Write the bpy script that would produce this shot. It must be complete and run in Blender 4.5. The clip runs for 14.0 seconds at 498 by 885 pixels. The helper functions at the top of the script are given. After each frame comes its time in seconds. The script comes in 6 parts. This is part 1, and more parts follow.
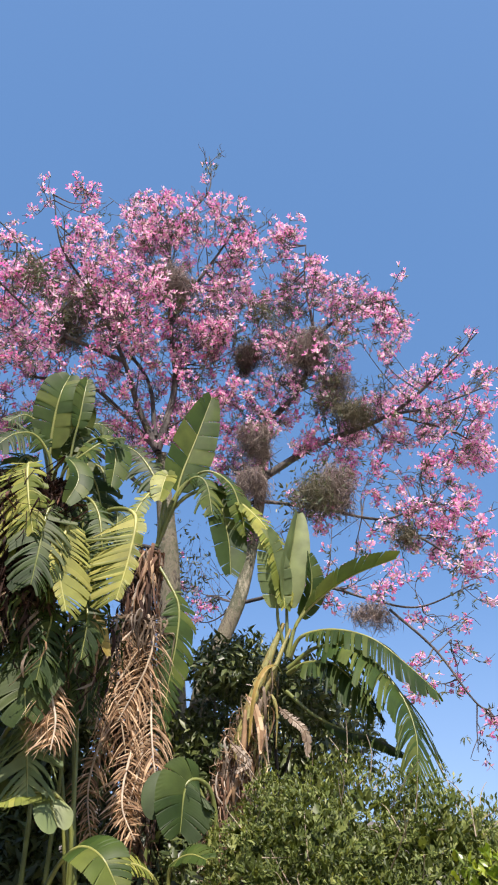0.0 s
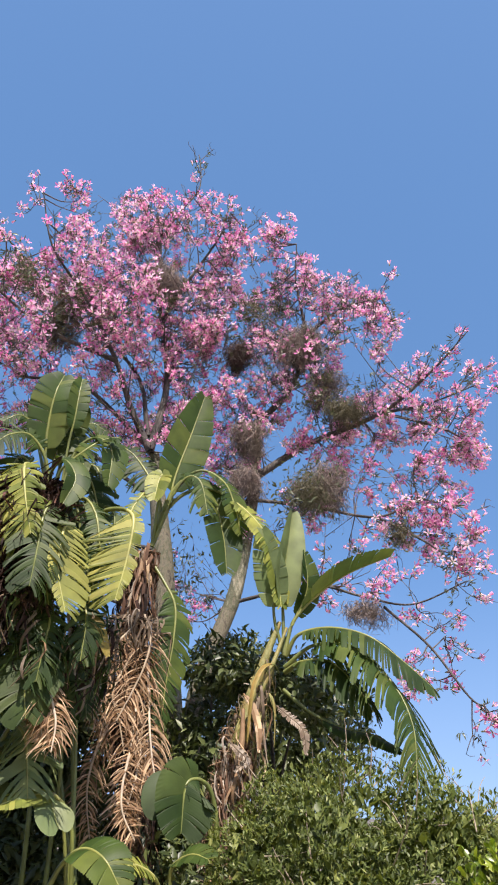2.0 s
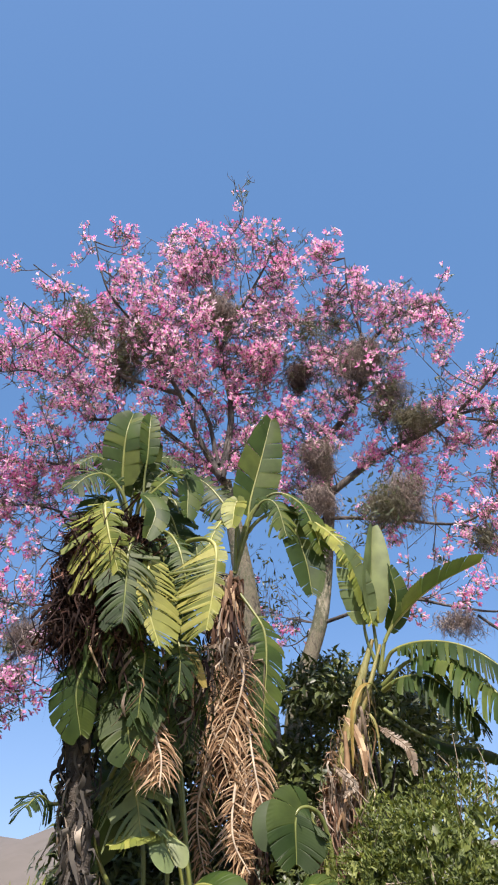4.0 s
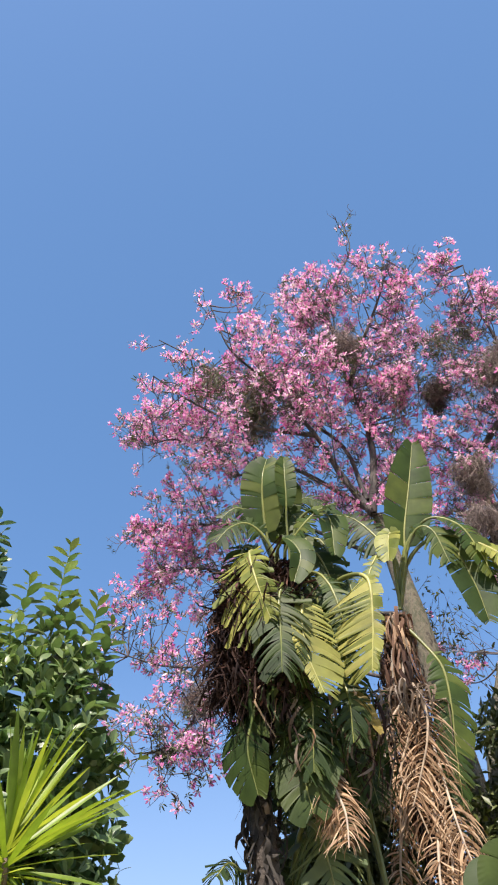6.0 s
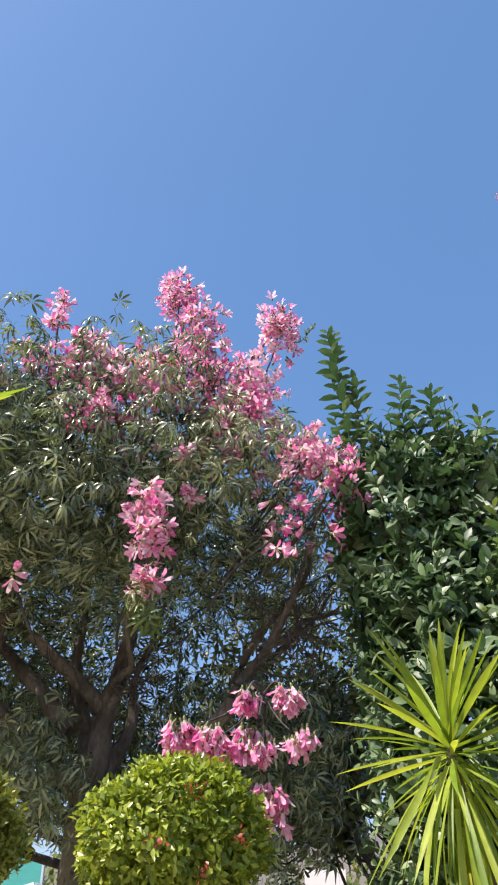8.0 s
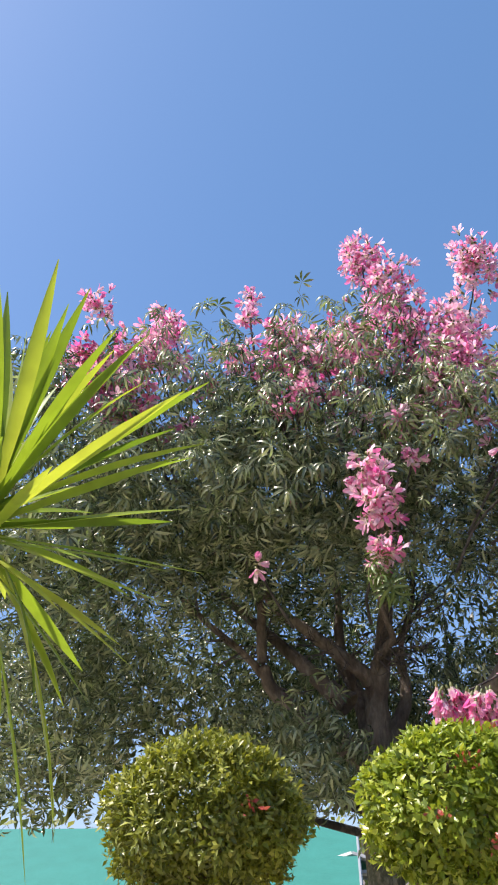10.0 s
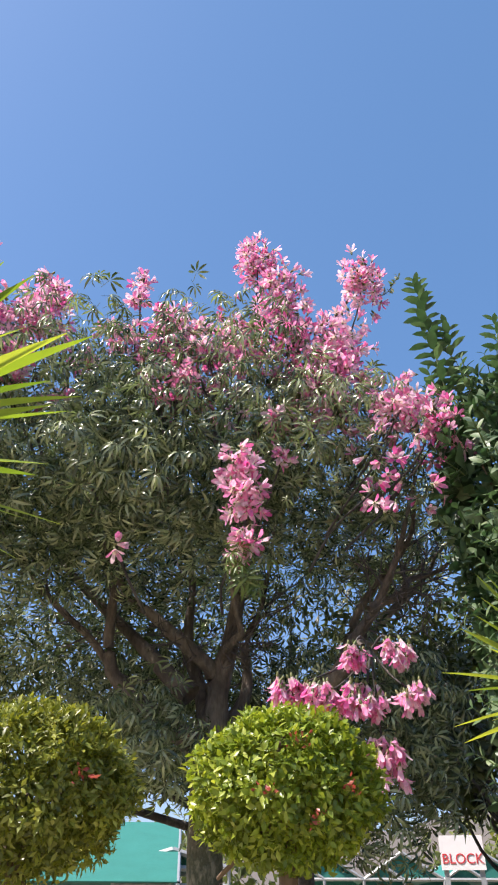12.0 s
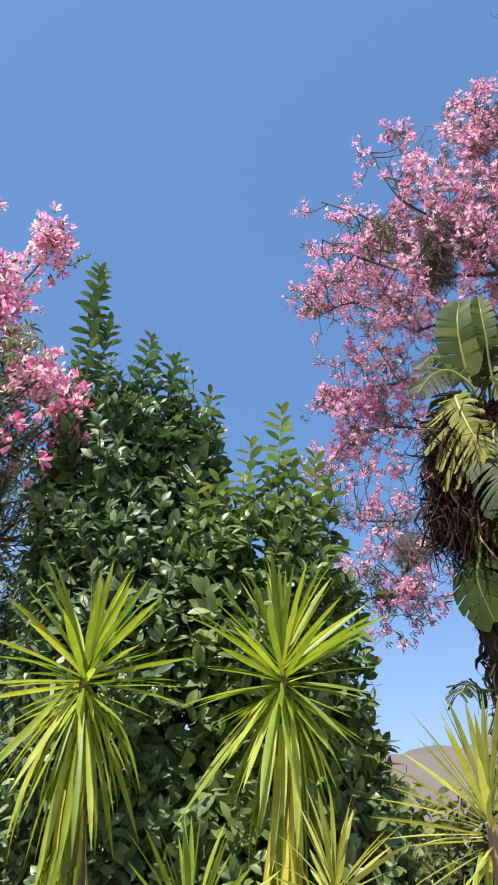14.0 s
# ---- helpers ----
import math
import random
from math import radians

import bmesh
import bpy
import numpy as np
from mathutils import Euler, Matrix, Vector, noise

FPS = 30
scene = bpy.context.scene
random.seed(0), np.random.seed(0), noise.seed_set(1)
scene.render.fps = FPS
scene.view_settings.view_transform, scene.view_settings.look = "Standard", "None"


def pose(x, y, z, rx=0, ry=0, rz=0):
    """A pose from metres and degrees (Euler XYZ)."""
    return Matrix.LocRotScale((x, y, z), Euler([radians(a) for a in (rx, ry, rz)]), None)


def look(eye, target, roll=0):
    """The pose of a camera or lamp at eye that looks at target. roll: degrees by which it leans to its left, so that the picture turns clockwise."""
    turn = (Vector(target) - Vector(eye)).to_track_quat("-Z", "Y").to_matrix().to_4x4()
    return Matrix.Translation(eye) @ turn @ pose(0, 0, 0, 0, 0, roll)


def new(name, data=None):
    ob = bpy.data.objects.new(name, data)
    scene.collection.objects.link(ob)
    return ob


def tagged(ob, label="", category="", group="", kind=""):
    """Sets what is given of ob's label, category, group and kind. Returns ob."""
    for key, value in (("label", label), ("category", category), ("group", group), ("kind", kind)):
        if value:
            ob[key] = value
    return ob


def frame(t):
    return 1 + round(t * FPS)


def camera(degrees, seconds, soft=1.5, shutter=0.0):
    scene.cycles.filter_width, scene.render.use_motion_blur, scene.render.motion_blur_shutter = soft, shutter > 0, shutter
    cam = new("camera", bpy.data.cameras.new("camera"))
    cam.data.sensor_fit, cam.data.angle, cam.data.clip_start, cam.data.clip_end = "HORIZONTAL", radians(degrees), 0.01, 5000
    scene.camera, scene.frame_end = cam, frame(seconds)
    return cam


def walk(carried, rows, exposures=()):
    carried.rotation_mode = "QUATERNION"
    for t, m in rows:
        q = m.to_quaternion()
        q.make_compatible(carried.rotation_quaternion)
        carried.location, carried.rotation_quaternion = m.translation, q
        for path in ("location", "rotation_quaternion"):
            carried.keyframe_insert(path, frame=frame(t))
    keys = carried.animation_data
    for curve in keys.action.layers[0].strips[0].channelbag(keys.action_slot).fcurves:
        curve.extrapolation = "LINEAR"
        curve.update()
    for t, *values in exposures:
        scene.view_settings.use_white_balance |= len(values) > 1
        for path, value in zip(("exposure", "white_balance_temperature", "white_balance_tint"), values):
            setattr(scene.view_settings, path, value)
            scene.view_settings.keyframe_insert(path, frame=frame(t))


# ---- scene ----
cam = camera(40.29, 14.0, soft=2.0)
# seconds, place, heading to the left, pitch, roll
ROWS = [
    (0.00, 0.217, -0.059, 1.657, -10.84, 37.07, 0.87),
    (0.50, 0.220, -0.063, 1.660, -11.51, 37.06, 0.59),
    (1.00, 0.226, -0.043, 1.653, -12.07, 37.07, 0.40),
    (1.50, 0.197, -0.032, 1.657, -12.43, 36.94, 0.12),
    (2.00, 0.125, -0.040, 1.660, -12.25, 36.97, -0.29),
    (2.50, 0.056, -0.080, 1.660, -11.20, 37.07, -0.72),
    (3.00, 0.015, -0.097, 1.656, -9.23, 37.34, -1.04),
    (3.20, -0.007, -0.088, 1.651, -8.31, 37.54, -1.24),
    (3.90, 0.046, -0.027, 1.660, -5.75, 38.71, -1.99),
    (4.60, 0.166, 0.091, 1.677, -2.96, 40.83, -2.67),
    (5.30, 0.239, 0.163, 1.686, 1.39, 43.23, -2.51),
    (5.50, 0.250, 0.176, 1.685, 2.99, 43.89, -2.27),
    (6.00, 0.248, 0.224, 1.679, 11.60, 43.51, -0.83),
    (6.50, 0.175, 0.272, 1.679, 26.88, 41.16, 0.17),
    (7.00, 0.118, 0.242, 1.661, 39.46, 38.70, -0.11),
    (7.50, 0.057, 0.176, 1.653, 49.09, 36.61, -0.43),
    (8.00, -0.011, 0.153, 1.636, 56.60, 35.69, -0.50),
    (8.50, -0.039, 0.171, 1.638, 63.08, 34.98, -0.46),
    (9.00, -0.057, 0.239, 1.648, 70.15, 34.46, -0.20),
    (9.20, -0.047, 0.256, 1.653, 72.45, 34.30, -0.21),
    (9.70, -0.049, 0.279, 1.656, 77.78, 33.92, -0.01),
    (10.25, -0.051, 0.308, 1.657, 80.36, 33.70, 0.22),
    (10.80, -0.055, 0.330, 1.654, 79.32, 33.66, 0.38),
    (11.30, -0.063, 0.333, 1.643, 75.08, 33.72, 0.40),
    (11.50, -0.061, 0.326, 1.621, 73.20, 33.71, 0.42),
    (12.00, -0.106, 0.299, 1.577, 66.89, 33.87, 0.31),
    (12.50, -0.123, 0.292, 1.568, 59.57, 33.69, 0.67),
    (13.00, -0.108, 0.263, 1.558, 50.30, 33.52, 1.25),
    (13.50, -0.065, 0.198, 1.535, 39.77, 33.19, 1.91),
    (14.00, 0.000, 0.163, 1.516, 29.38, 32.71, 2.71),
]


def stand(x, y, z, yaw, pitch, roll):
    return pose(x, y, z, 0, 0, yaw) @ pose(0, 0, 0, 90 + pitch, 0, 0) @ pose(0, 0, 0, 0, 0, roll)


walk(cam, [(t, stand(*r)) for t, *r in ROWS], exposures=[(0, 1.02, 6700, 18), (14, 1.02, 6700, 18)])

# ---- sky and sun ----
SUN_HEADING, SUN_HEIGHT = 178.0, 54.0
sky_world = bpy.data.worlds.new("sky")
sky_world.use_nodes = True
wn = sky_world.node_tree
sky = wn.nodes.new("ShaderNodeTexSky")
sky.sky_type, sky.sun_disc = "NISHITA", False
sky.sun_elevation, sky.sun_rotation = radians(SUN_HEIGHT), radians(-SUN_HEADING)
sky.air_density, sky.dust_density, sky.ozone_density = 0.8, 1.0, 1.2
vivid = wn.nodes.new("ShaderNodeHueSaturation")
vivid.inputs["Saturation"].default_value = 1.15
wn.links.new(sky.outputs[0], vivid.inputs["Color"])
haze = wn.nodes.new("ShaderNodeMix")
haze.data_type = "RGBA"
haze.inputs[0].default_value = 0.52
haze.inputs[7].default_value = (0.40, 1.07, 2.10, 1)
wn.links.new(vivid.outputs[0], haze.inputs[6])
where = wn.nodes.new("ShaderNodeTexCoord")
split = wn.nodes.new("ShaderNodeSeparateXYZ")
wn.links.new(where.outputs["Generated"], split.inputs[0])
low = wn.nodes.new("ShaderNodeMapRange")
low.interpolation_type = "SMOOTHSTEP"
for slot, value in ((1, 0.0), (2, 0.48), (3, 0.42), (4, 0.0)):
    low.inputs[slot].default_value = value
wn.links.new(split.outputs[2], low.inputs[0])
mist = wn.nodes.new("ShaderNodeMix")
mist.data_type = "RGBA"
mist.inputs[7].default_value = (1.75, 2.25, 3.0, 1)
wn.links.new(low.outputs[0], mist.inputs[0])
wn.links.new(haze.outputs[2], mist.inputs[6])
wn.links.new(mist.outputs[2], wn.nodes["Background"].inputs[0])
wn.nodes["Background"].inputs[1].default_value = 0.15
scene.world = sky_world
sun_data = bpy.data.lights.new("sun", "SUN")
sun_data.energy, sun_data.angle, sun_data.color = 4.0, radians(0.5), (1.0, 0.95, 0.87)
sun = new("sun", sun_data)
se, sh = radians(SUN_HEIGHT), radians(SUN_HEADING)
sun.matrix_world = look((-60 * math.sin(sh) * math.cos(se), 60 * math.cos(sh) * math.cos(se), 60 * math.sin(se)), (0, 0, 0))


# ---- materials ----
def material(name):
    m = bpy.data.materials.new(name)
    m.use_nodes = True
    return m, m.node_tree, m.node_tree.nodes["Principled BSDF"]


def node(nt, kind, **values):
    n = nt.nodes.new(kind)
    for k, v in values.items():
        n.inputs[k].default_value = v
    return n


def ramp(nt, fac, stops):
    r = nt.nodes.new("ShaderNodeValToRGB")
    while len(r.color_ramp.elements) < len(stops):
        r.color_ramp.elements.new(0.5)
    for e, (p, c) in zip(r.color_ramp.elements, stops):
        e.position, e.color = p, (*c, 1)
    nt.links.new(fac, r.inputs[0])
    return r.outputs[0]


def leaf_material(name, stops, rough=0.42, through_light=0.35, glow=(1.3, 1.25, 0.6), grain=9.0, spec=0.5):
    """Leaf or petal: each one has its own shade, with light passing through."""
    m, nt, p = material(name)
    lk = nt.links.new
    geo, info = nt.nodes.new("ShaderNodeNewGeometry"), nt.nodes.new("ShaderNodeObjectInfo")
    add = nt.nodes.new("ShaderNodeMath")
    add.operation = "ADD"
    lk(geo.outputs["Random Per Island"], add.inputs[0])
    lk(info.outputs["Random"], add.inputs[1])
    co = nt.nodes.new("ShaderNodeTexCoord")
    big = node(nt, "ShaderNodeTexNoise", Scale=1.1, Detail=3.0)
    lk(geo.outputs["Position"], big.inputs["Vector"])
    fr = nt.nodes.new("ShaderNodeMath")
    fr.operation = "FRACT"
    lk(add.outputs[0], fr.inputs[0])
    blend = nt.nodes.new("ShaderNodeMath")
    blend.operation = "MULTIPLY_ADD"
    lk(big.outputs[0], blend.inputs[0])
    blend.inputs[1].default_value = 0.7
    half = nt.nodes.new("ShaderNodeMath")
    half.operation = "MULTIPLY_ADD"
    lk(fr.outputs[0], half.inputs[0])
    half.inputs[1].default_value, half.inputs[2].default_value = 0.62, -0.16
    lk(half.outputs[0], blend.inputs[2])
    col = ramp(nt, blend.outputs[0], stops)
    fine = node(nt, "ShaderNodeTexNoise", Scale=grain, Detail=4.0)
    lk(co.outputs["Object"], fine.inputs["Vector"])
    fshade = ramp(nt, fine.outputs[0], [(0.3, (0.72, 0.72, 0.72)), (0.7, (1.18, 1.18, 1.1))])
    mul = nt.nodes.new("ShaderNodeMix")
    mul.data_type, mul.blend_type = "RGBA", "MULTIPLY"
    mul.inputs[0].default_value = 1.0
    lk(col, mul.inputs[6])
    lk(fshade, mul.inputs[7])
    lk(mul.outputs[2], p.inputs["Base Color"])
    p.inputs["Roughness"].default_value = rough
    p.inputs["Specular IOR Level"].default_value = spec
    bump = node(nt, "ShaderNodeBump", Strength=0.25, Distance=0.01)
    lk(fine.outputs[0], bump.inputs["Height"])
    lk(bump.outputs[0], p.inputs["Normal"])
    if through_light:
        tr = nt.nodes.new("ShaderNodeBsdfTranslucent")
        tint = nt.nodes.new("ShaderNodeMix")
        tint.data_type, tint.blend_type = "RGBA", "MULTIPLY"
        tint.inputs[0].default_value = 1.0
        tint.inputs[7].default_value = (*glow, 1)
        lk(mul.outputs[2], tint.inputs[6])
        lk(tint.outputs[2], tr.inputs[0])
        mix = nt.nodes.new("ShaderNodeMixShader")
        mix.inputs[0].default_value = through_light
        lk(p.outputs[0], mix.inputs[1])
        lk(tr.outputs[0], mix.inputs[2])
        lk(mix.outputs[0], nt.nodes["Material Output"].inputs[0])
    return m


def rough_material(name, stops, scale=6.0, rough=0.85, bump=0.5, stretch=(1, 1, 1), metal=0.0, distance=0.03):
    m, nt, p = material(name)
    lk = nt.links.new
    co = nt.nodes.new("ShaderNodeTexCoord")
    mp = nt.nodes.new("ShaderNodeMapping")
    mp.inputs["Scale"].default_value = stretch
    lk(co.outputs["Object"], mp.inputs[0])
    a = node(nt, "ShaderNodeTexNoise", Scale=scale, Detail=8.0, Roughness=0.65)
    b = node(nt, "ShaderNodeTexNoise", Scale=scale * 0.13, Detail=3.0)
    lk(mp.outputs[0], a.inputs["Vector"])
    lk(co.outputs["Object"], b.inputs["Vector"])
    s = nt.nodes.new("ShaderNodeMath")
    s.operation = "MULTIPLY_ADD"
    lk(b.outputs[0], s.inputs[0])
    s.inputs[1].default_value = 0.5
    h = nt.nodes.new("ShaderNodeMath")
    h.operation = "MULTIPLY"
    lk(a.outputs[0], h.inputs[0])
    h.inputs[1].default_value = 0.5
    lk(h.outputs[0], s.inputs[2])
    lk(ramp(nt, s.outputs[0], stops), p.inputs["Base Color"])
    p.inputs["Roughness"].default_value, p.inputs["Metallic"].default_value = rough, metal
    bp = node(nt, "ShaderNodeBump", Strength=bump, Distance=distance)
    lk(a.outputs[0], bp.inputs["Height"])
    lk(bp.outputs[0], p.inputs["Normal"])
    return m


M_PINK = leaf_material("floss_petal_pink", [(0.1, (0.80, 0.10, 0.42)), (0.40, (0.92, 0.36, 0.65)), (0.72, (0.98, 0.78, 0.91))], 0.55, 0.5, (1.05, 0.9, 0.95), 30, 0.3)
M_PALE_PINK = leaf_material("floss_petal_pale", [(0.1, (0.73, 0.14, 0.48)), (0.42, (0.90, 0.40, 0.72)), (0.75, (0.98, 0.78, 0.93))], 0.55, 0.55, (1.05, 0.9, 0.95), 30, 0.3)
M_CREAM = leaf_material("floss_petal_base", [(0.2, (0.86, 0.62, 0.66)), (0.8, (0.90, 0.82, 0.76))], 0.55, 0.5, (1, 1, 0.9), 30, 0.3)
M_CALYX = leaf_material("calyx_green", [(0.2, (0.10, 0.14, 0.04)), (0.8, (0.20, 0.20, 0.07))], 0.5, 0.1)
# wide tone range: crown shade and leaf highlights are put into the colour
M_FLOSS_LEAF = leaf_material("floss_leaf", [(0.15, (0.032, 0.052, 0.030)), (0.45, (0.165, 0.202, 0.105)), (0.85, (0.50, 0.53, 0.32))], 0.27, 0.24, (0.85, 1.1, 0.6), spec=0.75)
M_FAR_LEAF = leaf_material("dull_leaf", [(0.1, (0.05, 0.07, 0.032)), (0.8, (0.12, 0.135, 0.065))], 0.4, 0.25)
M_DARK_LEAF = leaf_material("dark_tree_leaf", [(0.1, (0.036, 0.056, 0.022)), (0.5, (0.070, 0.094, 0.032)), (0.9, (0.14, 0.168, 0.05))], 0.42, 0.22)
M_HEDGE = leaf_material("hedge_leaf", [(0.1, (0.050, 0.098, 0.048)), (0.5, (0.098, 0.165, 0.078)), (0.9, (0.22, 0.30, 0.15))], 0.44, 0.22, (0.8, 1.1, 0.75), grain=14, spec=0.5)
M_HEDGE_OLIVE = leaf_material("olive_hedge_leaf", [(0.1, (0.075, 0.138, 0.055)), (0.5, (0.142, 0.222, 0.086)), (0.9, (0.30, 0.37, 0.15))], 0.40, 0.26, (0.95, 1.15, 0.65), grain=14)
M_HEDGE_NEW = leaf_material("young_hedge_leaf", [(0.1, (0.10, 0.16, 0.055)), (0.8, (0.19, 0.255, 0.09))], 0.36, 0.30)
M_BUSH = leaf_material("bush_leaf", [(0.1, (0.048, 0.066, 0.016)), (0.5, (0.112, 0.150, 0.038)), (0.9, (0.31, 0.335, 0.11))], 0.45, 0.3, spec=0.3)
M_TOPIARY = leaf_material("topiary_leaf", [(0.1, (0.10, 0.13, 0.022)), (0.5, (0.25, 0.28, 0.045)), (0.9, (0.52, 0.53, 0.12))], 0.36, 0.30)
M_TOPIARY_GREEN = leaf_material("green_topiary_leaf", [(0.1, (0.095, 0.15, 0.020)), (0.5, (0.25, 0.335, 0.038)), (0.9, (0.52, 0.57, 0.095))], 0.34, 0.32)
M_LIME = leaf_material("lime_leaf", [(0.1, (0.07, 0.13, 0.015)), (0.5, (0.16, 0.24, 0.02)), (0.9, (0.36, 0.42, 0.04))], 0.3, 0.4)
M_YUCCA = leaf_material("yucca_leaf", [(0.1, (0.12, 0.205, 0.028)), (0.5, (0.25, 0.365, 0.045)), (0.9, (0.48, 0.55, 0.095))], 0.42, 0.45, grain=6)
M_YUCCA_PALE = leaf_material("pale_yucca_leaf", [(0.1, (0.24, 0.29, 0.06)), (0.5, (0.40, 0.45, 0.11)), (0.9, (0.58, 0.59, 0.20))], 0.45, 0.4, grain=6)
M_YUCCA_OLD = leaf_material("old_yucca_leaf", [(0.1, (0.34, 0.37, 0.045)), (0.6, (0.58, 0.56, 0.07)), (0.9, (0.62, 0.55, 0.14))], 0.5, 0.35, grain=6)
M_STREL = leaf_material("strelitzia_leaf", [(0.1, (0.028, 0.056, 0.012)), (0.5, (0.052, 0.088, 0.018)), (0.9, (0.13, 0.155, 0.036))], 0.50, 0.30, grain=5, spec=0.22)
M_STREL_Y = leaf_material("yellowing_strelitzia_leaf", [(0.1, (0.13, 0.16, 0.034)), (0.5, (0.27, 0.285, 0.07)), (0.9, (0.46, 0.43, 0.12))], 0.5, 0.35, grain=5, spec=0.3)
# leaf green darkened to carry the shade deep in the clumps
M_STREL_SHADED = leaf_material("shaded_strelitzia_leaf", [(0.1, (0.020, 0.040, 0.012)), (0.5, (0.038, 0.066, 0.017)), (0.9, (0.09, 0.118, 0.030))], 0.5, 0.28, grain=5, spec=0.2)
M_STREL_PALE = leaf_material("pale_strelitzia_leaf", [(0.1, (0.10, 0.15, 0.06)), (0.5, (0.16, 0.21, 0.085)), (0.9, (0.24, 0.28, 0.12))], 0.5, 0.3, grain=5, spec=0.3)
M_STREL_LIGHT = leaf_material("light_strelitzia_leaf", [(0.1, (0.10, 0.145, 0.028)), (0.5, (0.20, 0.235, 0.050)), (0.9, (0.37, 0.37, 0.09))], 0.5, 0.35, grain=5, spec=0.3)
M_STREL_GOLD = leaf_material("golden_strelitzia_leaf", [(0.1, (0.20, 0.15, 0.04)), (0.5, (0.32, 0.245, 0.06)), (0.9, (0.38, 0.24, 0.09))], 0.5, 0.3, grain=5, spec=0.3)
M_RIB_PALE = leaf_material("pale_midrib", [(0.1, (0.32, 0.33, 0.09)), (0.9, (0.50, 0.48, 0.16))], 0.45, 0.1)
M_STALK_GREEN = leaf_material("green_stalk", [(0.1, (0.10, 0.13, 0.035)), (0.9, (0.20, 0.215, 0.06))], 0.4, 0.05)
M_RED_FIBRE = leaf_material("red_brown_fibre", [(0.1, (0.05, 0.022, 0.016)), (0.5, (0.10, 0.045, 0.034)), (0.9, (0.20, 0.10, 0.075))], 0.8, 0.1, (1, 0.9, 0.8), 12, 0.2)
M_DEAD_BROWN = leaf_material("brown_dead_leaf", [(0.1, (0.07, 0.036, 0.024)), (0.5, (0.17, 0.095, 0.062)), (0.9, (0.40, 0.27, 0.18))], 0.7, 0.2, (1.1, 0.9, 0.7), 12, 0.2)
M_DEAD_PALE = leaf_material("pale_dead_leaf", [(0.1, (0.40, 0.31, 0.22)), (0.5, (0.58, 0.47, 0.36)), (0.9, (0.74, 0.64, 0.52))], 0.7, 0.15, (1.1, 0.95, 0.8), 12, 0.2)
M_RIB = leaf_material("midrib", [(0.1, (0.14, 0.17, 0.045)), (0.9, (0.28, 0.285, 0.085))], 0.35, 0.1)
M_DEAD = leaf_material("dead_leaf", [(0.1, (0.14, 0.075, 0.04)), (0.5, (0.42, 0.275, 0.165)), (0.9, (0.70, 0.53, 0.36))], 0.7, 0.2, (1.1, 0.9, 0.7), 12, 0.2)
M_DEAD_GREY = leaf_material("grey_dead_leaf", [(0.1, (0.10, 0.075, 0.055)), (0.5, (0.20, 0.15, 0.11)), (0.9, (0.42, 0.36, 0.30))], 0.75, 0.15, (1, 0.95, 0.9), 12, 0.2)
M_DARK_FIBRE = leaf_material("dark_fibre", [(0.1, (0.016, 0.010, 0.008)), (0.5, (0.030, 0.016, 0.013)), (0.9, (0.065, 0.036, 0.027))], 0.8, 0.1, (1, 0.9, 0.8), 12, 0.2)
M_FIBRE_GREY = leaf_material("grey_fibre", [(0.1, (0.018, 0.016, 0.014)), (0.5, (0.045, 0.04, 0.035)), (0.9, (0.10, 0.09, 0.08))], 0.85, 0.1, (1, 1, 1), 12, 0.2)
M_MOSS = leaf_material("hanging_moss", [(0.1, (0.19, 0.145, 0.14)), (0.5, (0.31, 0.245, 0.225)), (0.9, (0.44, 0.37, 0.33))], 0.85, 0.15, (1, 0.95, 0.9), 12, 0.2)
M_MOSS_GREEN = leaf_material("green_moss", [(0.1, (0.12, 0.115, 0.075)), (0.9, (0.28, 0.255, 0.175))], 0.8, 0.15, (1, 1, 0.8), 12, 0.2)
M_MOSS_DARK = leaf_material("dark_moss", [(0.1, (0.08, 0.055, 0.055)), (0.9, (0.20, 0.15, 0.14))], 0.85, 0.1, (1, 0.95, 0.9), 12, 0.2)
M_REDLEAF = leaf_material("red_new_leaf", [(0.1, (0.42, 0.05, 0.05)), (0.8, (0.62, 0.20, 0.14))], 0.35, 0.35, (1.1, 0.8, 0.7))
M_BARK_GREY = rough_material("floss_bark", [(0.36, (0.04, 0.034, 0.026)), (0.45, (0.16, 0.14, 0.095)), (0.53, (0.075, 0.082, 0.045)), (0.64, (0.31, 0.28, 0.20))], 17, 0.85, 1.0, (1, 1, 0.55))
M_BARK_DARK = rough_material("limb_bark", [(0.34, (0.024, 0.021, 0.020)), (0.5, (0.062, 0.054, 0.050)), (0.62, (0.14, 0.125, 0.11))], 24, 0.85, 1.0, (1, 1, 0.3))
M_BARK_BROWN = rough_material("brown_bark", [(0.3, (0.11, 0.075, 0.05)), (0.55, (0.19, 0.135, 0.09)), (0.75, (0.27, 0.20, 0.14))], 14, 0.85, 0.6, (1, 1, 0.4))
# limb_bark in a paler, browner tone for the leafy floss tree
M_BARK_MID = rough_material("mid_limb_bark", [(0.34, (0.06, 0.048, 0.040)), (0.5, (0.14, 0.112, 0.092)), (0.62, (0.25, 0.21, 0.17))], 24, 0.85, 1.0, (1, 1, 0.3))
M_TWIG_GREY = rough_material("grey_twig", [(0.3, (0.060, 0.050, 0.048)), (0.7, (0.15, 0.125, 0.118))], 20, 0.8, 0.3)
M_TWIG = rough_material("dry_twig", [(0.3, (0.22, 0.17, 0.12)), (0.7, (0.38, 0.31, 0.22))], 20, 0.8, 0.3)
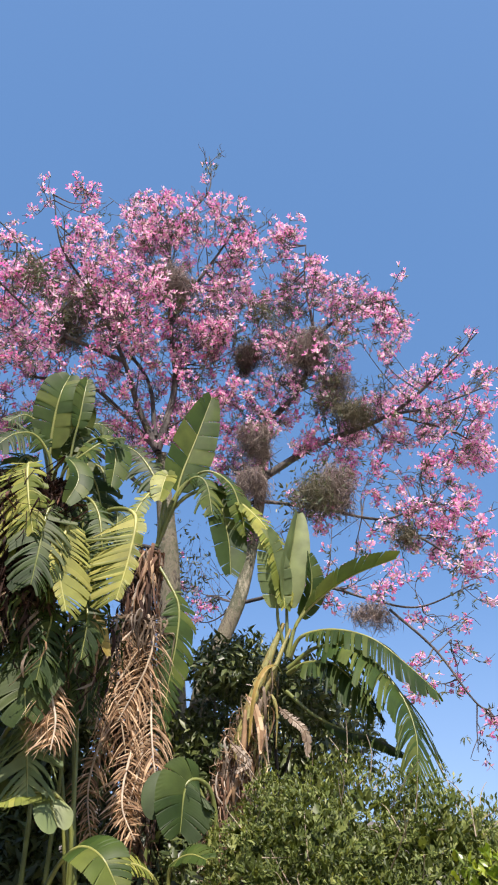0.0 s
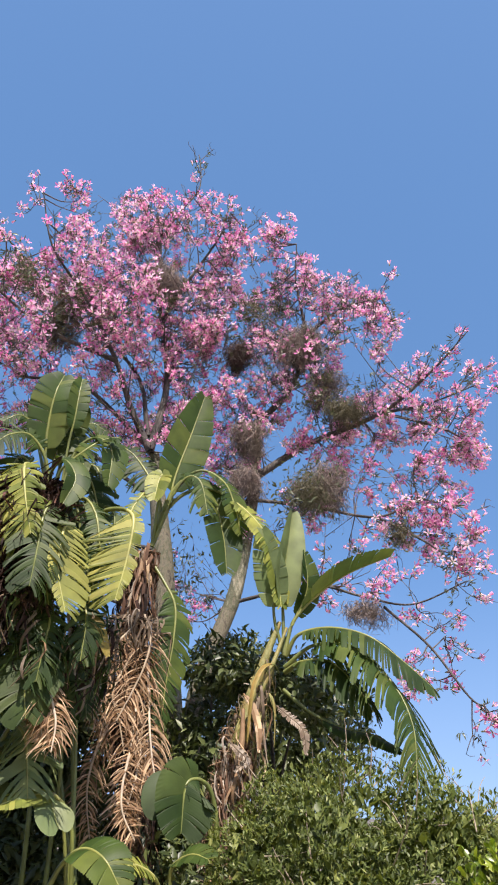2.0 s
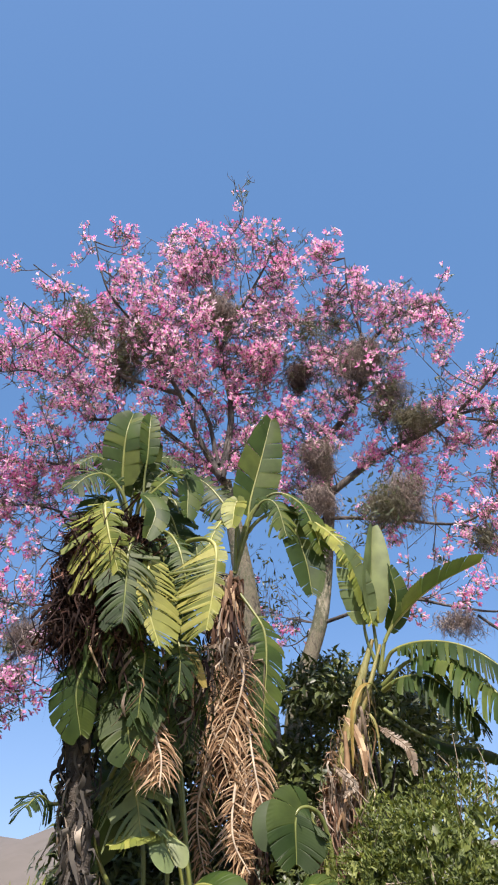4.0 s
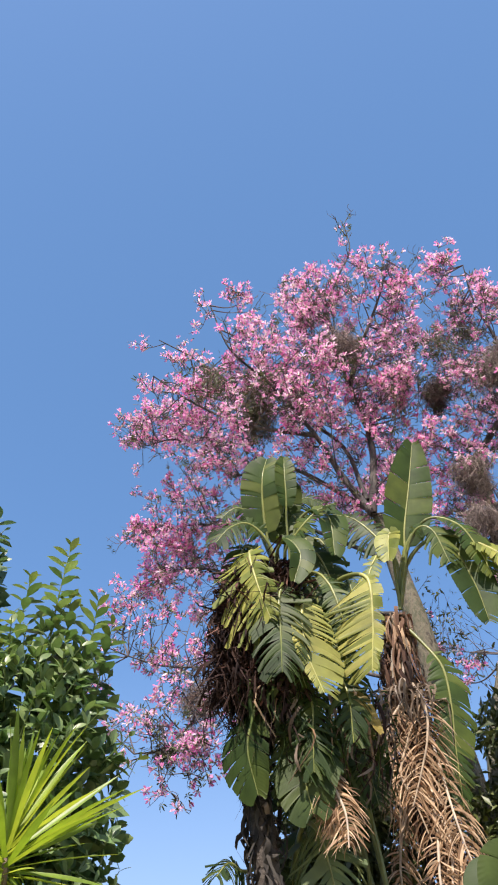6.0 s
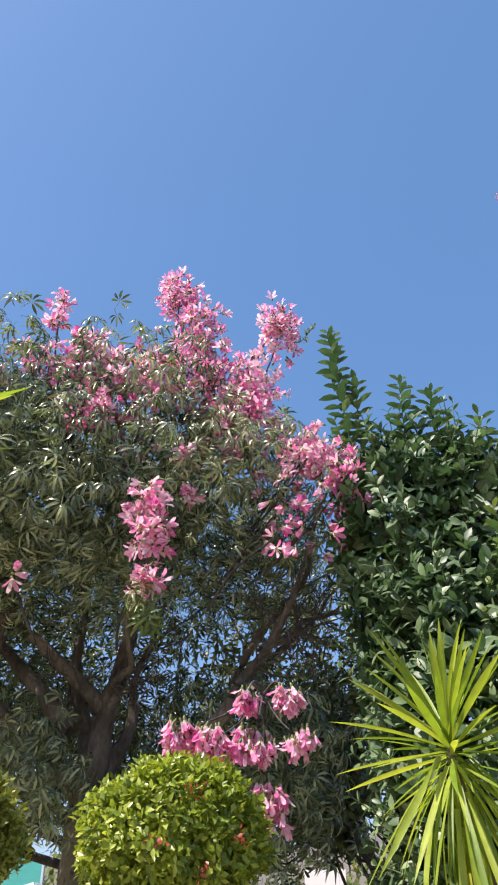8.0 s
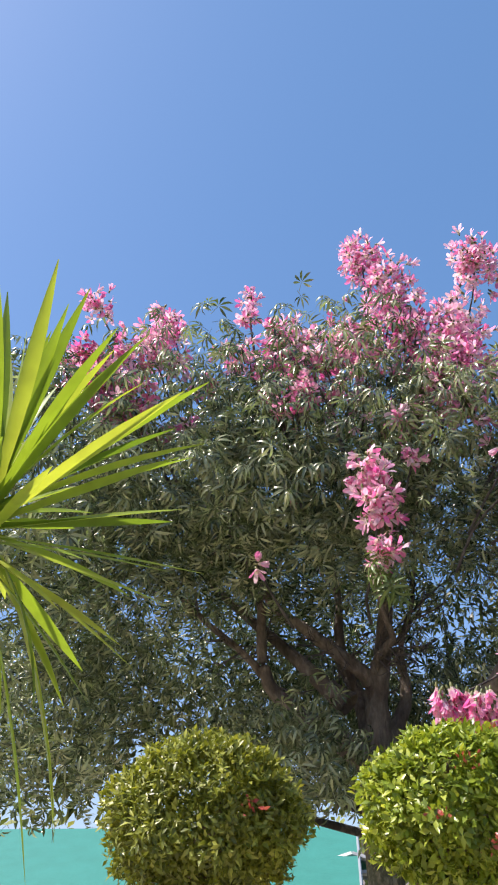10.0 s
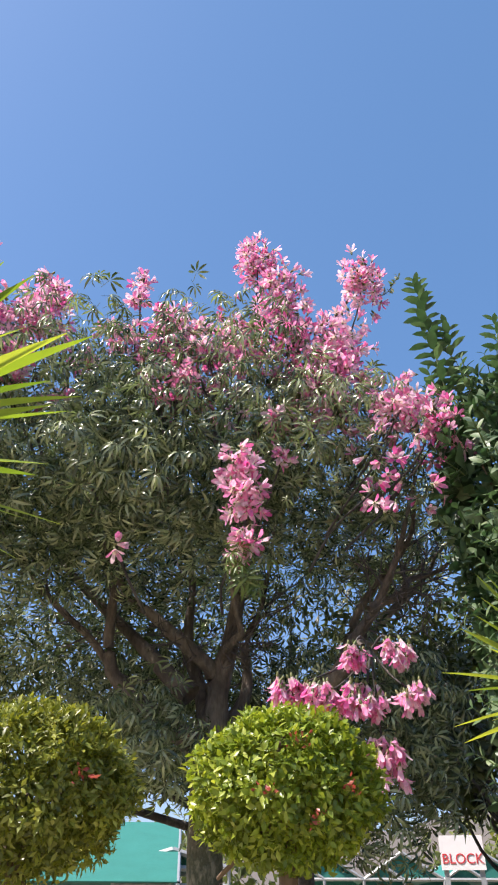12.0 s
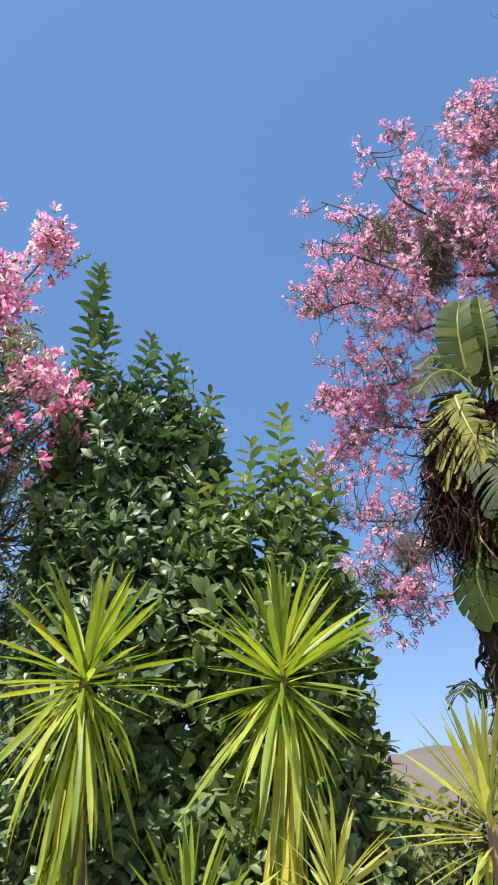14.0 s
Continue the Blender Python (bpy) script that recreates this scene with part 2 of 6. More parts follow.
M_SHEATH = rough_material("strelitzia_sheath", [(0.32, (0.07, 0.05, 0.025)), (0.44, (0.26, 0.20, 0.06)), (0.52, (0.20, 0.20, 0.06)), (0.60, (0.34, 0.28, 0.10)), (0.70, (0.11, 0.06, 0.035))], 16, 0.6, 0.8, (1, 1, 0.22))
M_STALK = rough_material("strelitzia_stalk", [(0.3, (0.09, 0.05, 0.032)), (0.55, (0.17, 0.11, 0.07)), (0.75, (0.26, 0.19, 0.13))], 12, 0.85, 0.8, (1, 1, 3.0))
# strelitzia_stalk in a darker, greyer tone
M_STALK_DARK = rough_material("dark_grey_stalk", [(0.3, (0.035, 0.027, 0.022)), (0.55, (0.085, 0.07, 0.055)), (0.75, (0.16, 0.14, 0.11))], 12, 0.85, 0.8, (1, 1, 3.0))
M_GROUND = rough_material("dry_ground", [(0.3, (0.22, 0.18, 0.12)), (0.55, (0.34, 0.29, 0.20)), (0.75, (0.24, 0.23, 0.12))], 1.4, 0.95, 0.6)
M_HILL = rough_material("dry_hillside", [(0.35, (0.12, 0.105, 0.085)), (0.5, (0.14, 0.12, 0.10)), (0.65, (0.10, 0.095, 0.075))], 0.09, 0.95, 0.3)
M_NET = rough_material("green_shade_cloth", [(0.3, (0.016, 0.165, 0.13)), (0.7, (0.025, 0.215, 0.175))], 25, 0.7, 0.2)
M_STEEL = rough_material("galvanised_steel", [(0.3, (0.32, 0.34, 0.34)), (0.7, (0.46, 0.48, 0.48))], 20, 0.5, 0.1, metal=0.4)
M_SIGN = rough_material("sign_white_paint", [(0.3, (0.74, 0.72, 0.70)), (0.7, (0.82, 0.80, 0.78))], 10, 0.5, 0.1)
M_RED = rough_material("sign_red_paint", [(0.3, (0.55, 0.04, 0.05)), (0.7, (0.68, 0.07, 0.07))], 10, 0.5, 0.1)


# ---- geometry tools ----
rng = np.random.default_rng(7)


def unit(v):
    v = np.asarray(v, float)
    return v / np.maximum(np.linalg.norm(v, axis=-1, keepdims=True), 1e-9)


def quad_mesh(name, verts, faces, mats, index=None, smooth=True):
    verts, faces = np.asarray(verts, np.float32).reshape(-1, 3), np.asarray(faces, np.int32).reshape(-1, 4)
    me = bpy.data.meshes.new(name)
    me.vertices.add(len(verts))
    me.vertices.foreach_set("co", verts.ravel())
    me.loops.add(faces.size)
    me.loops.foreach_set("vertex_index", faces.ravel())
    me.polygons.add(len(faces))
    me.polygons.foreach_set("loop_start", np.arange(0, faces.size, 4, dtype=np.int32))
    for m in mats if isinstance(mats, (list, tuple)) else [mats]:
        me.materials.append(m)
    if index is not None:
        me.polygons.foreach_set("material_index", np.asarray(index, np.int32))
    me.polygons.foreach_set("use_smooth", np.full(len(faces), smooth))
    me.update(calc_edges=True)
    return me


class Heap:
    """Gathers pieces that end up in one mesh."""

    def __init__(self):
        self.v, self.f, self.m, self.n = [], [], [], 0

    def add(self, v, f, m=0):
        v, f = np.asarray(v).reshape(-1, 3), np.asarray(f).reshape(-1, 4)
        self.v.append(v)
        self.f.append(f + self.n)
        self.m.append(np.full(len(f), m) if np.isscalar(m) else np.asarray(m))
        self.n += len(v)

    def mesh(self, name, mats, smooth=True):
        return quad_mesh(name, np.concatenate(self.v), np.concatenate(self.f), mats, np.concatenate(self.m), smooth)


def part(name, me, parent, label="", kind=""):
    ob = new(name, me)
    ob.parent = parent
    ob.matrix_parent_inverse = parent.matrix_basis.inverted()
    return tagged(ob, label, "", "", kind)


def thing(name, place, label, category, group="", kind=""):
    ob = new(name)
    ob.empty_display_size = 0.2
    ob.matrix_basis = Matrix.Translation(place)
    return tagged(ob, label, category, group, kind)


def smooth_path(points, n):
    """A soft curve through the points, n steps."""
    p = np.asarray(points, float)
    p = np.vstack([2 * p[0] - p[1], p, 2 * p[-1] - p[-2]])
    u = np.linspace(0, len(p) - 3 - 1e-6, n)
    i = u.astype(int)
    t = (u - i)[:, None]
    a, b, c, d = p[i], p[i + 1], p[i + 2], p[i + 3]
    return 0.5 * (2 * b + (c - a) * t + (2 * a - 5 * b + 4 * c - d) * t ** 2 + (3 * b - a - 3 * c + d) * t ** 3)


def tube(path, radii, sides=7, lumps=0.0):
    path = np.asarray(path, float)
    n = len(path)
    r = np.broadcast_to(np.asarray(radii, float), (n,))
    t = unit(np.gradient(path, axis=0))
    ref = np.where(np.abs(t[:, 2:3]) > 0.9, [[1.0, 0, 0]], [[0, 0, 1.0]])
    x = unit(np.cross(t, ref))
    y = np.cross(t, x)
    a = np.linspace(0, 2 * np.pi, sides, endpoint=False)
    rr = r[:, None] * (1 + lumps * rng.normal(size=(n, sides)))
    v = path[:, None] + rr[..., None] * (x[:, None] * np.cos(a)[None, :, None] + y[:, None] * np.sin(a)[None, :, None])
    i, j = np.meshgrid(np.arange(n - 1), np.arange(sides), indexing="ij")
    k = (j + 1) % sides
    f = np.stack([i * sides + j, i * sides + k, (i + 1) * sides + k, (i + 1) * sides + j], -1)
    return v.reshape(-1, 3), f.reshape(-1, 4)


def blade(length, width, rows=3, fold=0.25, droop=0.1, widest=0.5, sharp=1.0, wave=0.0):
    """A leaf along +y, its upper side to +z: three columns, folded along the middle."""
    s = np.linspace(0, 1, rows + 1)
    w = np.where(s < widest, np.sin(np.pi / 2 * np.minimum(s / widest, 1)) ** 0.8, np.cos(np.pi / 2 * np.clip((s - widest) / (1 - widest), 0, 0.999)) ** sharp)
    w = np.maximum(w, 0.05) * width / 2
    z = -droop * length * s ** 2
    y = length * (s - 0.25 * droop * s ** 3)
    wv = wave * width * np.sin(s * 9)
    left = np.stack([-w, y, z + fold * w + wv], 1)
    mid = np.stack([0 * w, y, z], 1)
    right = np.stack([w, y, z + fold * w - wv], 1)
    v = np.stack([left, mid, right], 1).reshape(-1, 3)
    f = []
    for r in range(rows):
        for c in range(2):
            k = r * 3 + c
            f.append((k, k + 1, k + 4, k + 3))
    return v, np.array(f)


def turns(way, up):
    """Rotations whose y axis is way and whose z axis leans to up."""
    y = unit(way)
    x = unit(np.cross(y, up))
    bad = np.linalg.norm(np.cross(y, up), axis=-1) < 1e-4
    x[bad] = [1, 0, 0]
    z = np.cross(x, y)
    return np.stack([x, y, z], -1)


def scatter(base, place, rot, size):
    v, f = base
    out = np.einsum("nij,kj->nki", rot, v) * np.asarray(size)[:, None, None] + place[:, None]
    ff = f[None] + (np.arange(len(place)) * len(v))[:, None, None]
    return out.reshape(-1, 3), ff.reshape(-1, 4)


def leaf_parts(name, meshes, place, rot, size, parent, label=""):
    """One object a leaf, on shared meshes."""
    base = parent.matrix_basis.inverted()
    for i in range(len(place)):
        ob = new(name, meshes[i % len(meshes)])
        m = np.eye(4)
        m[:3, :3], m[:3, 3] = rot[i] * size[i], place[i]
        ob.parent = parent
        ob.matrix_parent_inverse = base
        ob.matrix_basis = Matrix(m.tolist())
        if label:
            ob["label"] = label


def randoms(n):
    return unit(rng.normal(size=(n, 3)))


def in_lobes(lobes, n, inner=0.55, lumpy=1.0):
    """Random places in the outer part of some ellipsoids (centre, radii), and the way outwards there."""
    vol = np.array([r[0] * r[1] + r[1] * r[2] + r[0] * r[2] for _, r in lobes])
    pick = rng.choice(len(lobes), n, p=vol / vol.sum())
    c, r = np.array([l[0] for l in lobes], float)[pick], np.array([l[1] for l in lobes], float)[pick]
    d = randoms(n)
    k = rng.uniform(inner ** 3, 1, n) ** (1 / 3)
    bump = 1 + lumpy * 0.10 * np.sin(5 * d[:, 0] + 7 * d[:, 2] + pick) + lumpy * 0.07 * np.sin(11 * d[:, 1] + 9 * d[:, 0])
    p = c + d * r * (k * bump)[:, None]
    keep = np.ones(n, bool)
    for i, (cc, rr) in enumerate(lobes):
        inside = (((p - cc) / (np.array(rr) * inner)) ** 2).sum(1) < 0.8
        keep &= ~(inside & (pick != i))
    return p[keep], unit(d / r)[keep]


# ---- flowers ----
def flower_base(open_way, length=0.086, width=0.030, petals=5):
    """A floss-silk flower along +z: petals with a pale base, a thin column; open_way: degrees from the axis."""
    h = Heap()
    for k in range(petals):
        s = np.array([0.0, 0.35, 0.72, 1.0])
        w = np.array([0.25, 0.7, 1.0, 0.45]) * width / 2
        ang = radians(open_way) * np.array([0.25, 0.75, 1.0, 1.25])
        r = np.concatenate([[0.004], 0.004 + np.cumsum(np.diff(s) * length * np.sin(ang[1:]))])
        z = np.concatenate([[0], np.cumsum(np.diff(s) * length * np.cos(ang[1:]))])
        left, right = np.stack([r, -w, z + 0.3 * w], 1), np.stack([r, w, z + 0.3 * w], 1)
        v = np.stack([left, right], 1).reshape(-1, 3)
        a = 2 * math.pi * k / petals + 0.2 * math.sin(k * 7.0)
        ca, sa = math.cos(a), math.sin(a)
        v = v @ np.array([[ca, sa, 0], [-sa, ca, 0], [0, 0, 1]])
        h.add(v, [(0, 1, 3, 2), (2, 3, 5, 4), (4, 5, 7, 6)], [1, 0, 0])
    v, f = tube([(0, 0, -0.02), (0, 0, 0.0), (0, 0, 0.02)], [0.006, 0.011, 0.004], 5)
    h.add(v, f, 2)
    v, f = tube([(0, 0, 0.0), (0.004, 0, length * 0.85)], [0.003, 0.002], 3)
    h.add(v, f, 1)
    return np.concatenate(h.v), np.concatenate(h.f), np.concatenate(h.m)


FLOWERS = [flower_base(a) for a in (62, 40, 80, 24, 11)]
FLOWER_MATS = [M_PINK, M_CREAM, M_CALYX]


def face_turns(way):
    """Rotations whose z axis is way, spun at random."""
    z = unit(way)
    x = unit(np.cross(z, randoms(len(z))))
    return np.stack([x, np.cross(z, x), z], -1)


def flower_mass(name, place, way, size, parent, label="", mats=None, mix=(0.4, 0.3, 0.14, 0.12, 0.04)):
    h = Heap()
    kind = rng.choice(len(FLOWERS), len(place), p=mix)
    rot = face_turns(way)
    for k, (v, f, m) in enumerate(FLOWERS):
        s = kind == k
        if s.any():
            vv, ff = scatter((v, f), place[s], rot[s], size[s])
            h.add(vv, ff, np.tile(m, s.sum()))
    return part(name, h.mesh(name, mats or FLOWER_MATS), parent, label, "stuff")


def flower_parts(place, way, size, parent):
    meshes = [quad_mesh("flower", v, f, FLOWER_MATS, m) for v, f, m in FLOWERS]
    order = [3, 4, 4, 1, 3, 4, 0]
    leaf_parts("flower", [meshes[k] for k in order], place, face_turns(way), size, parent)


def palmate(leaflets=6, length=0.11, width=0.032):
    h = Heap()
    for k in range(leaflets):
        a = radians(-105 + 210 * k / (leaflets - 1))
        l = length * (1 - 0.25 * abs(a) / 1.9)
        v, f = blade(l, width, 3, 0.45, 0.85, 0.5)
        ca, sa = math.cos(a), math.sin(a)
        v = v + [0, 0.01, 0]
        v = v @ np.array([[ca, -sa, 0], [sa, ca, 0], [0, 0, 1]])
        h.add(v + [0, 0.05, 0], f)
    v, f = tube([(0, -0.03, 0.01), (0, 0.06, 0)], [0.002, 0.002], 3)
    h.add(v, f)
    return np.concatenate(h.v), np.concatenate(h.f)


# ---- growing ----
def grow_twigs(path, radius, count, centre, length, heap, spread=0.9, start=0.35, subs=3, lift=0.35, sides=4, end=0.99):
    """Side twigs on a limb. Returns tips as (place, way) along the last part of every twig."""
    places, ways = [], []
    n = len(path)
    for _ in range(count):
        i = int(rng.uniform(start, end) * (n - 1))
        p = path[i]
        along = unit(path[min(i + 1, n - 1)] - path[max(i - 1, 0)])
        out = unit(p - centre)
        d = unit(0.5 * along + 0.55 * out + spread * rng.normal(size=3) * 0.6 + [0, 0, lift])
        l = length * rng.uniform(0.5, 1.2)
        bend = rng.normal(size=3) * 0.18 * l
        q = smooth_path([p, p + d * l * 0.5 + bend * 0.5, p + d * l + [0, 0, 0.12 * l]], 7)
        heap.add(*tube(q, np.linspace(min(radius * 0.45, 0.010), 0.004, 7), sides))
        stems = [q]
        for _ in range(subs):
            j = rng.integers(2, 6)
            dd = unit(d + 0.8 * rng.normal(size=3) + [0, 0, lift * 0.5])
            ll = l * rng.uniform(0.3, 0.6)
            q2 = smooth_path([q[j], q[j] + dd * ll * 0.55 + rng.normal(size=3) * 0.04, q[j] + dd * ll], 5)
            heap.add(*tube(q2, np.linspace(0.006, 0.003, 5), 3))
            stems.append(q2)
        for st in stems:
            k = max(2, int(np.linalg.norm(st[-1] - st[0]) * 9))
            for u in rng.uniform(0.4, 1.0, k):
                a = st[int(u * (len(st) - 1))]
                places.append(a)
                ways.append(unit(st[-1] - st[0]))
    return places, ways


# ---- ground and distance ----
def ground_height(x, y):
    return 0.06 * np.sin(x * 0.7 + 1) * np.cos(y * 0.6) * np.minimum(1, 40 / (1 + np.hypot(x, y)))


edges = np.sign(np.linspace(-1, 1, 81)) * np.abs(np.linspace(-1, 1, 81)) ** 3 * 2500
gx, gy = np.meshgrid(edges, edges, indexing="ij")
gi, gj = np.meshgrid(np.arange(80), np.arange(80), indexing="ij")
gv = np.stack([gx, gy, ground_height(gx, gy)], -1)
gf = np.stack([gi * 81 + gj, (gi + 1) * 81 + gj, (gi + 1) * 81 + gj + 1, gi * 81 + gj + 1], -1)
tagged(new("ground", quad_mesh("ground", gv, gf, M_GROUND)), "dry earth and grass under the garden plants", "ground", kind="structure")

# ring of dry hills
ha, hr = np.linspace(0, 2 * np.pi, 181), np.array([260, 330, 400, 470, 560, 680, 820])
prof = np.array([0, 0.25, 0.6, 0.85, 1.0, 0.9, 0.0])
ridge = 56 + 32 * np.cos(2 * (ha - radians(95))) + 5 * np.sin(ha * 11 + 2) + 2.0 * np.sin(ha * 29)
hz = prof[None] * ridge[:, None] * (1 + 0.06 * np.sin(ha[:, None] * 41 + np.arange(7)[None] * 2)) - 1.0
hv = np.stack([np.cos(ha)[:, None] * hr[None], np.sin(ha)[:, None] * hr[None], hz], -1)
hi, hj = np.meshgrid(np.arange(180), np.arange(6), indexing="ij")
hf = np.stack([hi * 7 + hj, (hi + 1) * 7 + hj, (hi + 1) * 7 + hj + 1, hi * 7 + hj + 1], -1)
tagged(new("backdrop_hills", quad_mesh("backdrop_hills", hv, hf, M_HILL)), "dry brown hills on the horizon", "hill", kind="structure")


# ---- the tall floss-silk tree ----
BOUGHS, CROWN, NEAR_BOUGHS = [], [], []


def bough(heap, thick, side_twigs, *bends):
    heap.append((bends, thick, side_twigs))


# thickness at the foot, number of side twigs, bends
bough(BOUGHS, 0.090, 16, (0.41, 8.24, 7.65), (0.04, 8.14, 8.38), (-0.26, 7.83, 8.98), (-0.87, 7.36, 9.82), (-1.42, 6.95, 10.33), (-1.71, 6.67, 11.24))  # upper left leader
bough(BOUGHS, 0.100, 16, (0.41, 8.24, 7.65), (0.57, 8.23, 9.03), (0.35, 8.04, 10.37), (0.20, 7.60, 11.90), (0.28, 7.48, 12.5))  # central leader
bough(BOUGHS, 0.030, 8, (0.20, 7.60, 11.90), (0.50, 7.44, 12.55), (0.78, 7.36, 13.15), (0.80, 7.34, 13.80), (0.74, 7.34, 14.35))  # bare leading twig
bough(BOUGHS, 0.060, 14, (0.36, 8.04, 10.23), (0.75, 7.72, 10.98), (1.17, 7.38, 11.75), (1.38, 7.12, 12.25))  # inner right leader
bough(BOUGHS, 0.060, 14, (-0.26, 7.83, 8.98), (-1.18, 7.31, 8.88), (-1.92, 6.92, 9.12), (-2.53, 6.60, 9.56))  # left bough
bough(BOUGHS, 0.060, 14, (0.36, 8.22, 7.90), (0.03, 8.36, 9.32), (-1.26, 7.92, 10.19), (-2.24, 7.56, 11.05), (-2.80, 7.24, 11.33))  # far left bough
bough(BOUGHS, 0.060, 12, (0.40, 8.24, 7.70), (-0.81, 8.41, 8.94), (-1.74, 8.45, 8.99), (-2.64, 8.40, 9.90), (-3.25, 8.32, 9.83))  # left side bough
bough(BOUGHS, 0.050, 10, (0.52, 8.34, 6.90), (-0.85, 8.51, 7.90), (-1.65, 8.68, 8.08), (-2.47, 8.67, 8.24), (-3.19, 8.73, 8.18))  # left side bough
bough(BOUGHS, 0.050, 9, (0.62, 8.39, 6.10), (-1.05, 8.58, 6.47), (-1.81, 8.84, 7.30), (-2.43, 8.89, 7.56), (-2.89, 8.84, 7.49))  # left hanging bough
bough(BOUGHS, 0.040, 10, (0.75, 8.40, 5.10), (-1.12, 8.67, 5.86), (-1.95, 8.61, 5.78), (-2.60, 8.41, 5.75), (-3.12, 8.32, 5.91))  # left hanging bough
bough(BOUGHS, 0.035, 10, (0.85, 8.40, 4.40), (-1.20, 8.56, 5.29), (-1.95, 8.30, 5.05), (-2.45, 8.14, 4.60), (-2.81, 8.12, 4.55))  # left hanging bough
bough(BOUGHS, 0.100, 14, (2.08, 8.64, 7.65), (2.95, 8.41, 8.28), (4.01, 7.77, 8.61), (4.64, 7.08, 9.02), (5.08, 6.54, 9.46))  # right bough
bough(BOUGHS, 0.090, 14, (2.08, 8.64, 8.67), (2.67, 8.29, 9.35), (2.86, 7.92, 10.24), (2.65, 7.56, 11.27), (2.64, 7.35, 12.04))  # right leader
bough(BOUGHS, 0.050, 12, (2.86, 7.92, 10.24), (3.42, 7.49, 10.63), (3.95, 7.02, 10.51))  # right leader fork
bough(BOUGHS, 0.060, 12, (1.98, 8.60, 6.70), (1.92, 8.58, 7.16), (2.87, 8.33, 7.04), (3.74, 7.90, 6.71), (4.29, 7.51, 6.84), (4.60, 7.22, 6.47))  # lower right bough
bough(BOUGHS, 0.040, 8, (1.75, 8.56, 5.50), (2.75, 8.16, 5.67), (3.34, 7.85, 5.43), (3.88, 7.50, 5.21), (4.47, 7.07, 5.39))  # low right bough
bough(BOUGHS, 0.028, 8, (3.56, 7.65, 5.21), (3.95, 7.36, 4.62), (4.20, 7.11, 3.97), (4.34, 7.03, 3.84))  # drooping right bough
bough(BOUGHS, 0.040, 9, (4.01, 7.77, 8.61), (4.72, 7.39, 8.14), (5.02, 7.08, 7.64))  # outer right branch
bough(BOUGHS, 0.040, 8, (4.01, 7.77, 8.61), (4.63, 7.44, 8.62), (5.25, 6.91, 8.69))  # outer right branch
bough(BOUGHS, 0.040, 8, (3.74, 7.90, 6.71), (4.21, 7.56, 6.21), (4.52, 7.39, 5.82))  # outer right branch
big_tree = thing("floss_silk_tree", (1.15, 8.4, 0), "tall floss-silk tree in pink bloom with hanging dry moss", "tree")
crown_mid = np.array([0.9, 8.6, 8.0])
trunk = Heap()
trunk.add(*tube(smooth_path([(1.15, 8.4, -0.1), (1.12, 8.39, 2.2), (0.78, 8.38, 5.52), (0.68, 8.38, 6.37), (0.57, 8.38, 7.12), (0.48, 8.38, 7.70)], 28), np.linspace(0.21, 0.085, 28), 12, 0.02))
part("trunk", trunk.mesh("trunk", M_BARK_GREY), big_tree, "grey-green trunk")
trunk = Heap()
trunk.add(*tube(smooth_path([(1.18, 8.40, 1.2), (1.21, 8.40, 2.7), (1.28, 8.46, 4.1), (1.52, 8.52, 4.9), (1.82, 8.57, 5.8), (2.1, 8.65, 7.6), (2.14, 8.62, 8.7)], 30), np.linspace(0.145, 0.075, 30), 12, 0.02))
part("second_trunk", trunk.mesh("second_trunk", M_BARK_GREY), big_tree, "smooth pale leaning trunk")

twigs, fl_p, fl_w, knots = Heap(), [], [], []
for pts, rad, count in BOUGHS:
    path = smooth_path(pts, 8 * len(pts))
    limb = Heap()
    limb.add(*tube(path, 0.009 + (rad * 0.68 - 0.009) * np.linspace(1, 0, len(path)) ** 1.25, 7, 0.03))
    part("limb", limb.mesh("limb", M_BARK_DARK), big_tree)
    knots.append(path)
    a, b = grow_twigs(path, rad, count // 2 + 1, crown_mid, 0.5, twigs, 1.3, 0.3, 3, 0.2)
    fl_p += a
    fl_w += b
# crown parts: centre, radii, number of branchlets
CROWN.append(((-1.24, 7.30, 9.72), (1.7, 1.0, 1.9), 64))
CROWN.append(((0.65, 7.73, 11.11), (1.4, 0.9, 2.1), 50))
CROWN.append(((1.95, 8.16, 10.29), (1.2, 0.9, 1.7), 34))
CROWN.append(((3.32, 7.64, 10.06), (1.1, 0.8, 1.5), 37))
CROWN.append(((-0.60, 7.50, 11.26), (0.9, 0.8, 1.5), 27))
CROWN.append(((1.96, 7.95, 11.24), (0.9, 0.8, 1.7), 29))
CROWN.append(((0.55, 8.43, 8.48), (1.6, 0.8, 1.0), 22))
CROWN.append(((4.59, 7.23, 8.33), (0.75, 0.8, 1.3), 14))
CROWN.append(((4.35, 7.48, 6.73), (0.6, 0.7, 1.0), 9))
CROWN.append(((3.42, 8.14, 8.04), (1.3, 0.8, 0.9), 12))
CROWN.append(((4.26, 7.30, 5.28), (0.6, 0.6, 0.8), 4))
CROWN.append(((4.20, 7.22, 4.39), (0.4, 0.5, 0.5), 1))
CROWN.append(((-2.39, 8.38, 10.26), (0.95, 0.9, 1.3), 24))
CROWN.append(((-2.14, 8.76, 8.09), (0.75, 0.8, 1.0), 13))
CROWN.append(((-2.46, 8.46, 5.66), (0.75, 0.7, 1.1), 9))
CROWN.append(((-2.32, 8.19, 4.66), (0.55, 0.5, 0.8), 3))
CROWN.append(((2.88, 8.12, 8.51), (0.9, 0.7, 1.1), 7))
CROWN.append(((0.85, 8.52, 8.14), (0.9, 0.6, 0.8), 8))
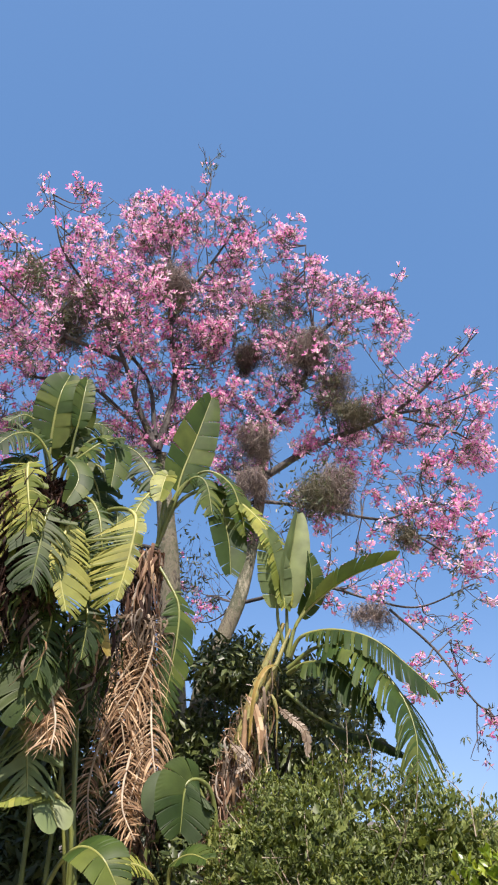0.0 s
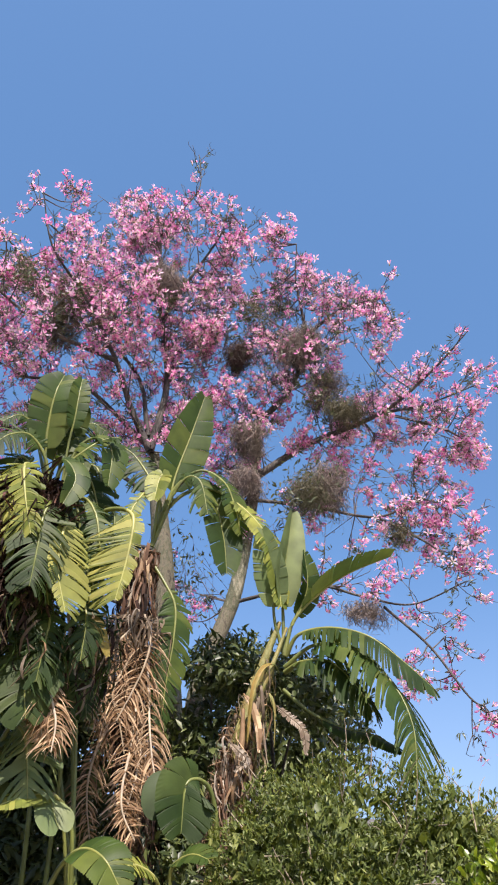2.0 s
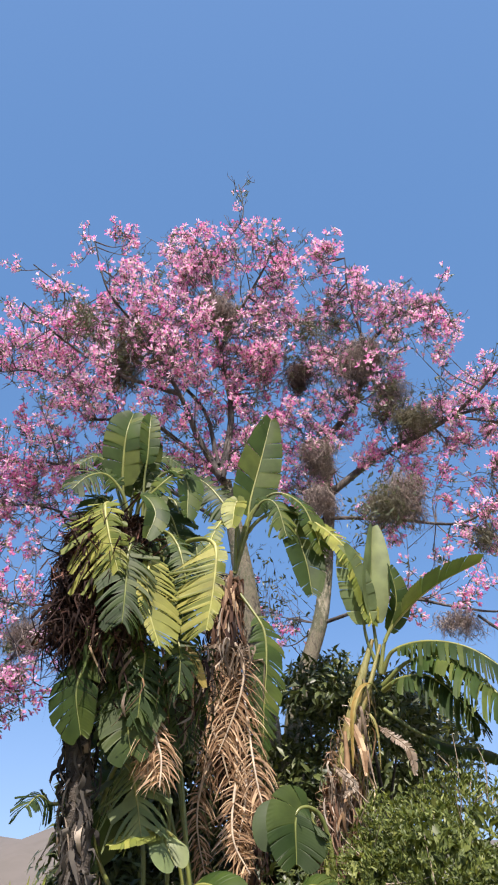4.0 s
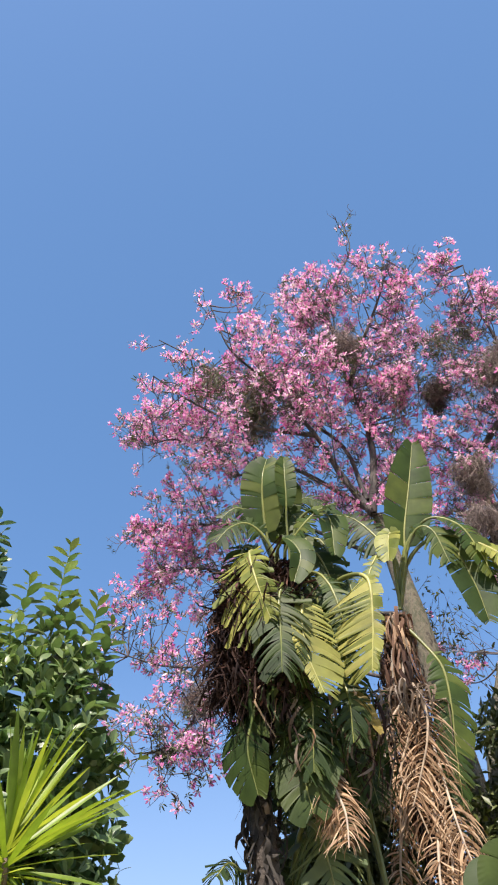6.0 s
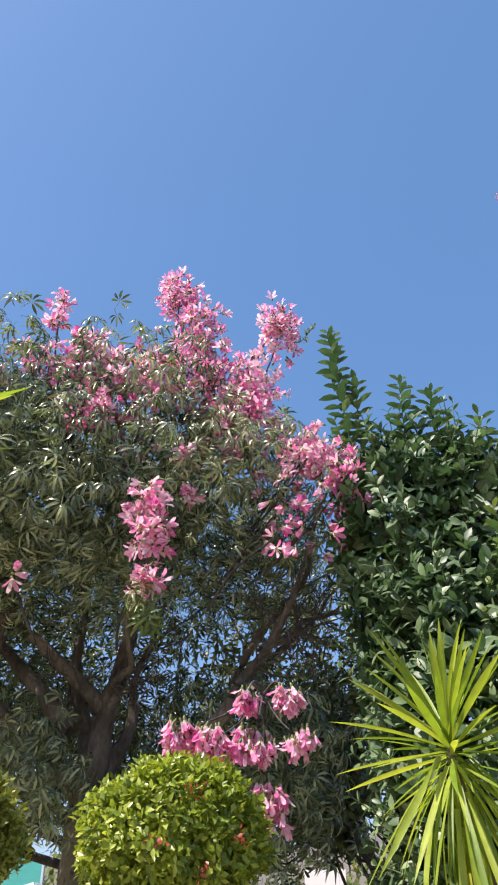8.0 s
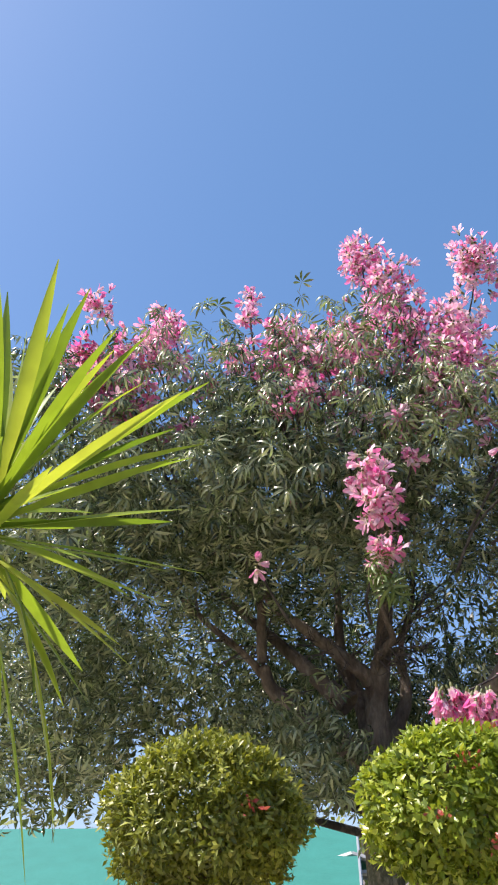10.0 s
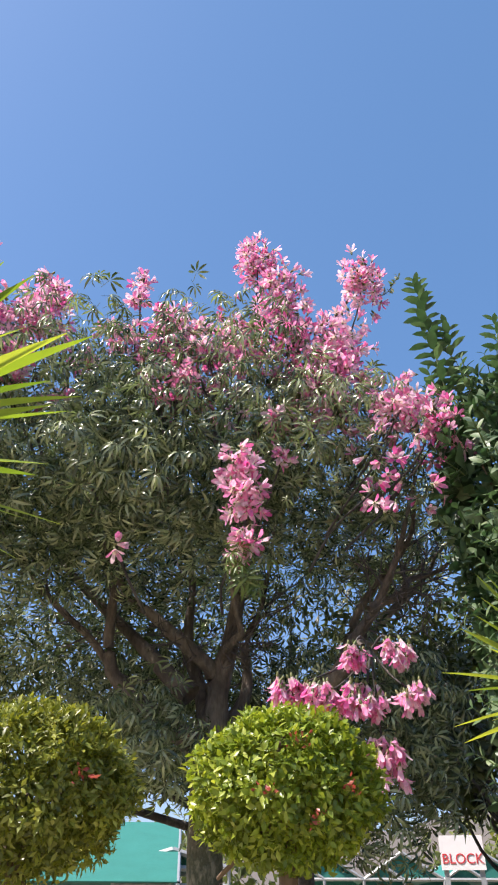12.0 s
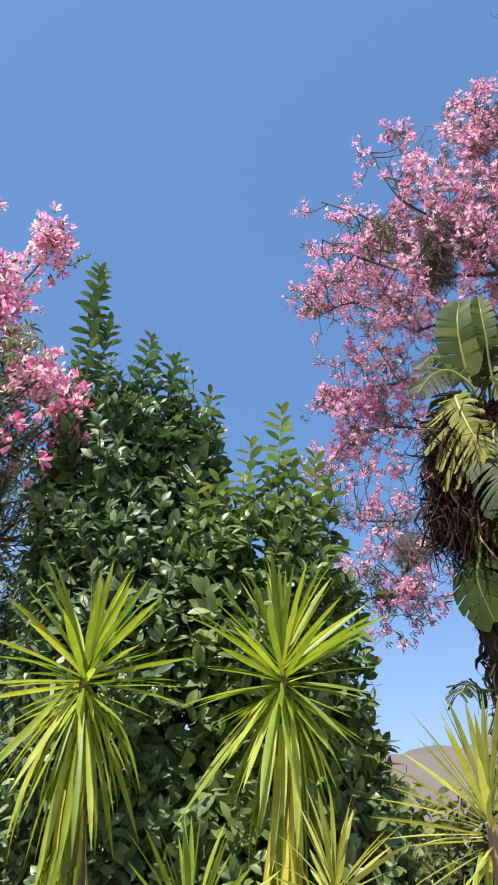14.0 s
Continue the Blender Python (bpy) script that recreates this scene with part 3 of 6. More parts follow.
CROWN.append(((1.48, 8.45, 7.96), (0.9, 0.7, 0.7), 9))
CROWN.append(((3.61, 7.85, 9.14), (1.0, 0.8, 0.9), 11))
CROWN.append(((2.87, 8.44, 6.52), (0.9, 0.6, 0.7), 7))
CROWN.append(((-2.55, 8.74, 7.67), (0.8, 0.7, 0.7), 8))
CROWN.append(((-3.02, 8.47, 6.56), (0.5, 0.5, 0.5), 5))
CROWN.append(((-2.04, 8.27, 4.38), (0.4, 0.4, 0.5), 4))
CROWN.append(((-3.39, 8.10, 9.83), (0.35, 0.5, 0.35), 5))
CROWN.append(((-1.18, 8.30, 8.32), (0.8, 0.6, 0.6), 5))
CROWN.append(((-0.32, 8.40, 8.32), (0.7, 0.6, 0.6), 4))
CROWN.append(((0.35, 8.20, 8.93), (0.8, 0.6, 0.7), 5))
CROWN.append(((1.18, 8.20, 9.15), (0.8, 0.6, 0.7), 5))
CROWN.append(((0.02, 8.00, 9.84), (0.8, 0.6, 0.7), 5))
CROWN.append(((-0.86, 8.00, 9.34), (0.8, 0.6, 0.7), 5))
CROWN.append(((1.59, 8.50, 8.25), (0.6, 0.6, 0.7), 6))
CROWN.append(((2.30, 8.30, 8.40), (0.8, 0.6, 0.6), 7))
CROWN.append(((2.96, 8.10, 8.08), (0.7, 0.6, 0.5), 6))
CROWN.append(((-1.94, 8.20, 9.39), (0.8, 0.6, 0.7), 5))
CROWN.append(((-1.93, 8.40, 8.15), (0.7, 0.6, 0.6), 4))
CROWN.append(((1.95, 8.10, 9.80), (0.7, 0.6, 0.6), 7))
CROWN.append(((3.82, 7.80, 8.28), (0.7, 0.6, 0.7), 6))
CROWN.append(((4.50, 7.40, 8.72), (0.6, 0.6, 0.6), 6))
CROWN.append(((-2.45, 7.80, 10.49), (0.7, 0.6, 0.7), 4))
CROWN.append(((0.99, 9.20, 6.05), (0.45, 0.3, 0.9), 8))
CROWN.append(((4.07, 7.50, 6.47), (0.6, 0.5, 0.7), 5))
CROWN.append(((-2.69, 8.60, 8.61), (0.5, 0.5, 0.5), 4))
CROWN.append(((-3.15, 8.60, 7.98), (0.5, 0.4, 0.3), 3))
CROWN.append(((-2.34, 8.50, 7.33), (0.4, 0.4, 0.5), 3))
CROWN.append(((-3.05, 8.40, 7.13), (0.4, 0.4, 0.3), 2))
CROWN.append(((-2.47, 8.40, 6.54), (0.45, 0.4, 0.4), 3))
CROWN.append(((-3.22, 8.20, 5.83), (0.5, 0.4, 0.4), 3))
CROWN.append(((-2.42, 8.30, 5.74), (0.4, 0.4, 0.4), 3))
CROWN.append(((-2.12, 8.30, 5.07), (0.35, 0.3, 0.4), 2))
CROWN.append(((-2.86, 8.10, 4.83), (0.5, 0.4, 0.4), 3))
CROWN.append(((-2.17, 8.10, 4.29), (0.4, 0.4, 0.3), 2))
CROWN.append(((-1.83, 8.30, 4.21), (0.3, 0.3, 0.3), 1))
knots = np.concatenate(knots)
for c, r, count in CROWN:
    for _ in range(count):
        tip = np.array(c) + randoms(1)[0] * np.array(r) * rng.random() ** (1 / 3)
        cost = np.linalg.norm(knots - tip, axis=1) + 0.6 * np.maximum(0, knots[:, 2] - tip[2] + 0.2)
        foot = knots[np.argmin(cost)]
        l = np.linalg.norm(tip - foot)
        sag = rng.normal(size=3) * 0.07 * l + [0, 0, -0.06 * l]
        path = smooth_path([foot, foot * 0.5 + tip * 0.5 + sag, tip], 12)
        twigs.add(*tube(path, np.linspace(0.008 + 0.005 * l, 0.004, 12), 5))
        a, b = grow_twigs(path, 0.016, 4, crown_mid, 0.45, twigs, 1.4, 0.55, 2, 0.15, 3)
        fl_p += a
        fl_w += b
part("twig_work", twigs.mesh("twig_work", M_TWIG_GREY), big_tree, "thin dark twigs", "stuff")
MOSS = [
    ((0.37, 7.60, 10.93), 0.44, 1.15, M_MOSS, 800, 0),
    ((-1.15, 7.50, 9.30), 0.52, 0.60, M_MOSS_GREEN, 520, 120),
    ((-1.77, 7.10, 9.78), 0.30, 0.75, M_MOSS_GREEN, 80, 300),
    ((1.73, 8.10, 9.76), 0.32, 0.60, M_MOSS_DARK, 520, 60),
    ((1.95, 8.00, 10.74), 0.36, 0.50, M_MOSS_GREEN, 80, 260),
    ((2.53, 8.00, 10.98), 0.25, 0.70, M_MOSS_GREEN, 110, 60),
    ((2.75, 7.80, 9.81), 0.46, 1.10, M_MOSS, 900, 0),
    ((3.12, 7.80, 9.15), 0.34, 0.60, M_MOSS, 300, 0),
    ((3.38, 7.70, 8.44), 0.36, 0.55, M_MOSS_GREEN, 420, 0),
    ((2.95, 7.80, 8.70), 0.36, 0.30, M_MOSS_DARK, 90, 170),
    ((1.83, 8.20, 8.04), 0.36, 0.70, M_MOSS, 380, 30),
    ((1.85, 8.20, 7.20), 0.26, 0.80, M_MOSS, 360, 0),
    ((2.61, 7.90, 6.97), 0.42, 0.75, M_MOSS_GREEN, 330, 330),
    ((3.02, 7.90, 7.21), 0.30, 1.00, M_MOSS, 380, 60),
    ((3.86, 7.60, 6.29), 0.20, 0.40, M_MOSS_GREEN, 110, 30),
    ((3.33, 7.75, 5.16), 0.36, 0.35, M_MOSS, 220, 0),
    # no moss here: sparse dark leaves behind the strelitzias, built as a clump
    ((1.02, 9.20, 6.05), 0.62, 2.00, M_MOSS_DARK, 30, 420),
    ((-2.12, 8.40, 5.35), 0.28, 0.75, M_MOSS, 260, 0),
    ((-2.46, 8.20, 4.58), 0.22, 0.25, M_MOSS_GREEN, 90, 30),
]
fl_p, fl_w = np.array(fl_p), np.array(fl_w)
clump = np.array([noise.noise(Vector(p) * 2.6) for p in fl_p])
keep = rng.random(len(fl_p)) < np.where(fl_p[:, 2] > 13.7, 0.05, np.clip(0.29 + 0.85 * clump, 0.03, 0.9))
keep &= (fl_p[:, 2] > 7.2) | (fl_p[:, 0] > -0.5) | (rng.random(len(fl_p)) < 0.55)
for c, wide, tall, *_ in MOSS:
    hung = (np.abs(fl_p[:, 0] - c[0]) < wide) & (np.abs(fl_p[:, 2] - c[2]) < 0.55 * tall) & (fl_p[:, 1] < c[1] + 0.5)
    keep &= ~hung | (rng.random(len(fl_p)) < 0.3)
fp, fw = np.repeat(fl_p[keep], 3, 0), np.repeat(fl_w[keep], 3, 0)
fp = fp + rng.normal(size=fp.shape) * 0.055
flower_mass("blossom", fp, unit(fw + 0.9 * randoms(len(fp))), rng.uniform(0.72, 1.06, len(fp)), big_tree, "pink five-petalled flowers", [M_PALE_PINK, M_CREAM, M_CALYX], (0.25, 0.3, 0.14, 0.22, 0.09))
s = rng.random(len(fl_p)) < 0.13
lp = fl_p[s] + rng.normal(size=(s.sum(), 3)) * 0.04
ld = unit(randoms(len(lp)) + [0, 0, -0.4])
v, f = scatter(palmate(5, 0.10, 0.026), lp, turns(ld, randoms(len(lp))), rng.uniform(0.6, 1.0, len(lp)))
part("leaves", quad_mesh("leaves", v, f, M_FAR_LEAF), big_tree, "sparse dull green leaves", "stuff")


def moss_clump(place, wide, tall, mat, strands, leafy=0):
    """A nest of dry matted strands that hangs in a branch."""
    h = Heap()
    p = np.array(place)
    tufts = randoms(7) * rng.uniform(0.3, 0.75, (7, 1))
    for _ in range(int(strands * 1.7)):
        d = tufts[rng.integers(7)] + randoms(1)[0] * 0.5 * rng.random() ** 0.5
        l = tall * rng.uniform(0.18, 0.65)
        q = p + d * [wide, wide, tall * 0.42] + [0, 0, 0.35 * l]
        lean = unit(np.array([0, 0, -1.0]) + 0.28 * rng.normal(size=3))
        h.add(*tube(smooth_path([q, q + lean * 0.5 * l + rng.normal(size=3) * 0.06, q + lean * l * 0.9 + rng.normal(size=3) * 0.08], 5), [0.002, 0.0035, 0.0035, 0.003, 0.0015], 3))
    part("moss_clump", h.mesh("moss_clump", mat), big_tree, "hanging brown dry moss")
    if leafy:
        pp = p + rng.normal(size=(leafy, 3)) * [wide * 0.55, wide * 0.55, tall * 0.3]
        v, f = scatter(blade(0.11, 0.035, 2, 0.3, 0.3), pp, turns(unit(randoms(leafy) + [0, 0, -0.5]), randoms(leafy)), rng.uniform(0.6, 1.1, leafy))
        part("moss_leaves", quad_mesh("moss_leaves", v, f, M_FAR_LEAF), big_tree, "dull leaves among the twigs and moss", "stuff")


for clump in MOSS:
    moss_clump(*clump)


# ---- giant strelitzias ----
def strelitzia_leaf(parent, pts, width, torn=0.3, fold=0.35, mat=None, up=(0, 0, 1), start=0.35, droop=0.0, strips=60, lop=0.0):
    """A paddle leaf: pts run from the foot of the stalk to the tip; the blade begins at start and is cut into strips."""
    mat = mat or M_STREL
    path = smooth_path(pts, 36)
    length = np.linalg.norm(np.diff(path, axis=0), axis=1).sum()
    rib = Heap()
    thick = 0.007 + 0.020 * min(1.0, width / 0.5)
    along = np.linspace(0, 1, 36)
    rib.add(*tube(path, np.where(along < start, thick * (1 - 0.35 * along / max(start, 0.01)), thick * 0.55 * (1 - along) / (1 - start + 1e-6) + 0.003), 6))
    rib.m[0] = np.repeat((along[:-1] >= start * 0.9).astype(int), 6)
    leaf = part("leaf", rib.mesh("midrib", [M_STALK_GREEN if mat.name.endswith("strelitzia_leaf") else mat, RIBS.get(mat.name, M_RIB)]), parent)
    tan = unit(np.gradient(path, axis=0))
    up = np.asarray(up, float)
    h = Heap()

    def across(s, side, turn_by, tilt_by, long_by, r, pleat, sag):
        i = (start + (1 - start) * s) * 35
        i0 = min(int(i), 34)
        c = path[i0] * (1 - i + i0) + path[i0 + 1] * (i - i0)
        t = unit(tan[i0] * (1 - i + i0) + tan[i0 + 1] * (i - i0))
        lat = unit(np.cross(t, up)) * side
        nrm = unit(np.cross(lat, t)) * side
        if nrm @ up < 0:
            nrm = -nrm
        w = width / 2 * (math.sin(math.pi * min(s * 0.96 + 0.02, 1) ** 0.85) ** 0.5) * long_by * (1 + lop * side)
        a = radians(8 + 34 * s ** 2) + turn_by * r
        d = lat * math.cos(a) + t * math.sin(a)
        tilt = (fold + tilt_by * r) * (1 - 0.25 * r)
        return c + (d * math.cos(tilt) + nrm * math.sin(tilt)) * w * r + nrm * pleat * r + np.array([0, 0, -droop * sag]) * w * r * r

    step = 0.97 / strips
    for side in (-1, 1):
        k = 0
        lazy = 0.0
        while k < strips:
            if torn < 0.03:
                n = strips
            elif torn < 0.2:
                n = int(rng.integers(3, 15))
            else:
                n = int(rng.choice((1, 2, 3, 4, 7), p=(0.34, 0.28, 0.18, 0.12, 0.08)))
            n = min(n, strips - k)
            lazy = 0.75 * lazy + 0.5 * rng.normal()
            turn_by, tilt_by = torn * (0.10 * rng.normal() + 0.15 * lazy), torn * (0.28 * rng.normal() + 0.30 * lazy) * (torn > 0.08)
            long_by, sag = 1 + torn * 0.14 * rng.normal(), max(0.0, 1 + 1.2 * torn * rng.normal())
            gap = step * (0.2 + 0.9 * torn * rng.random()) * min(n, 2) * 0.5 if torn >= 0.03 else 0.0
            rows = []
            for r in (0.0, 0.25, 0.5, 0.75, 1.0):
                for q in range(n + 1):
                    u = 0.015 + step * (k + q) + (gap * r * r if q == 0 else 0) - (gap * r * r if q == n else 0)
                    end = 1 - 0.08 * torn * rng.random() * (r == 1.0) - (0.10 * torn if q in (0, n) and r == 1.0 else 0)
                    rows.append(across(u, side, turn_by, tilt_by, long_by * end, r, (0.005 if torn > 0.05 else 0.0015) * (1 if q % 2 else -1), sag))
            h.add(rows, [(q * (n + 1) + e, q * (n + 1) + e + 1, (q + 1) * (n + 1) + e + 1, (q + 1) * (n + 1) + e) for q in range(4) for e in range(n)])
            k += n
    part("blade", h.mesh("blade", mat), leaf)
    return leaf


def dead_frond(parent, pts, width, hang=0.8, sides=(-1, 1)):
    """A dry frond: a pale rib with narrow curled strips that hang off it."""
    path = smooth_path(pts, 40)
    rib = Heap()
    rib.add(*tube(path, np.linspace(0.016, 0.006, 40), 6, 0.05))
    leaf = part("dry_frond", rib.mesh("dry_rib", M_DEAD_PALE), parent, "dry curled brown frond")
    tan = unit(np.gradient(path, axis=0))
    h = Heap()
    count = int(len(path) * 1.4)
    for side in sides:
        for k in range(count):
            u = 0.12 + 0.88 * (k + 0.5 * rng.random()) / count
            i = min(int(u * 39), 38)
            c, t = path[i], tan[i]
            lat = unit(np.cross(t, [0.0, -1.0, 0.15])) * side
            l = width / 2 * (math.sin(math.pi * (0.06 + 0.88 * u)) ** 0.45) * rng.uniform(0.65, 1.1)
            d = unit(lat + t * rng.uniform(0.25, 0.6) + 0.16 * rng.normal(size=3) + [0, -0.10, 0])
            e = np.linspace(0, 1, 6)[:, None]
            q = c + d * l * (e - 0.22 * hang * e ** 2) + np.array([0, 0, -1.0]) * hang * l * 0.62 * e ** 2 + rng.normal(size=3) * 0.035 * e ** 2
            wide = unit(np.cross(d, [0, -1.0, 0.2]) + 0.9 * rng.normal(size=3))
            w = rng.uniform(0.004, 0.010) * np.array([0.6, 1, 1, 0.9, 0.7, 0.2])
            h.add(np.stack([q - wide * w[:, None], q + wide * w[:, None]], 1).reshape(-1, 3), [(2 * m, 2 * m + 1, 2 * m + 3, 2 * m + 2) for m in range(5)])
    part("dry_blade", h.mesh("dry_blade", M_DEAD), leaf, "", "stuff")
    return leaf


def hanging_rags(parent, path, count, radius, length, mats, label, wide=1.0):
    """Dry torn leaf ends that hang round a stem."""
    for mat, share in mats:
        h = Heap()
        for _ in range(int(count * share)):
            c = path[int(rng.uniform(0.0, 0.999) * len(path))]
            a = rng.uniform(0, 2 * math.pi)
            o = np.array([math.cos(a), math.sin(a), 0])
            l = length * rng.uniform(0.3, 1.1)
            q = smooth_path([c + o * radius * 0.6, c + o * radius * rng.uniform(1.0, 2.0) + [0, 0, rng.uniform(-0.1, 0.15) * l], c + o * radius * rng.uniform(0.8, 2.0) + rng.normal(size=3) * 0.35 * radius + [0, 0, -0.5 * l], c + o * radius * rng.uniform(0.6, 1.9) + rng.normal(size=3) * 0.6 * radius + [0, 0, -l]], 8)
            side = unit(np.cross(o, [0, 0, 1]) + 0.6 * rng.normal(size=3))
            w = wide * rng.uniform(0.005, 0.022) * np.array([0.6, 1, 1, 0.9, 1, 0.8, 0.6, 0.2])
            v = np.stack([q - side * w[:, None], q + side * w[:, None]], 1).reshape(-1, 3)
            h.add(v, [(2 * i, 2 * i + 1, 2 * i + 3, 2 * i + 2) for i in range(7)])
        part("dead_thatch", h.mesh("dead_thatch", mat), parent, label, "stuff")


def strelitzia_stem(parent, pts, r0, r1, mat=None):
    path = smooth_path(pts, 40)
    h = Heap()
    rr = np.linspace(r0, r1, 40) * (1 + 0.05 * (np.arange(40) % 4 == 0))
    h.add(*tube(path, rr, 10, 0.04))
    part("stem", h.mesh("stem", mat or M_STALK), parent)
    return path


FWD = (0.1, -0.9, 0.45)
RIBS = {"yellowing_strelitzia_leaf": M_RIB_PALE, "light_strelitzia_leaf": M_RIB_PALE, "dead_leaf": M_DEAD, "grey_dead_leaf": M_DEAD_GREY, "golden_strelitzia_leaf": M_STREL_GOLD}
# the shaggy clump
st_a = thing("giant_strelitzia", (-0.65, 5.45, 0), "giant strelitzia with torn yellowing leaves and a shaggy dark stem", "banana plant", "giant strelitzias")
pa = strelitzia_stem(st_a, [(-0.60, 5.45, -0.05), (-0.69, 5.46, 2.1), (-0.80, 5.46, 3.3), (-0.84, 5.50, 4.4), (-0.70, 5.55, 4.9)], 0.095, 0.085, M_STALK_DARK)
# lumpy core in the fibres' own dark colour fills the bundle
core = Heap()
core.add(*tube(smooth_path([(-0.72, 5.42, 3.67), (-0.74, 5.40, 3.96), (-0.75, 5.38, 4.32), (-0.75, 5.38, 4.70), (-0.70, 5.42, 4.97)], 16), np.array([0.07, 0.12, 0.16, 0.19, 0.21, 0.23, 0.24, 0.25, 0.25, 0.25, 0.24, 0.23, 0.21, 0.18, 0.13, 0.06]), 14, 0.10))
part("crown_base", core.mesh("crown_base", M_DARK_FIBRE), st_a, "dark lumpy core inside the fibres")
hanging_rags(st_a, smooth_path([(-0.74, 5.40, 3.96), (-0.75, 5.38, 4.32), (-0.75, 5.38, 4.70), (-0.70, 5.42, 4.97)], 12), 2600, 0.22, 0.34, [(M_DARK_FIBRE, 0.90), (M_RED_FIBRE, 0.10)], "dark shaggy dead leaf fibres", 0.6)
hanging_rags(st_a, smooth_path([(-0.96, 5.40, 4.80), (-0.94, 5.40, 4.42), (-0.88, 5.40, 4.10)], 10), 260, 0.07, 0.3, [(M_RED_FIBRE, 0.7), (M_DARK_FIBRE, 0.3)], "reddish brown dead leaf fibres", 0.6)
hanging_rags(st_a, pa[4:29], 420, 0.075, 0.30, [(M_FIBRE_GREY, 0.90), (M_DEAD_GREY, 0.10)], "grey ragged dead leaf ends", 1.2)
strelitzia_leaf(st_a, [(-0.52, 5.50, 4.87), (-0.65, 5.45, 5.39), (-0.68, 5.38, 5.78), (-0.67, 5.34, 6.12), (-0.63, 5.40, 6.42)], 0.46, 0.12, 0.35, M_STREL, up=(0.1, -0.95, 0.2), start=0.30, droop=0.10)
strelitzia_leaf(st_a, [(-0.45, 5.50, 4.88), (-0.46, 5.40, 5.51), (-0.44, 5.32, 5.80), (-0.44, 5.30, 6.11), (-0.44, 5.34, 6.35)], 0.24, 0.10, 0.50, M_STREL, up=(0.3, -0.9, 0.2), start=0.40, droop=0.10)
strelitzia_leaf(st_a, [(-0.52, 5.50, 4.87), (-0.59, 5.60, 5.37), (-0.54, 5.65, 5.82), (-0.47, 5.60, 6.09), (-0.46, 5.50, 6.16)], 0.36, 0.12, 0.30, M_STREL_SHADED, up=(0.3, -0.9, 0.2), start=0.30, droop=0.20)
strelitzia_leaf(st_a, [(-0.52, 5.50, 4.87), (-0.63, 5.40, 5.33), (-0.80, 5.30, 5.53), (-0.96, 5.20, 5.45), (-1.08, 5.12, 5.24)], 0.44, 0.30, 0.10, M_STREL_SHADED, up=FWD, start=0.34, droop=0.50)
strelitzia_leaf(st_a, [(-0.52, 5.50, 4.87), (-0.71, 5.60, 5.49), (-0.85, 5.60, 5.86), (-0.99, 5.55, 5.95), (-1.13, 5.50, 5.81)], 0.34, 0.40, 0.10, M_STREL_SHADED, up=FWD, start=0.40, droop=0.50)
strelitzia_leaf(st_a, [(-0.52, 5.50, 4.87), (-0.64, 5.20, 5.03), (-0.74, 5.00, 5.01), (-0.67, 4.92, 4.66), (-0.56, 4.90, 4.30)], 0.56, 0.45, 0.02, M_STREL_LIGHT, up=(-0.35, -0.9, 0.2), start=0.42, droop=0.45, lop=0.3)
strelitzia_leaf(st_a, [(-0.52, 5.50, 4.87), (-0.48, 5.10, 4.72), (-0.50, 4.97, 4.50), (-0.49, 4.92, 4.17), (-0.49, 4.90, 3.86)], 0.50, 0.40, 0.05, M_STREL_SHADED, up=FWD, start=0.30, droop=0.50)
strelitzia_leaf(st_a, [(-0.47, 5.50, 4.87), (-0.33, 5.10, 4.60), (-0.33, 4.98, 4.29), (-0.30, 4.95, 4.00), (-0.20, 4.93, 3.69)], 0.38, 0.22, 0.05, M_STREL_Y, up=(0.35, -0.9, 0.2), start=0.30, droop=0.20, lop=-0.5)
strelitzia_leaf(st_a, [(-0.25, 5.50, 4.71), (-0.01, 5.30, 4.82), (0.21, 5.10, 4.68), (0.21, 5.05, 4.28), (0.15, 5.05, 3.87)], 0.54, 0.45, 0.00, M_STREL_Y, up=(-0.2, -0.95, 0.1), start=0.46, droop=0.12, lop=0.6)
strelitzia_leaf(st_a, [(-0.47, 5.50, 4.87), (-0.54, 5.20, 5.05), (-0.43, 5.05, 5.13), (-0.30, 4.95, 4.89), (-0.36, 4.90, 4.60)], 0.28, 0.05, 0.55, M_STREL, up=(0.5, -0.8, 0.3), start=0.40, droop=0.20)
strelitzia_leaf(st_a, [(-0.47, 5.50, 4.87), (-0.48, 5.30, 5.15), (-0.32, 5.20, 5.32), (-0.15, 5.20, 5.50), (0.02, 5.20, 5.57)], 0.30, 0.55, 0.10, M_STREL, up=(0.1, -0.7, 0.7), start=0.35, droop=0.40)
strelitzia_leaf(st_a, [(-0.47, 5.50, 4.87), (-0.39, 5.40, 5.45), (-0.23, 5.35, 5.63), (-0.05, 5.25, 5.45), (-0.03, 5.20, 5.00)], 0.34, 0.06, 0.40, M_STREL, up=(0.5, -0.8, 0.3), start=0.50, droop=0.20)
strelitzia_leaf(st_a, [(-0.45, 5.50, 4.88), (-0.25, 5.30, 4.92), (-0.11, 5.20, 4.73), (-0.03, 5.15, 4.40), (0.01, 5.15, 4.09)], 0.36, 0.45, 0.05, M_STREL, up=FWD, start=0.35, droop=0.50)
strelitzia_leaf(st_a, [(-0.48, 5.60, 4.93), (-0.38, 5.40, 5.00), (-0.26, 5.35, 4.80), (-0.20, 5.35, 4.47), (-0.18, 5.35, 4.10)], 0.40, 0.50, 0.10, M_STREL_SHADED, up=FWD, start=0.25, droop=0.40)
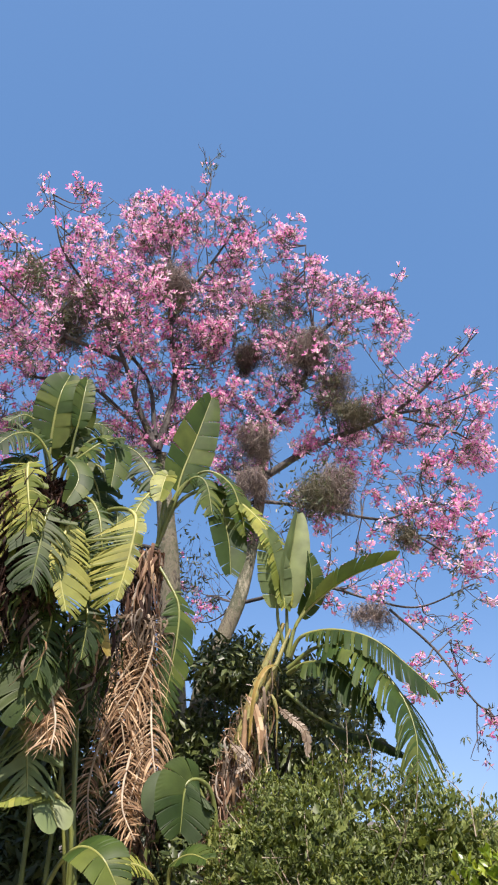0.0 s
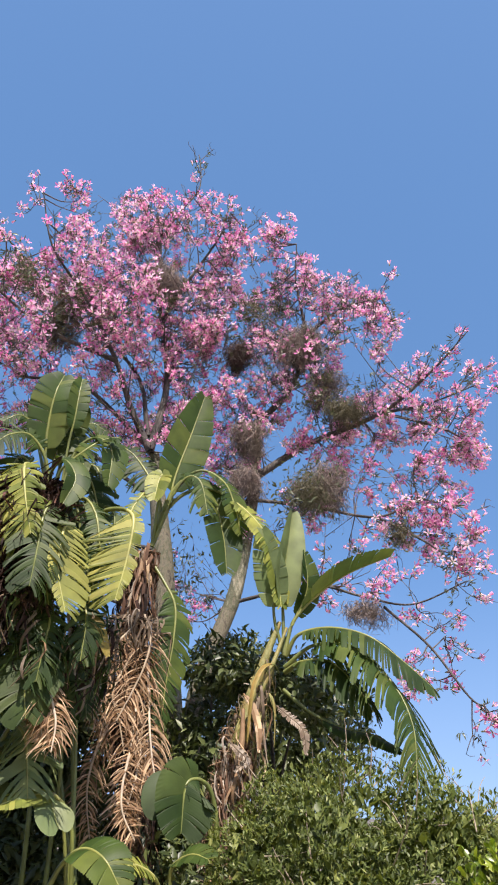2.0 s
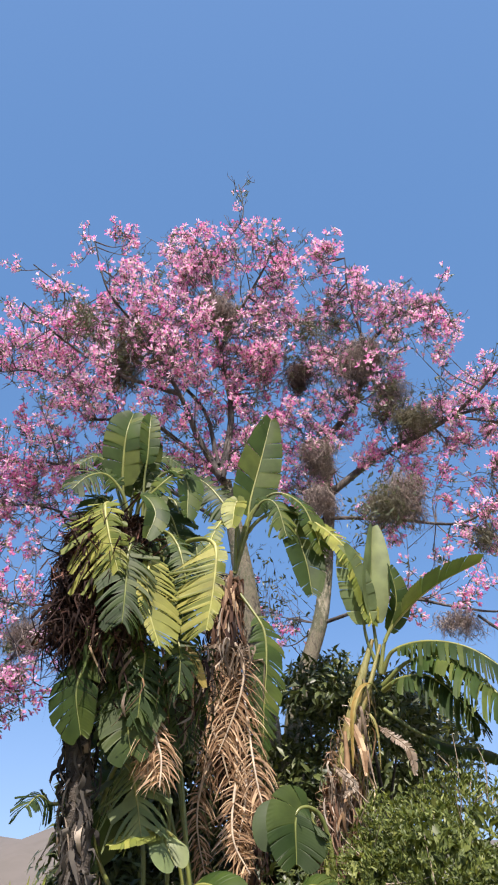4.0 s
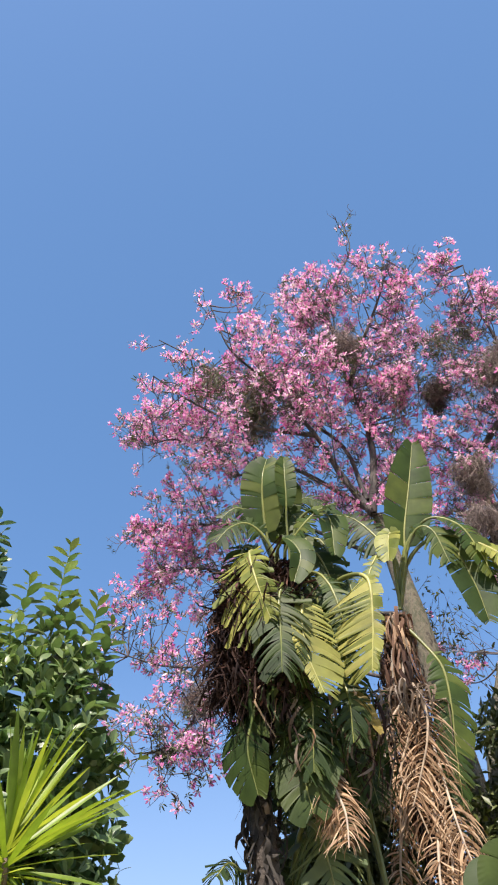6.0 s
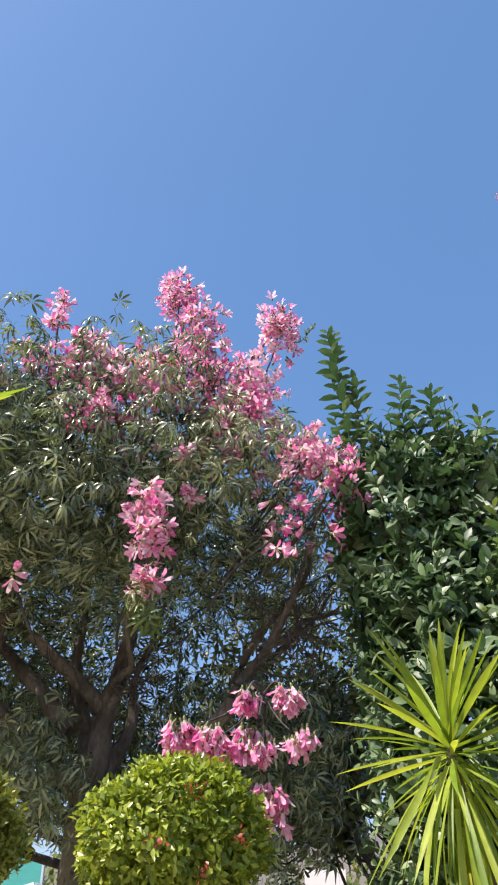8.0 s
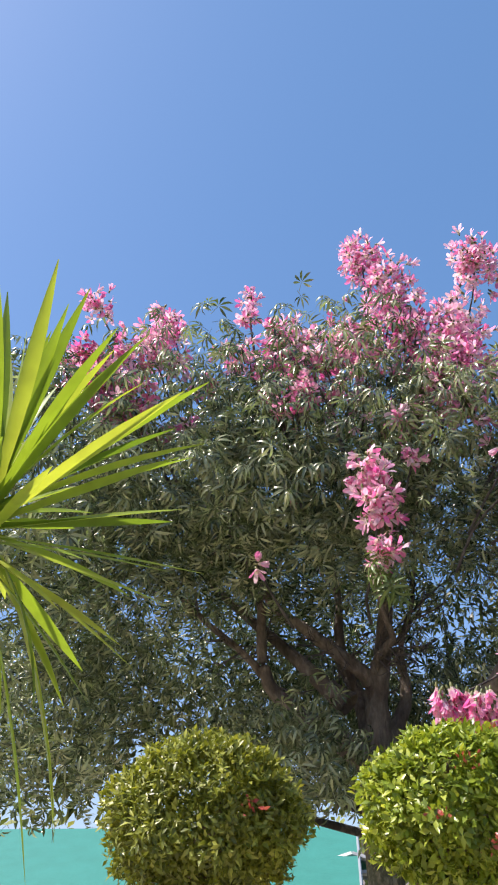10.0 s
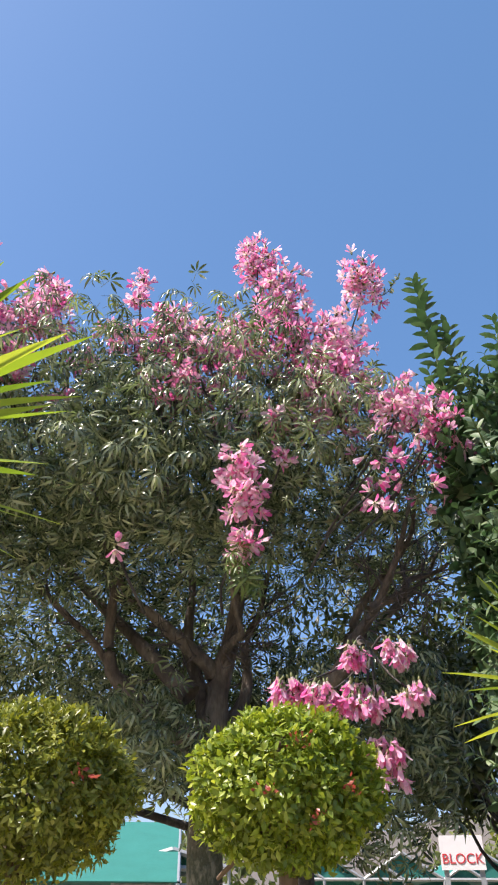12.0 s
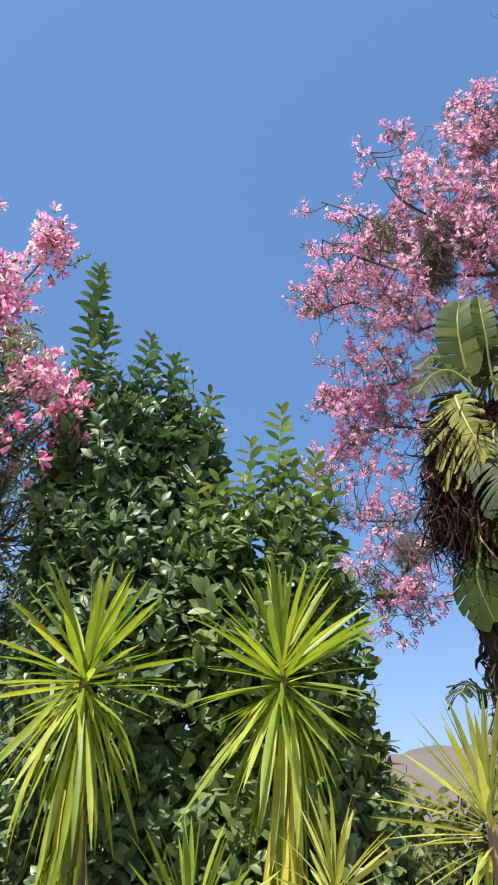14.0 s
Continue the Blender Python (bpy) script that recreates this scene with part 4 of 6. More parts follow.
strelitzia_leaf(st_a, [(-0.48, 5.60, 4.93), (-0.38, 5.60, 5.39), (-0.19, 5.60, 5.47), (-0.09, 5.55, 5.18), (-0.06, 5.50, 4.84)], 0.36, 0.50, 0.10, M_STREL_SHADED, up=FWD, start=0.25, droop=0.40)
strelitzia_leaf(st_a, [(-0.54, 5.60, 4.93), (-0.53, 5.70, 5.51), (-0.49, 5.70, 5.86), (-0.31, 5.70, 6.07), (-0.12, 5.70, 5.97)], 0.40, 0.40, 0.10, M_STREL_SHADED, up=FWD, start=0.30, droop=0.40)
strelitzia_leaf(st_a, [(-0.54, 5.60, 4.93), (-0.76, 5.60, 5.22), (-0.93, 5.60, 5.27), (-1.01, 5.60, 5.14), (-1.02, 5.60, 4.89)], 0.40, 0.40, 0.10, M_STREL_SHADED, up=FWD, start=0.25, droop=0.40)
strelitzia_leaf(st_a, [(-0.54, 5.60, 4.93), (-0.65, 5.50, 5.04), (-0.75, 5.40, 4.74), (-0.75, 5.35, 4.43), (-0.73, 5.35, 4.17)], 0.36, 0.50, 0.10, M_STREL_SHADED, up=FWD, start=0.25, droop=0.40)
strelitzia_leaf(st_a, [(-0.52, 5.50, 4.87), (-0.40, 5.30, 4.37), (-0.40, 5.20, 4.02), (-0.44, 5.20, 3.78), (-0.46, 5.20, 3.50)], 0.30, 0.60, 0.05, M_STREL_SHADED, up=FWD, start=0.45, droop=0.50)
strelitzia_leaf(st_a, [(-0.52, 5.50, 4.87), (-0.22, 5.30, 4.17), (-0.10, 5.25, 3.93), (-0.05, 5.20, 3.75), (-0.05, 5.20, 3.43)], 0.32, 0.60, 0.05, M_STREL_SHADED, up=FWD, start=0.50, droop=0.50)
strelitzia_leaf(st_a, [(-0.67, 5.50, 4.46), (-0.46, 5.25, 3.91), (-0.33, 5.20, 3.78), (-0.33, 5.15, 3.49), (-0.34, 5.15, 3.24)], 0.34, 0.55, 0.05, M_STREL_SHADED, up=FWD, start=0.30, droop=0.50)
strelitzia_leaf(st_a, [(-0.67, 5.50, 4.11), (-0.72, 5.30, 3.82), (-0.79, 5.20, 3.62), (-0.81, 5.18, 3.42), (-0.74, 5.18, 3.13)], 0.44, 0.12, 0.15, M_STREL_SHADED, up=(-0.4, -0.9, 0.1), start=0.36, droop=0.25)
strelitzia_leaf(st_a, [(-0.41, 5.50, 3.97), (-0.34, 5.30, 3.63), (-0.35, 5.25, 3.45), (-0.41, 5.22, 3.22), (-0.37, 5.22, 3.00)], 0.46, 0.18, 0.10, M_STREL_SHADED, up=FWD, start=0.30, droop=0.30)
strelitzia_leaf(st_a, [(-0.66, 5.50, 3.99), (-0.56, 5.35, 3.70), (-0.49, 5.30, 3.52), (-0.49, 5.28, 3.31), (-0.52, 5.28, 3.10)], 0.40, 0.25, 0.10, M_STREL_SHADED, up=FWD, start=0.30, droop=0.40)
strelitzia_leaf(st_a, [(-0.26, 5.50, 4.37), (-0.12, 5.35, 4.02), (-0.03, 5.30, 3.86), (0.06, 5.28, 3.69), (0.15, 5.28, 3.50)], 0.14, 0.05, 0.40, M_STREL_GOLD, up=(0.4, -0.9, 0.1), start=0.30, droop=0.10)
# inner leaves in the darkened green, so the clump's middle looks shaded
strelitzia_leaf(st_a, [(-0.46, 5.60, 4.90), (-0.45, 5.55, 5.35), (-0.41, 5.50, 5.72), (-0.29, 5.47, 5.37), (-0.24, 5.45, 5.08)], 0.34, 0.50, 0.05, M_STREL_SHADED, up=FWD, start=0.30, droop=0.50)
strelitzia_leaf(st_a, [(-0.46, 5.60, 4.90), (-0.72, 5.40, 5.22), (-0.86, 5.35, 5.31), (-0.92, 5.32, 5.03), (-0.85, 5.30, 4.76)], 0.34, 0.50, 0.05, M_STREL_SHADED, up=FWD, start=0.30, droop=0.50)
strelitzia_leaf(st_a, [(-0.46, 5.60, 4.90), (-0.60, 5.35, 5.08), (-0.67, 5.30, 4.92), (-0.66, 5.27, 4.56), (-0.60, 5.25, 4.31)], 0.34, 0.50, 0.05, M_STREL_SHADED, up=FWD, start=0.30, droop=0.50)
strelitzia_leaf(st_a, [(-0.46, 5.60, 4.90), (-0.38, 5.50, 5.19), (-0.23, 5.45, 5.24), (-0.11, 5.42, 4.94), (-0.07, 5.40, 4.67)], 0.34, 0.50, 0.05, M_STREL_SHADED, up=FWD, start=0.30, droop=0.50)
strelitzia_leaf(st_a, [(-0.46, 5.60, 4.90), (-0.31, 5.45, 4.80), (-0.18, 5.40, 4.72), (-0.13, 5.37, 4.37), (-0.08, 5.35, 4.13)], 0.34, 0.50, 0.05, M_STREL_SHADED, up=FWD, start=0.30, droop=0.50)
strelitzia_leaf(st_a, [(-0.46, 5.60, 4.90), (-0.47, 5.25, 4.56), (-0.40, 5.20, 4.40), (-0.40, 5.17, 4.05), (-0.35, 5.15, 3.83)], 0.34, 0.50, 0.05, M_STREL_SHADED, up=FWD, start=0.30, droop=0.50)
strelitzia_leaf(st_a, [(-0.46, 5.60, 4.90), (-0.20, 5.40, 4.44), (-0.09, 5.35, 4.36), (-0.03, 5.32, 4.02), (0.01, 5.30, 3.79)], 0.34, 0.50, 0.05, M_STREL_SHADED, up=FWD, start=0.30, droop=0.50)
strelitzia_leaf(st_a, [(-0.46, 5.60, 4.90), (-0.68, 5.35, 4.60), (-0.71, 5.30, 4.35), (-0.63, 5.27, 4.04), (-0.58, 5.25, 3.81)], 0.34, 0.50, 0.05, M_STREL_SHADED, up=FWD, start=0.30, droop=0.50)
strelitzia_leaf(st_a, [(-0.46, 5.60, 4.90), (-0.07, 5.45, 4.94), (0.05, 5.40, 4.85), (0.08, 5.37, 4.49), (0.12, 5.35, 4.24)], 0.34, 0.50, 0.05, M_STREL_SHADED, up=FWD, start=0.30, droop=0.50)
dead_frond(st_a, [(-0.34, 5.40, 3.49), (-0.28, 5.32, 3.31), (-0.21, 5.28, 3.14), (-0.16, 5.26, 2.99), (-0.16, 5.26, 2.80)], 0.42, 0.80, (-1, 1))
dead_frond(st_a, [(-0.38, 5.45, 3.42), (-0.35, 5.40, 3.23), (-0.28, 5.38, 3.06), (-0.25, 5.36, 2.90)], 0.30, 1.00, (-1, 1))
for spot in ([(-0.75, 5.23, 3.92), (-0.55, 5.26, 3.80), (-0.42, 5.28, 3.45)], [(-0.40, 5.38, 3.95), (-0.20, 5.39, 3.82), (-0.12, 5.40, 3.45)], [(-0.03, 5.60, 3.96), (0.08, 5.60, 3.77), (0.09, 5.60, 3.39)]):
    hanging_rags(st_a, smooth_path(spot, 12), 110, 0.12, 0.35, [(M_STREL_SHADED, 0.45), (M_DARK_FIBRE, 0.25), (M_DEAD_GREY, 0.2), (M_DEAD, 0.1)], "torn and dried leaf ends", 0.8)

# the middle clump with the dead fronds
st_b = thing("giant_strelitzia", (0.62, 6.93, 0), "giant strelitzia with dry brown fronds hanging down its stem", "banana plant", "giant strelitzias")
pb = strelitzia_stem(st_b, [(0.66, 6.93, -0.05), (0.62, 6.93, 2.2), (0.49, 6.94, 3.4), (0.37, 6.94, 4.5), (0.42, 6.94, 5.1), (0.45, 6.93, 5.3)], 0.12, 0.06)
hanging_rags(st_b, pb[26:38], 260, 0.085, 0.5, [(M_DEAD, 0.15), (M_DEAD_BROWN, 0.45), (M_DEAD_GREY, 0.4)], "dry brown and grey leaf ends", 1.2)
hanging_rags(st_b, smooth_path([(0.22, 6.80, 4.37), (0.43, 6.70, 4.40), (0.55, 6.70, 4.25)], 10), 90, 0.12, 0.45, [(M_DEAD_GREY, 0.9), (M_DEAD_PALE, 0.1)], "curled grey leaf straps", 0.9)
hanging_rags(st_b, pb[18:29], 220, 0.12, 0.6, [(M_DEAD_BROWN, 0.6), (M_DARK_FIBRE, 0.4)], "dry brown leaf ends")
hanging_rags(st_b, pb[6:18], 160, 0.11, 0.6, [(M_DEAD_BROWN, 0.4), (M_DARK_FIBRE, 0.6)], "dry brown leaf ends")
strelitzia_leaf(st_b, [(0.50, 6.93, 5.37), (0.64, 6.92, 5.91), (0.71, 6.90, 6.37), (0.86, 6.89, 6.97), (1.03, 6.89, 7.70)], 0.62, 0.12, 0.28, M_STREL, up=(0.35, -0.9, 0.1), start=0.36, droop=0.00)
strelitzia_leaf(st_b, [(0.50, 6.93, 5.37), (0.64, 6.85, 5.94), (0.87, 6.80, 6.26), (1.16, 6.75, 5.96), (1.29, 6.72, 5.46), (1.33, 6.70, 4.99)], 0.50, 0.10, 0.25, M_STREL_SHADED, up=FWD, start=0.44, droop=0.10)
strelitzia_leaf(st_b, [(0.50, 6.93, 5.37), (0.65, 6.85, 6.03), (0.97, 6.75, 6.36), (1.28, 6.70, 6.20), (1.42, 6.68, 5.82), (1.48, 6.66, 5.48)], 0.40, 0.20, 0.20, M_STREL, up=(0.2, -0.7, 0.6), start=0.46, droop=0.30)
strelitzia_leaf(st_b, [(0.50, 6.93, 5.37), (0.71, 6.85, 5.95), (1.11, 6.75, 6.12), (1.57, 6.70, 5.81), (1.84, 6.66, 5.36), (1.92, 6.62, 4.62)], 0.50, 0.22, 0.15, M_STREL_LIGHT, up=(0.3, -0.7, 0.6), start=0.50, droop=0.25)
strelitzia_leaf(st_b, [(0.50, 6.93, 5.37), (0.55, 6.90, 5.93), (0.36, 6.95, 6.37), (0.14, 7.00, 6.69), (-0.10, 7.00, 6.80)], 0.56, 0.35, 0.00, M_STREL_SHADED, up=(-0.2, -0.8, 0.5), start=0.40, droop=0.60)
strelitzia_leaf(st_b, [(0.50, 6.93, 5.37), (0.52, 6.80, 5.94), (0.54, 6.75, 6.22), (0.50, 6.70, 6.13), (0.46, 6.65, 5.81)], 0.34, 0.10, 0.40, M_STREL_LIGHT, up=(-0.3, -0.9, 0.2), start=0.50, droop=0.20)
strelitzia_leaf(st_b, [(0.50, 6.93, 5.37), (0.67, 6.80, 5.96), (0.83, 6.70, 6.21), (0.99, 6.65, 6.13), (1.08, 6.60, 5.67)], 0.46, 0.40, 0.05, M_STREL, up=FWD, start=0.42, droop=0.45)
strelitzia_leaf(st_b, [(0.50, 6.90, 5.18), (0.67, 6.80, 4.87), (0.79, 6.74, 4.59), (0.79, 6.70, 4.20), (0.75, 6.68, 3.85), (0.71, 6.66, 3.32)], 0.42, 0.35, 0.00, M_STREL, up=(0.3, -0.9, 0.1), start=0.25, droop=0.30)
strelitzia_leaf(st_b, [(0.50, 6.90, 6.11), (0.36, 6.75, 5.98), (0.21, 6.65, 5.61), (0.16, 6.60, 5.11), (0.15, 6.58, 4.54)], 0.26, 0.35, 0.10, M_STREL_LIGHT, up=(-0.2, -0.95, 0.1), start=0.25, droop=0.30)
dead_frond(st_b, [(0.47, 6.80, 4.23), (0.34, 6.65, 3.91), (0.24, 6.55, 3.61), (0.32, 6.50, 3.37), (0.40, 6.48, 3.07)], 0.64, 1.20, (-1, 1))
dead_frond(st_b, [(0.53, 6.80, 4.14), (0.57, 6.62, 3.74), (0.60, 6.50, 3.35), (0.64, 6.46, 3.07), (0.70, 6.44, 2.80)], 0.58, 1.10, (-1, 1))
dead_frond(st_b, [(0.48, 6.70, 3.68), (0.45, 6.50, 3.13), (0.41, 6.42, 2.81), (0.43, 6.40, 2.60), (0.55, 6.40, 2.40)], 0.44, 0.45, (-1, 1))
dead_frond(st_b, [(0.47, 6.80, 4.53), (0.55, 6.60, 4.16), (0.51, 6.52, 3.87), (0.42, 6.50, 3.62), (0.30, 6.48, 3.34)], 0.62, 1.00, (-1, 1))
dead_frond(st_b, [(0.40, 6.80, 4.34), (0.26, 6.65, 4.16), (0.15, 6.60, 3.89), (0.12, 6.58, 3.59), (0.11, 6.58, 3.28)], 0.42, 1.20, (-1, 1))
dead_frond(st_b, [(0.30, 6.70, 3.42), (0.17, 6.62, 3.15), (0.12, 6.60, 2.91), (0.13, 6.60, 2.69), (0.19, 6.60, 2.43)], 0.36, 0.90, (-1, 1))
dead_frond(st_b, [(0.46, 6.60, 3.35), (0.54, 6.52, 3.13), (0.52, 6.48, 2.89), (0.48, 6.46, 2.71), (0.44, 6.46, 2.54)], 0.44, 1.00, (-1, 1))

# the clump with arching fronds
st_c = thing("giant_strelitzia", (1.33, 6.85, 0), "giant strelitzia with a yellow-green stem and arching fronds", "banana plant", "giant strelitzias")
pc = strelitzia_stem(st_c, [(1.25, 6.87, -0.05), (1.33, 6.85, 2.5), (1.52, 6.81, 3.3)], 0.12, 0.10)
hanging_rags(st_c, pc[16:39], 420, 0.10, 0.5, [(M_DEAD_BROWN, 0.6), (M_DEAD_GREY, 0.4)], "dry brown leaf ends", 0.7)
strelitzia_stem(st_c, [(1.46, 6.81, 3.1), (1.60, 6.79, 3.65), (1.76, 6.75, 4.1), (1.92, 6.72, 4.5)], 0.095, 0.022, M_SHEATH)
hanging_rags(st_c, smooth_path([(1.42, 6.78, 2.9), (1.5, 6.76, 3.3), (1.6, 6.74, 3.6)], 10), 70, 0.12, 0.5, [(M_DEAD, 0.6), (M_DEAD_GREY, 0.4)], "dry curled leaf straps", 0.8)
hanging_rags(st_c, smooth_path([(1.50, 6.76, 3.2), (1.60, 6.75, 3.6), (1.74, 6.74, 4.0)], 10), 70, 0.085, 0.45, [(M_SHEATH, 0.6), (M_DEAD_GREY, 0.4)], "peeling sheath strips", 0.8)
for foot, top, r, m in (((1.54, 6.72, 3.4), (1.98, 6.66, 4.42), 0.03, M_SHEATH), ((1.40, 6.72, 2.7), (1.50, 6.62, 3.55), 0.035, M_DEAD)):
    h = Heap()
    h.add(*tube(smooth_path([foot, tuple((a + b) / 2 + d for a, b, d in zip(foot, top, (0.03, -0.05, 0.05))), top], 14), np.linspace(r * 1.2, r * 0.5, 14), 8, 0.05))
    part("leaf_sheath", h.mesh("leaf_sheath", m), st_c)
strelitzia_leaf(st_c, [(1.96, 6.73, 4.14), (1.96, 6.72, 4.57), (1.96, 6.70, 4.96), (2.03, 6.68, 5.38), (2.11, 6.68, 5.88)], 0.46, 0.00, 0.80, M_STREL_PALE, up=(0.35, -0.9, 0.1), start=0.30, droop=0.00)
strelitzia_leaf(st_c, [(1.96, 6.73, 4.14), (2.06, 6.68, 4.50), (2.32, 6.58, 4.79), (2.66, 6.45, 5.02), (3.14, 6.30, 5.21)], 0.70, 0.06, 0.55, M_STREL, up=(-0.35, -0.25, 0.9), start=0.34, droop=0.00)
strelitzia_leaf(st_c, [(1.96, 6.73, 4.14), (2.06, 6.70, 4.50), (2.20, 6.66, 4.79), (2.23, 6.62, 5.01), (2.20, 6.60, 5.31)], 0.34, 0.10, 0.50, M_STREL, up=(0.5, -0.8, 0.1), start=0.30, droop=0.00)
strelitzia_leaf(st_c, [(1.96, 6.73, 4.14), (1.86, 6.70, 4.50), (1.84, 6.66, 4.80), (1.79, 6.62, 5.12), (1.71, 6.60, 5.57)], 0.40, 0.15, 0.30, M_STREL_PALE, up=(-0.2, -0.9, 0.1), start=0.36, droop=0.10)
strelitzia_leaf(st_c, [(1.98, 6.73, 4.14), (2.09, 6.60, 4.33), (2.38, 6.40, 4.35), (2.70, 6.20, 4.21), (2.96, 6.05, 3.93), (3.20, 5.95, 3.64)], 0.62, 0.20, 0.02, M_STREL_SHADED, up=(0.25, -0.55, 0.8), start=0.22, droop=0.62, strips=80)
strelitzia_leaf(st_c, [(1.96, 6.73, 4.02), (2.22, 6.50, 4.19), (2.56, 6.20, 4.08), (2.79, 5.95, 3.66), (2.86, 5.80, 3.25), (2.79, 5.72, 2.80)], 0.92, 0.20, 0.02, M_STREL, up=(0.5, -0.6, 0.6), start=0.20, droop=0.65, strips=90)
strelitzia_leaf(st_c, [(1.96, 6.73, 3.97), (2.08, 6.50, 4.01), (2.31, 6.35, 3.98), (2.50, 6.20, 3.73), (2.62, 6.10, 3.46)], 0.60, 0.20, 0.10, M_STREL_SHADED, up=(0.3, -0.6, 0.7), start=0.20, droop=0.65, strips=70)
strelitzia_leaf(st_c, [(1.94, 6.73, 3.79), (2.14, 6.50, 3.52), (2.41, 6.35, 3.35), (2.64, 6.25, 3.28), (2.87, 6.15, 3.14)], 0.40, 0.12, 0.10, M_STREL_SHADED, up=(0.2, -0.5, 0.8), start=0.34, droop=0.40)
strelitzia_leaf(st_c, [(1.90, 6.73, 3.96), (1.81, 6.60, 4.00), (1.67, 6.55, 3.92), (1.56, 6.50, 3.66), (1.51, 6.50, 3.20)], 0.05, 0.05, 0.50, M_STREL_GOLD, up=FWD, start=0.30, droop=0.10)
strelitzia_leaf(st_c, [(1.50, 6.60, 3.69), (1.57, 6.55, 3.56), (1.62, 6.52, 3.35), (1.62, 6.50, 3.13)], 0.09, 0.05, 0.60, M_DEAD, up=FWD, start=0.05, droop=0.10)
strelitzia_leaf(st_c, [(1.83, 6.60, 3.59), (1.91, 6.50, 3.48), (2.04, 6.45, 3.34), (2.06, 6.45, 3.12)], 0.12, 0.30, 0.30, M_DEAD_GREY, up=FWD, start=0.05, droop=0.20)
strelitzia_leaf(st_c, [(1.37, 6.60, 3.24), (1.42, 6.50, 3.15), (1.50, 6.50, 3.07), (1.39, 6.50, 2.96)], 0.10, 0.30, 0.30, M_DEAD_GREY, up=FWD, start=0.05, droop=0.20)

# young strelitzias at the foot
st_d = thing("young_strelitzia", (0.6, 6.0, 0), "young strelitzia with broad dark green leaves low down", "banana plant", "young strelitzias")
strelitzia_leaf(st_d, [(1.14, 6.10, 1.86), (1.19, 6.15, 2.38), (1.11, 6.10, 2.75), (0.91, 6.00, 2.77), (0.87, 5.95, 2.40)], 0.56, 0.10, 0.45, M_STREL_SHADED, up=(0.1, -0.9, 0.3), start=0.62, droop=0.20)
strelitzia_leaf(st_d, [(1.08, 6.10, 1.86), (1.14, 6.20, 2.47), (0.97, 6.15, 2.82), (0.80, 6.10, 2.78), (0.73, 6.05, 2.53)], 0.44, 0.00, 0.30, M_STREL_SHADED, up=(-0.2, -0.8, 0.5), start=0.66, droop=0.10)
strelitzia_leaf(st_d, [(0.85, 6.00, 1.86), (0.80, 5.90, 2.13), (0.85, 5.80, 2.21), (0.94, 5.70, 2.24), (1.04, 5.60, 2.20)], 0.34, 0.10, 0.30, M_STREL, up=(0, -0.6, 0.8), start=0.45, droop=0.20)
strelitzia_leaf(st_d, [(0.73, 6.00, 1.86), (0.73, 5.90, 2.03), (0.64, 5.80, 2.13), (0.50, 5.70, 2.17), (0.41, 5.60, 2.11)], 0.30, 0.20, 0.20, M_STREL_LIGHT, up=(0, -0.6, 0.8), start=0.45, droop=0.20)
strelitzia_leaf(st_d, [(-0.13, 5.90, 1.87), (-0.00, 5.80, 2.16), (0.14, 5.60, 2.25), (0.29, 5.45, 2.18), (0.42, 5.40, 2.00)], 0.40, 0.06, 0.30, M_STREL, up=(0, -0.7, 0.7), start=0.40, droop=0.20)
st_e = thing("young_strelitzia", (-0.2, 5.85, 0), "young strelitzia with upright green leaves beside the shaggy stem", "banana plant", "young strelitzias")
strelitzia_leaf(st_e, [(0.10, 6.10, 1.87), (0.02, 6.12, 2.69), (-0.04, 6.14, 3.22), (-0.10, 6.14, 3.70), (-0.16, 6.14, 3.96)], 0.44, 0.05, 0.20, M_STREL_SHADED, up=(-0.25, -0.95, 0.1), start=0.55, droop=0.00)
strelitzia_leaf(st_e, [(0.09, 5.90, 1.86), (0.00, 5.80, 2.34), (-0.08, 5.70, 2.58), (-0.29, 5.60, 2.57), (-0.50, 5.50, 2.48)], 0.24, 0.05, 0.30, M_STREL_LIGHT, up=(0, -0.6, 0.8), start=0.52, droop=0.30)
strelitzia_leaf(st_e, [(0.11, 5.90, 1.86), (0.04, 5.80, 2.41), (-0.11, 5.70, 2.60), (-0.11, 5.60, 2.51), (-0.04, 5.55, 2.36)], 0.30, 0.00, 0.30, M_STREL_PALE, up=(0.2, -0.8, 0.5), start=0.66, droop=0.20)
strelitzia_leaf(st_e, [(-0.37, 5.90, 1.87), (-0.47, 5.80, 2.20), (-0.60, 5.75, 2.44), (-0.63, 5.70, 2.58), (-0.60, 5.65, 2.70)], 0.46, 0.00, 0.15, M_STREL_SHADED, up=(0.1, -0.95, 0.1), start=0.42, droop=0.00)
strelitzia_leaf(st_e, [(-0.68, 5.90, 2.35), (-0.62, 5.80, 2.79), (-0.51, 5.70, 3.06), (-0.38, 5.60, 2.95), (-0.28, 5.55, 2.52)], 0.56, 0.50, 0.00, M_STREL_PALE, up=(0, -0.95, 0.1), start=0.55, droop=0.45)
strelitzia_leaf(st_e, [(-0.61, 6.00, 1.87), (-0.62, 5.90, 2.61), (-0.54, 5.85, 2.92), (-0.52, 5.80, 3.02), (-0.74, 5.70, 2.81)], 0.22, 0.00, 0.40, M_STREL, up=(-0.1, -0.6, 0.8), start=0.60, droop=0.20)
strelitzia_leaf(st_e, [(0.15, 6.30, 1.88), (-0.08, 6.30, 2.72), (-0.27, 6.20, 3.46), (-0.42, 6.10, 3.88), (-0.39, 6.00, 3.45)], 0.40, 0.30, 0.10, M_STREL_SHADED, up=(-0.2, -0.9, 0.3), start=0.62, droop=0.30)
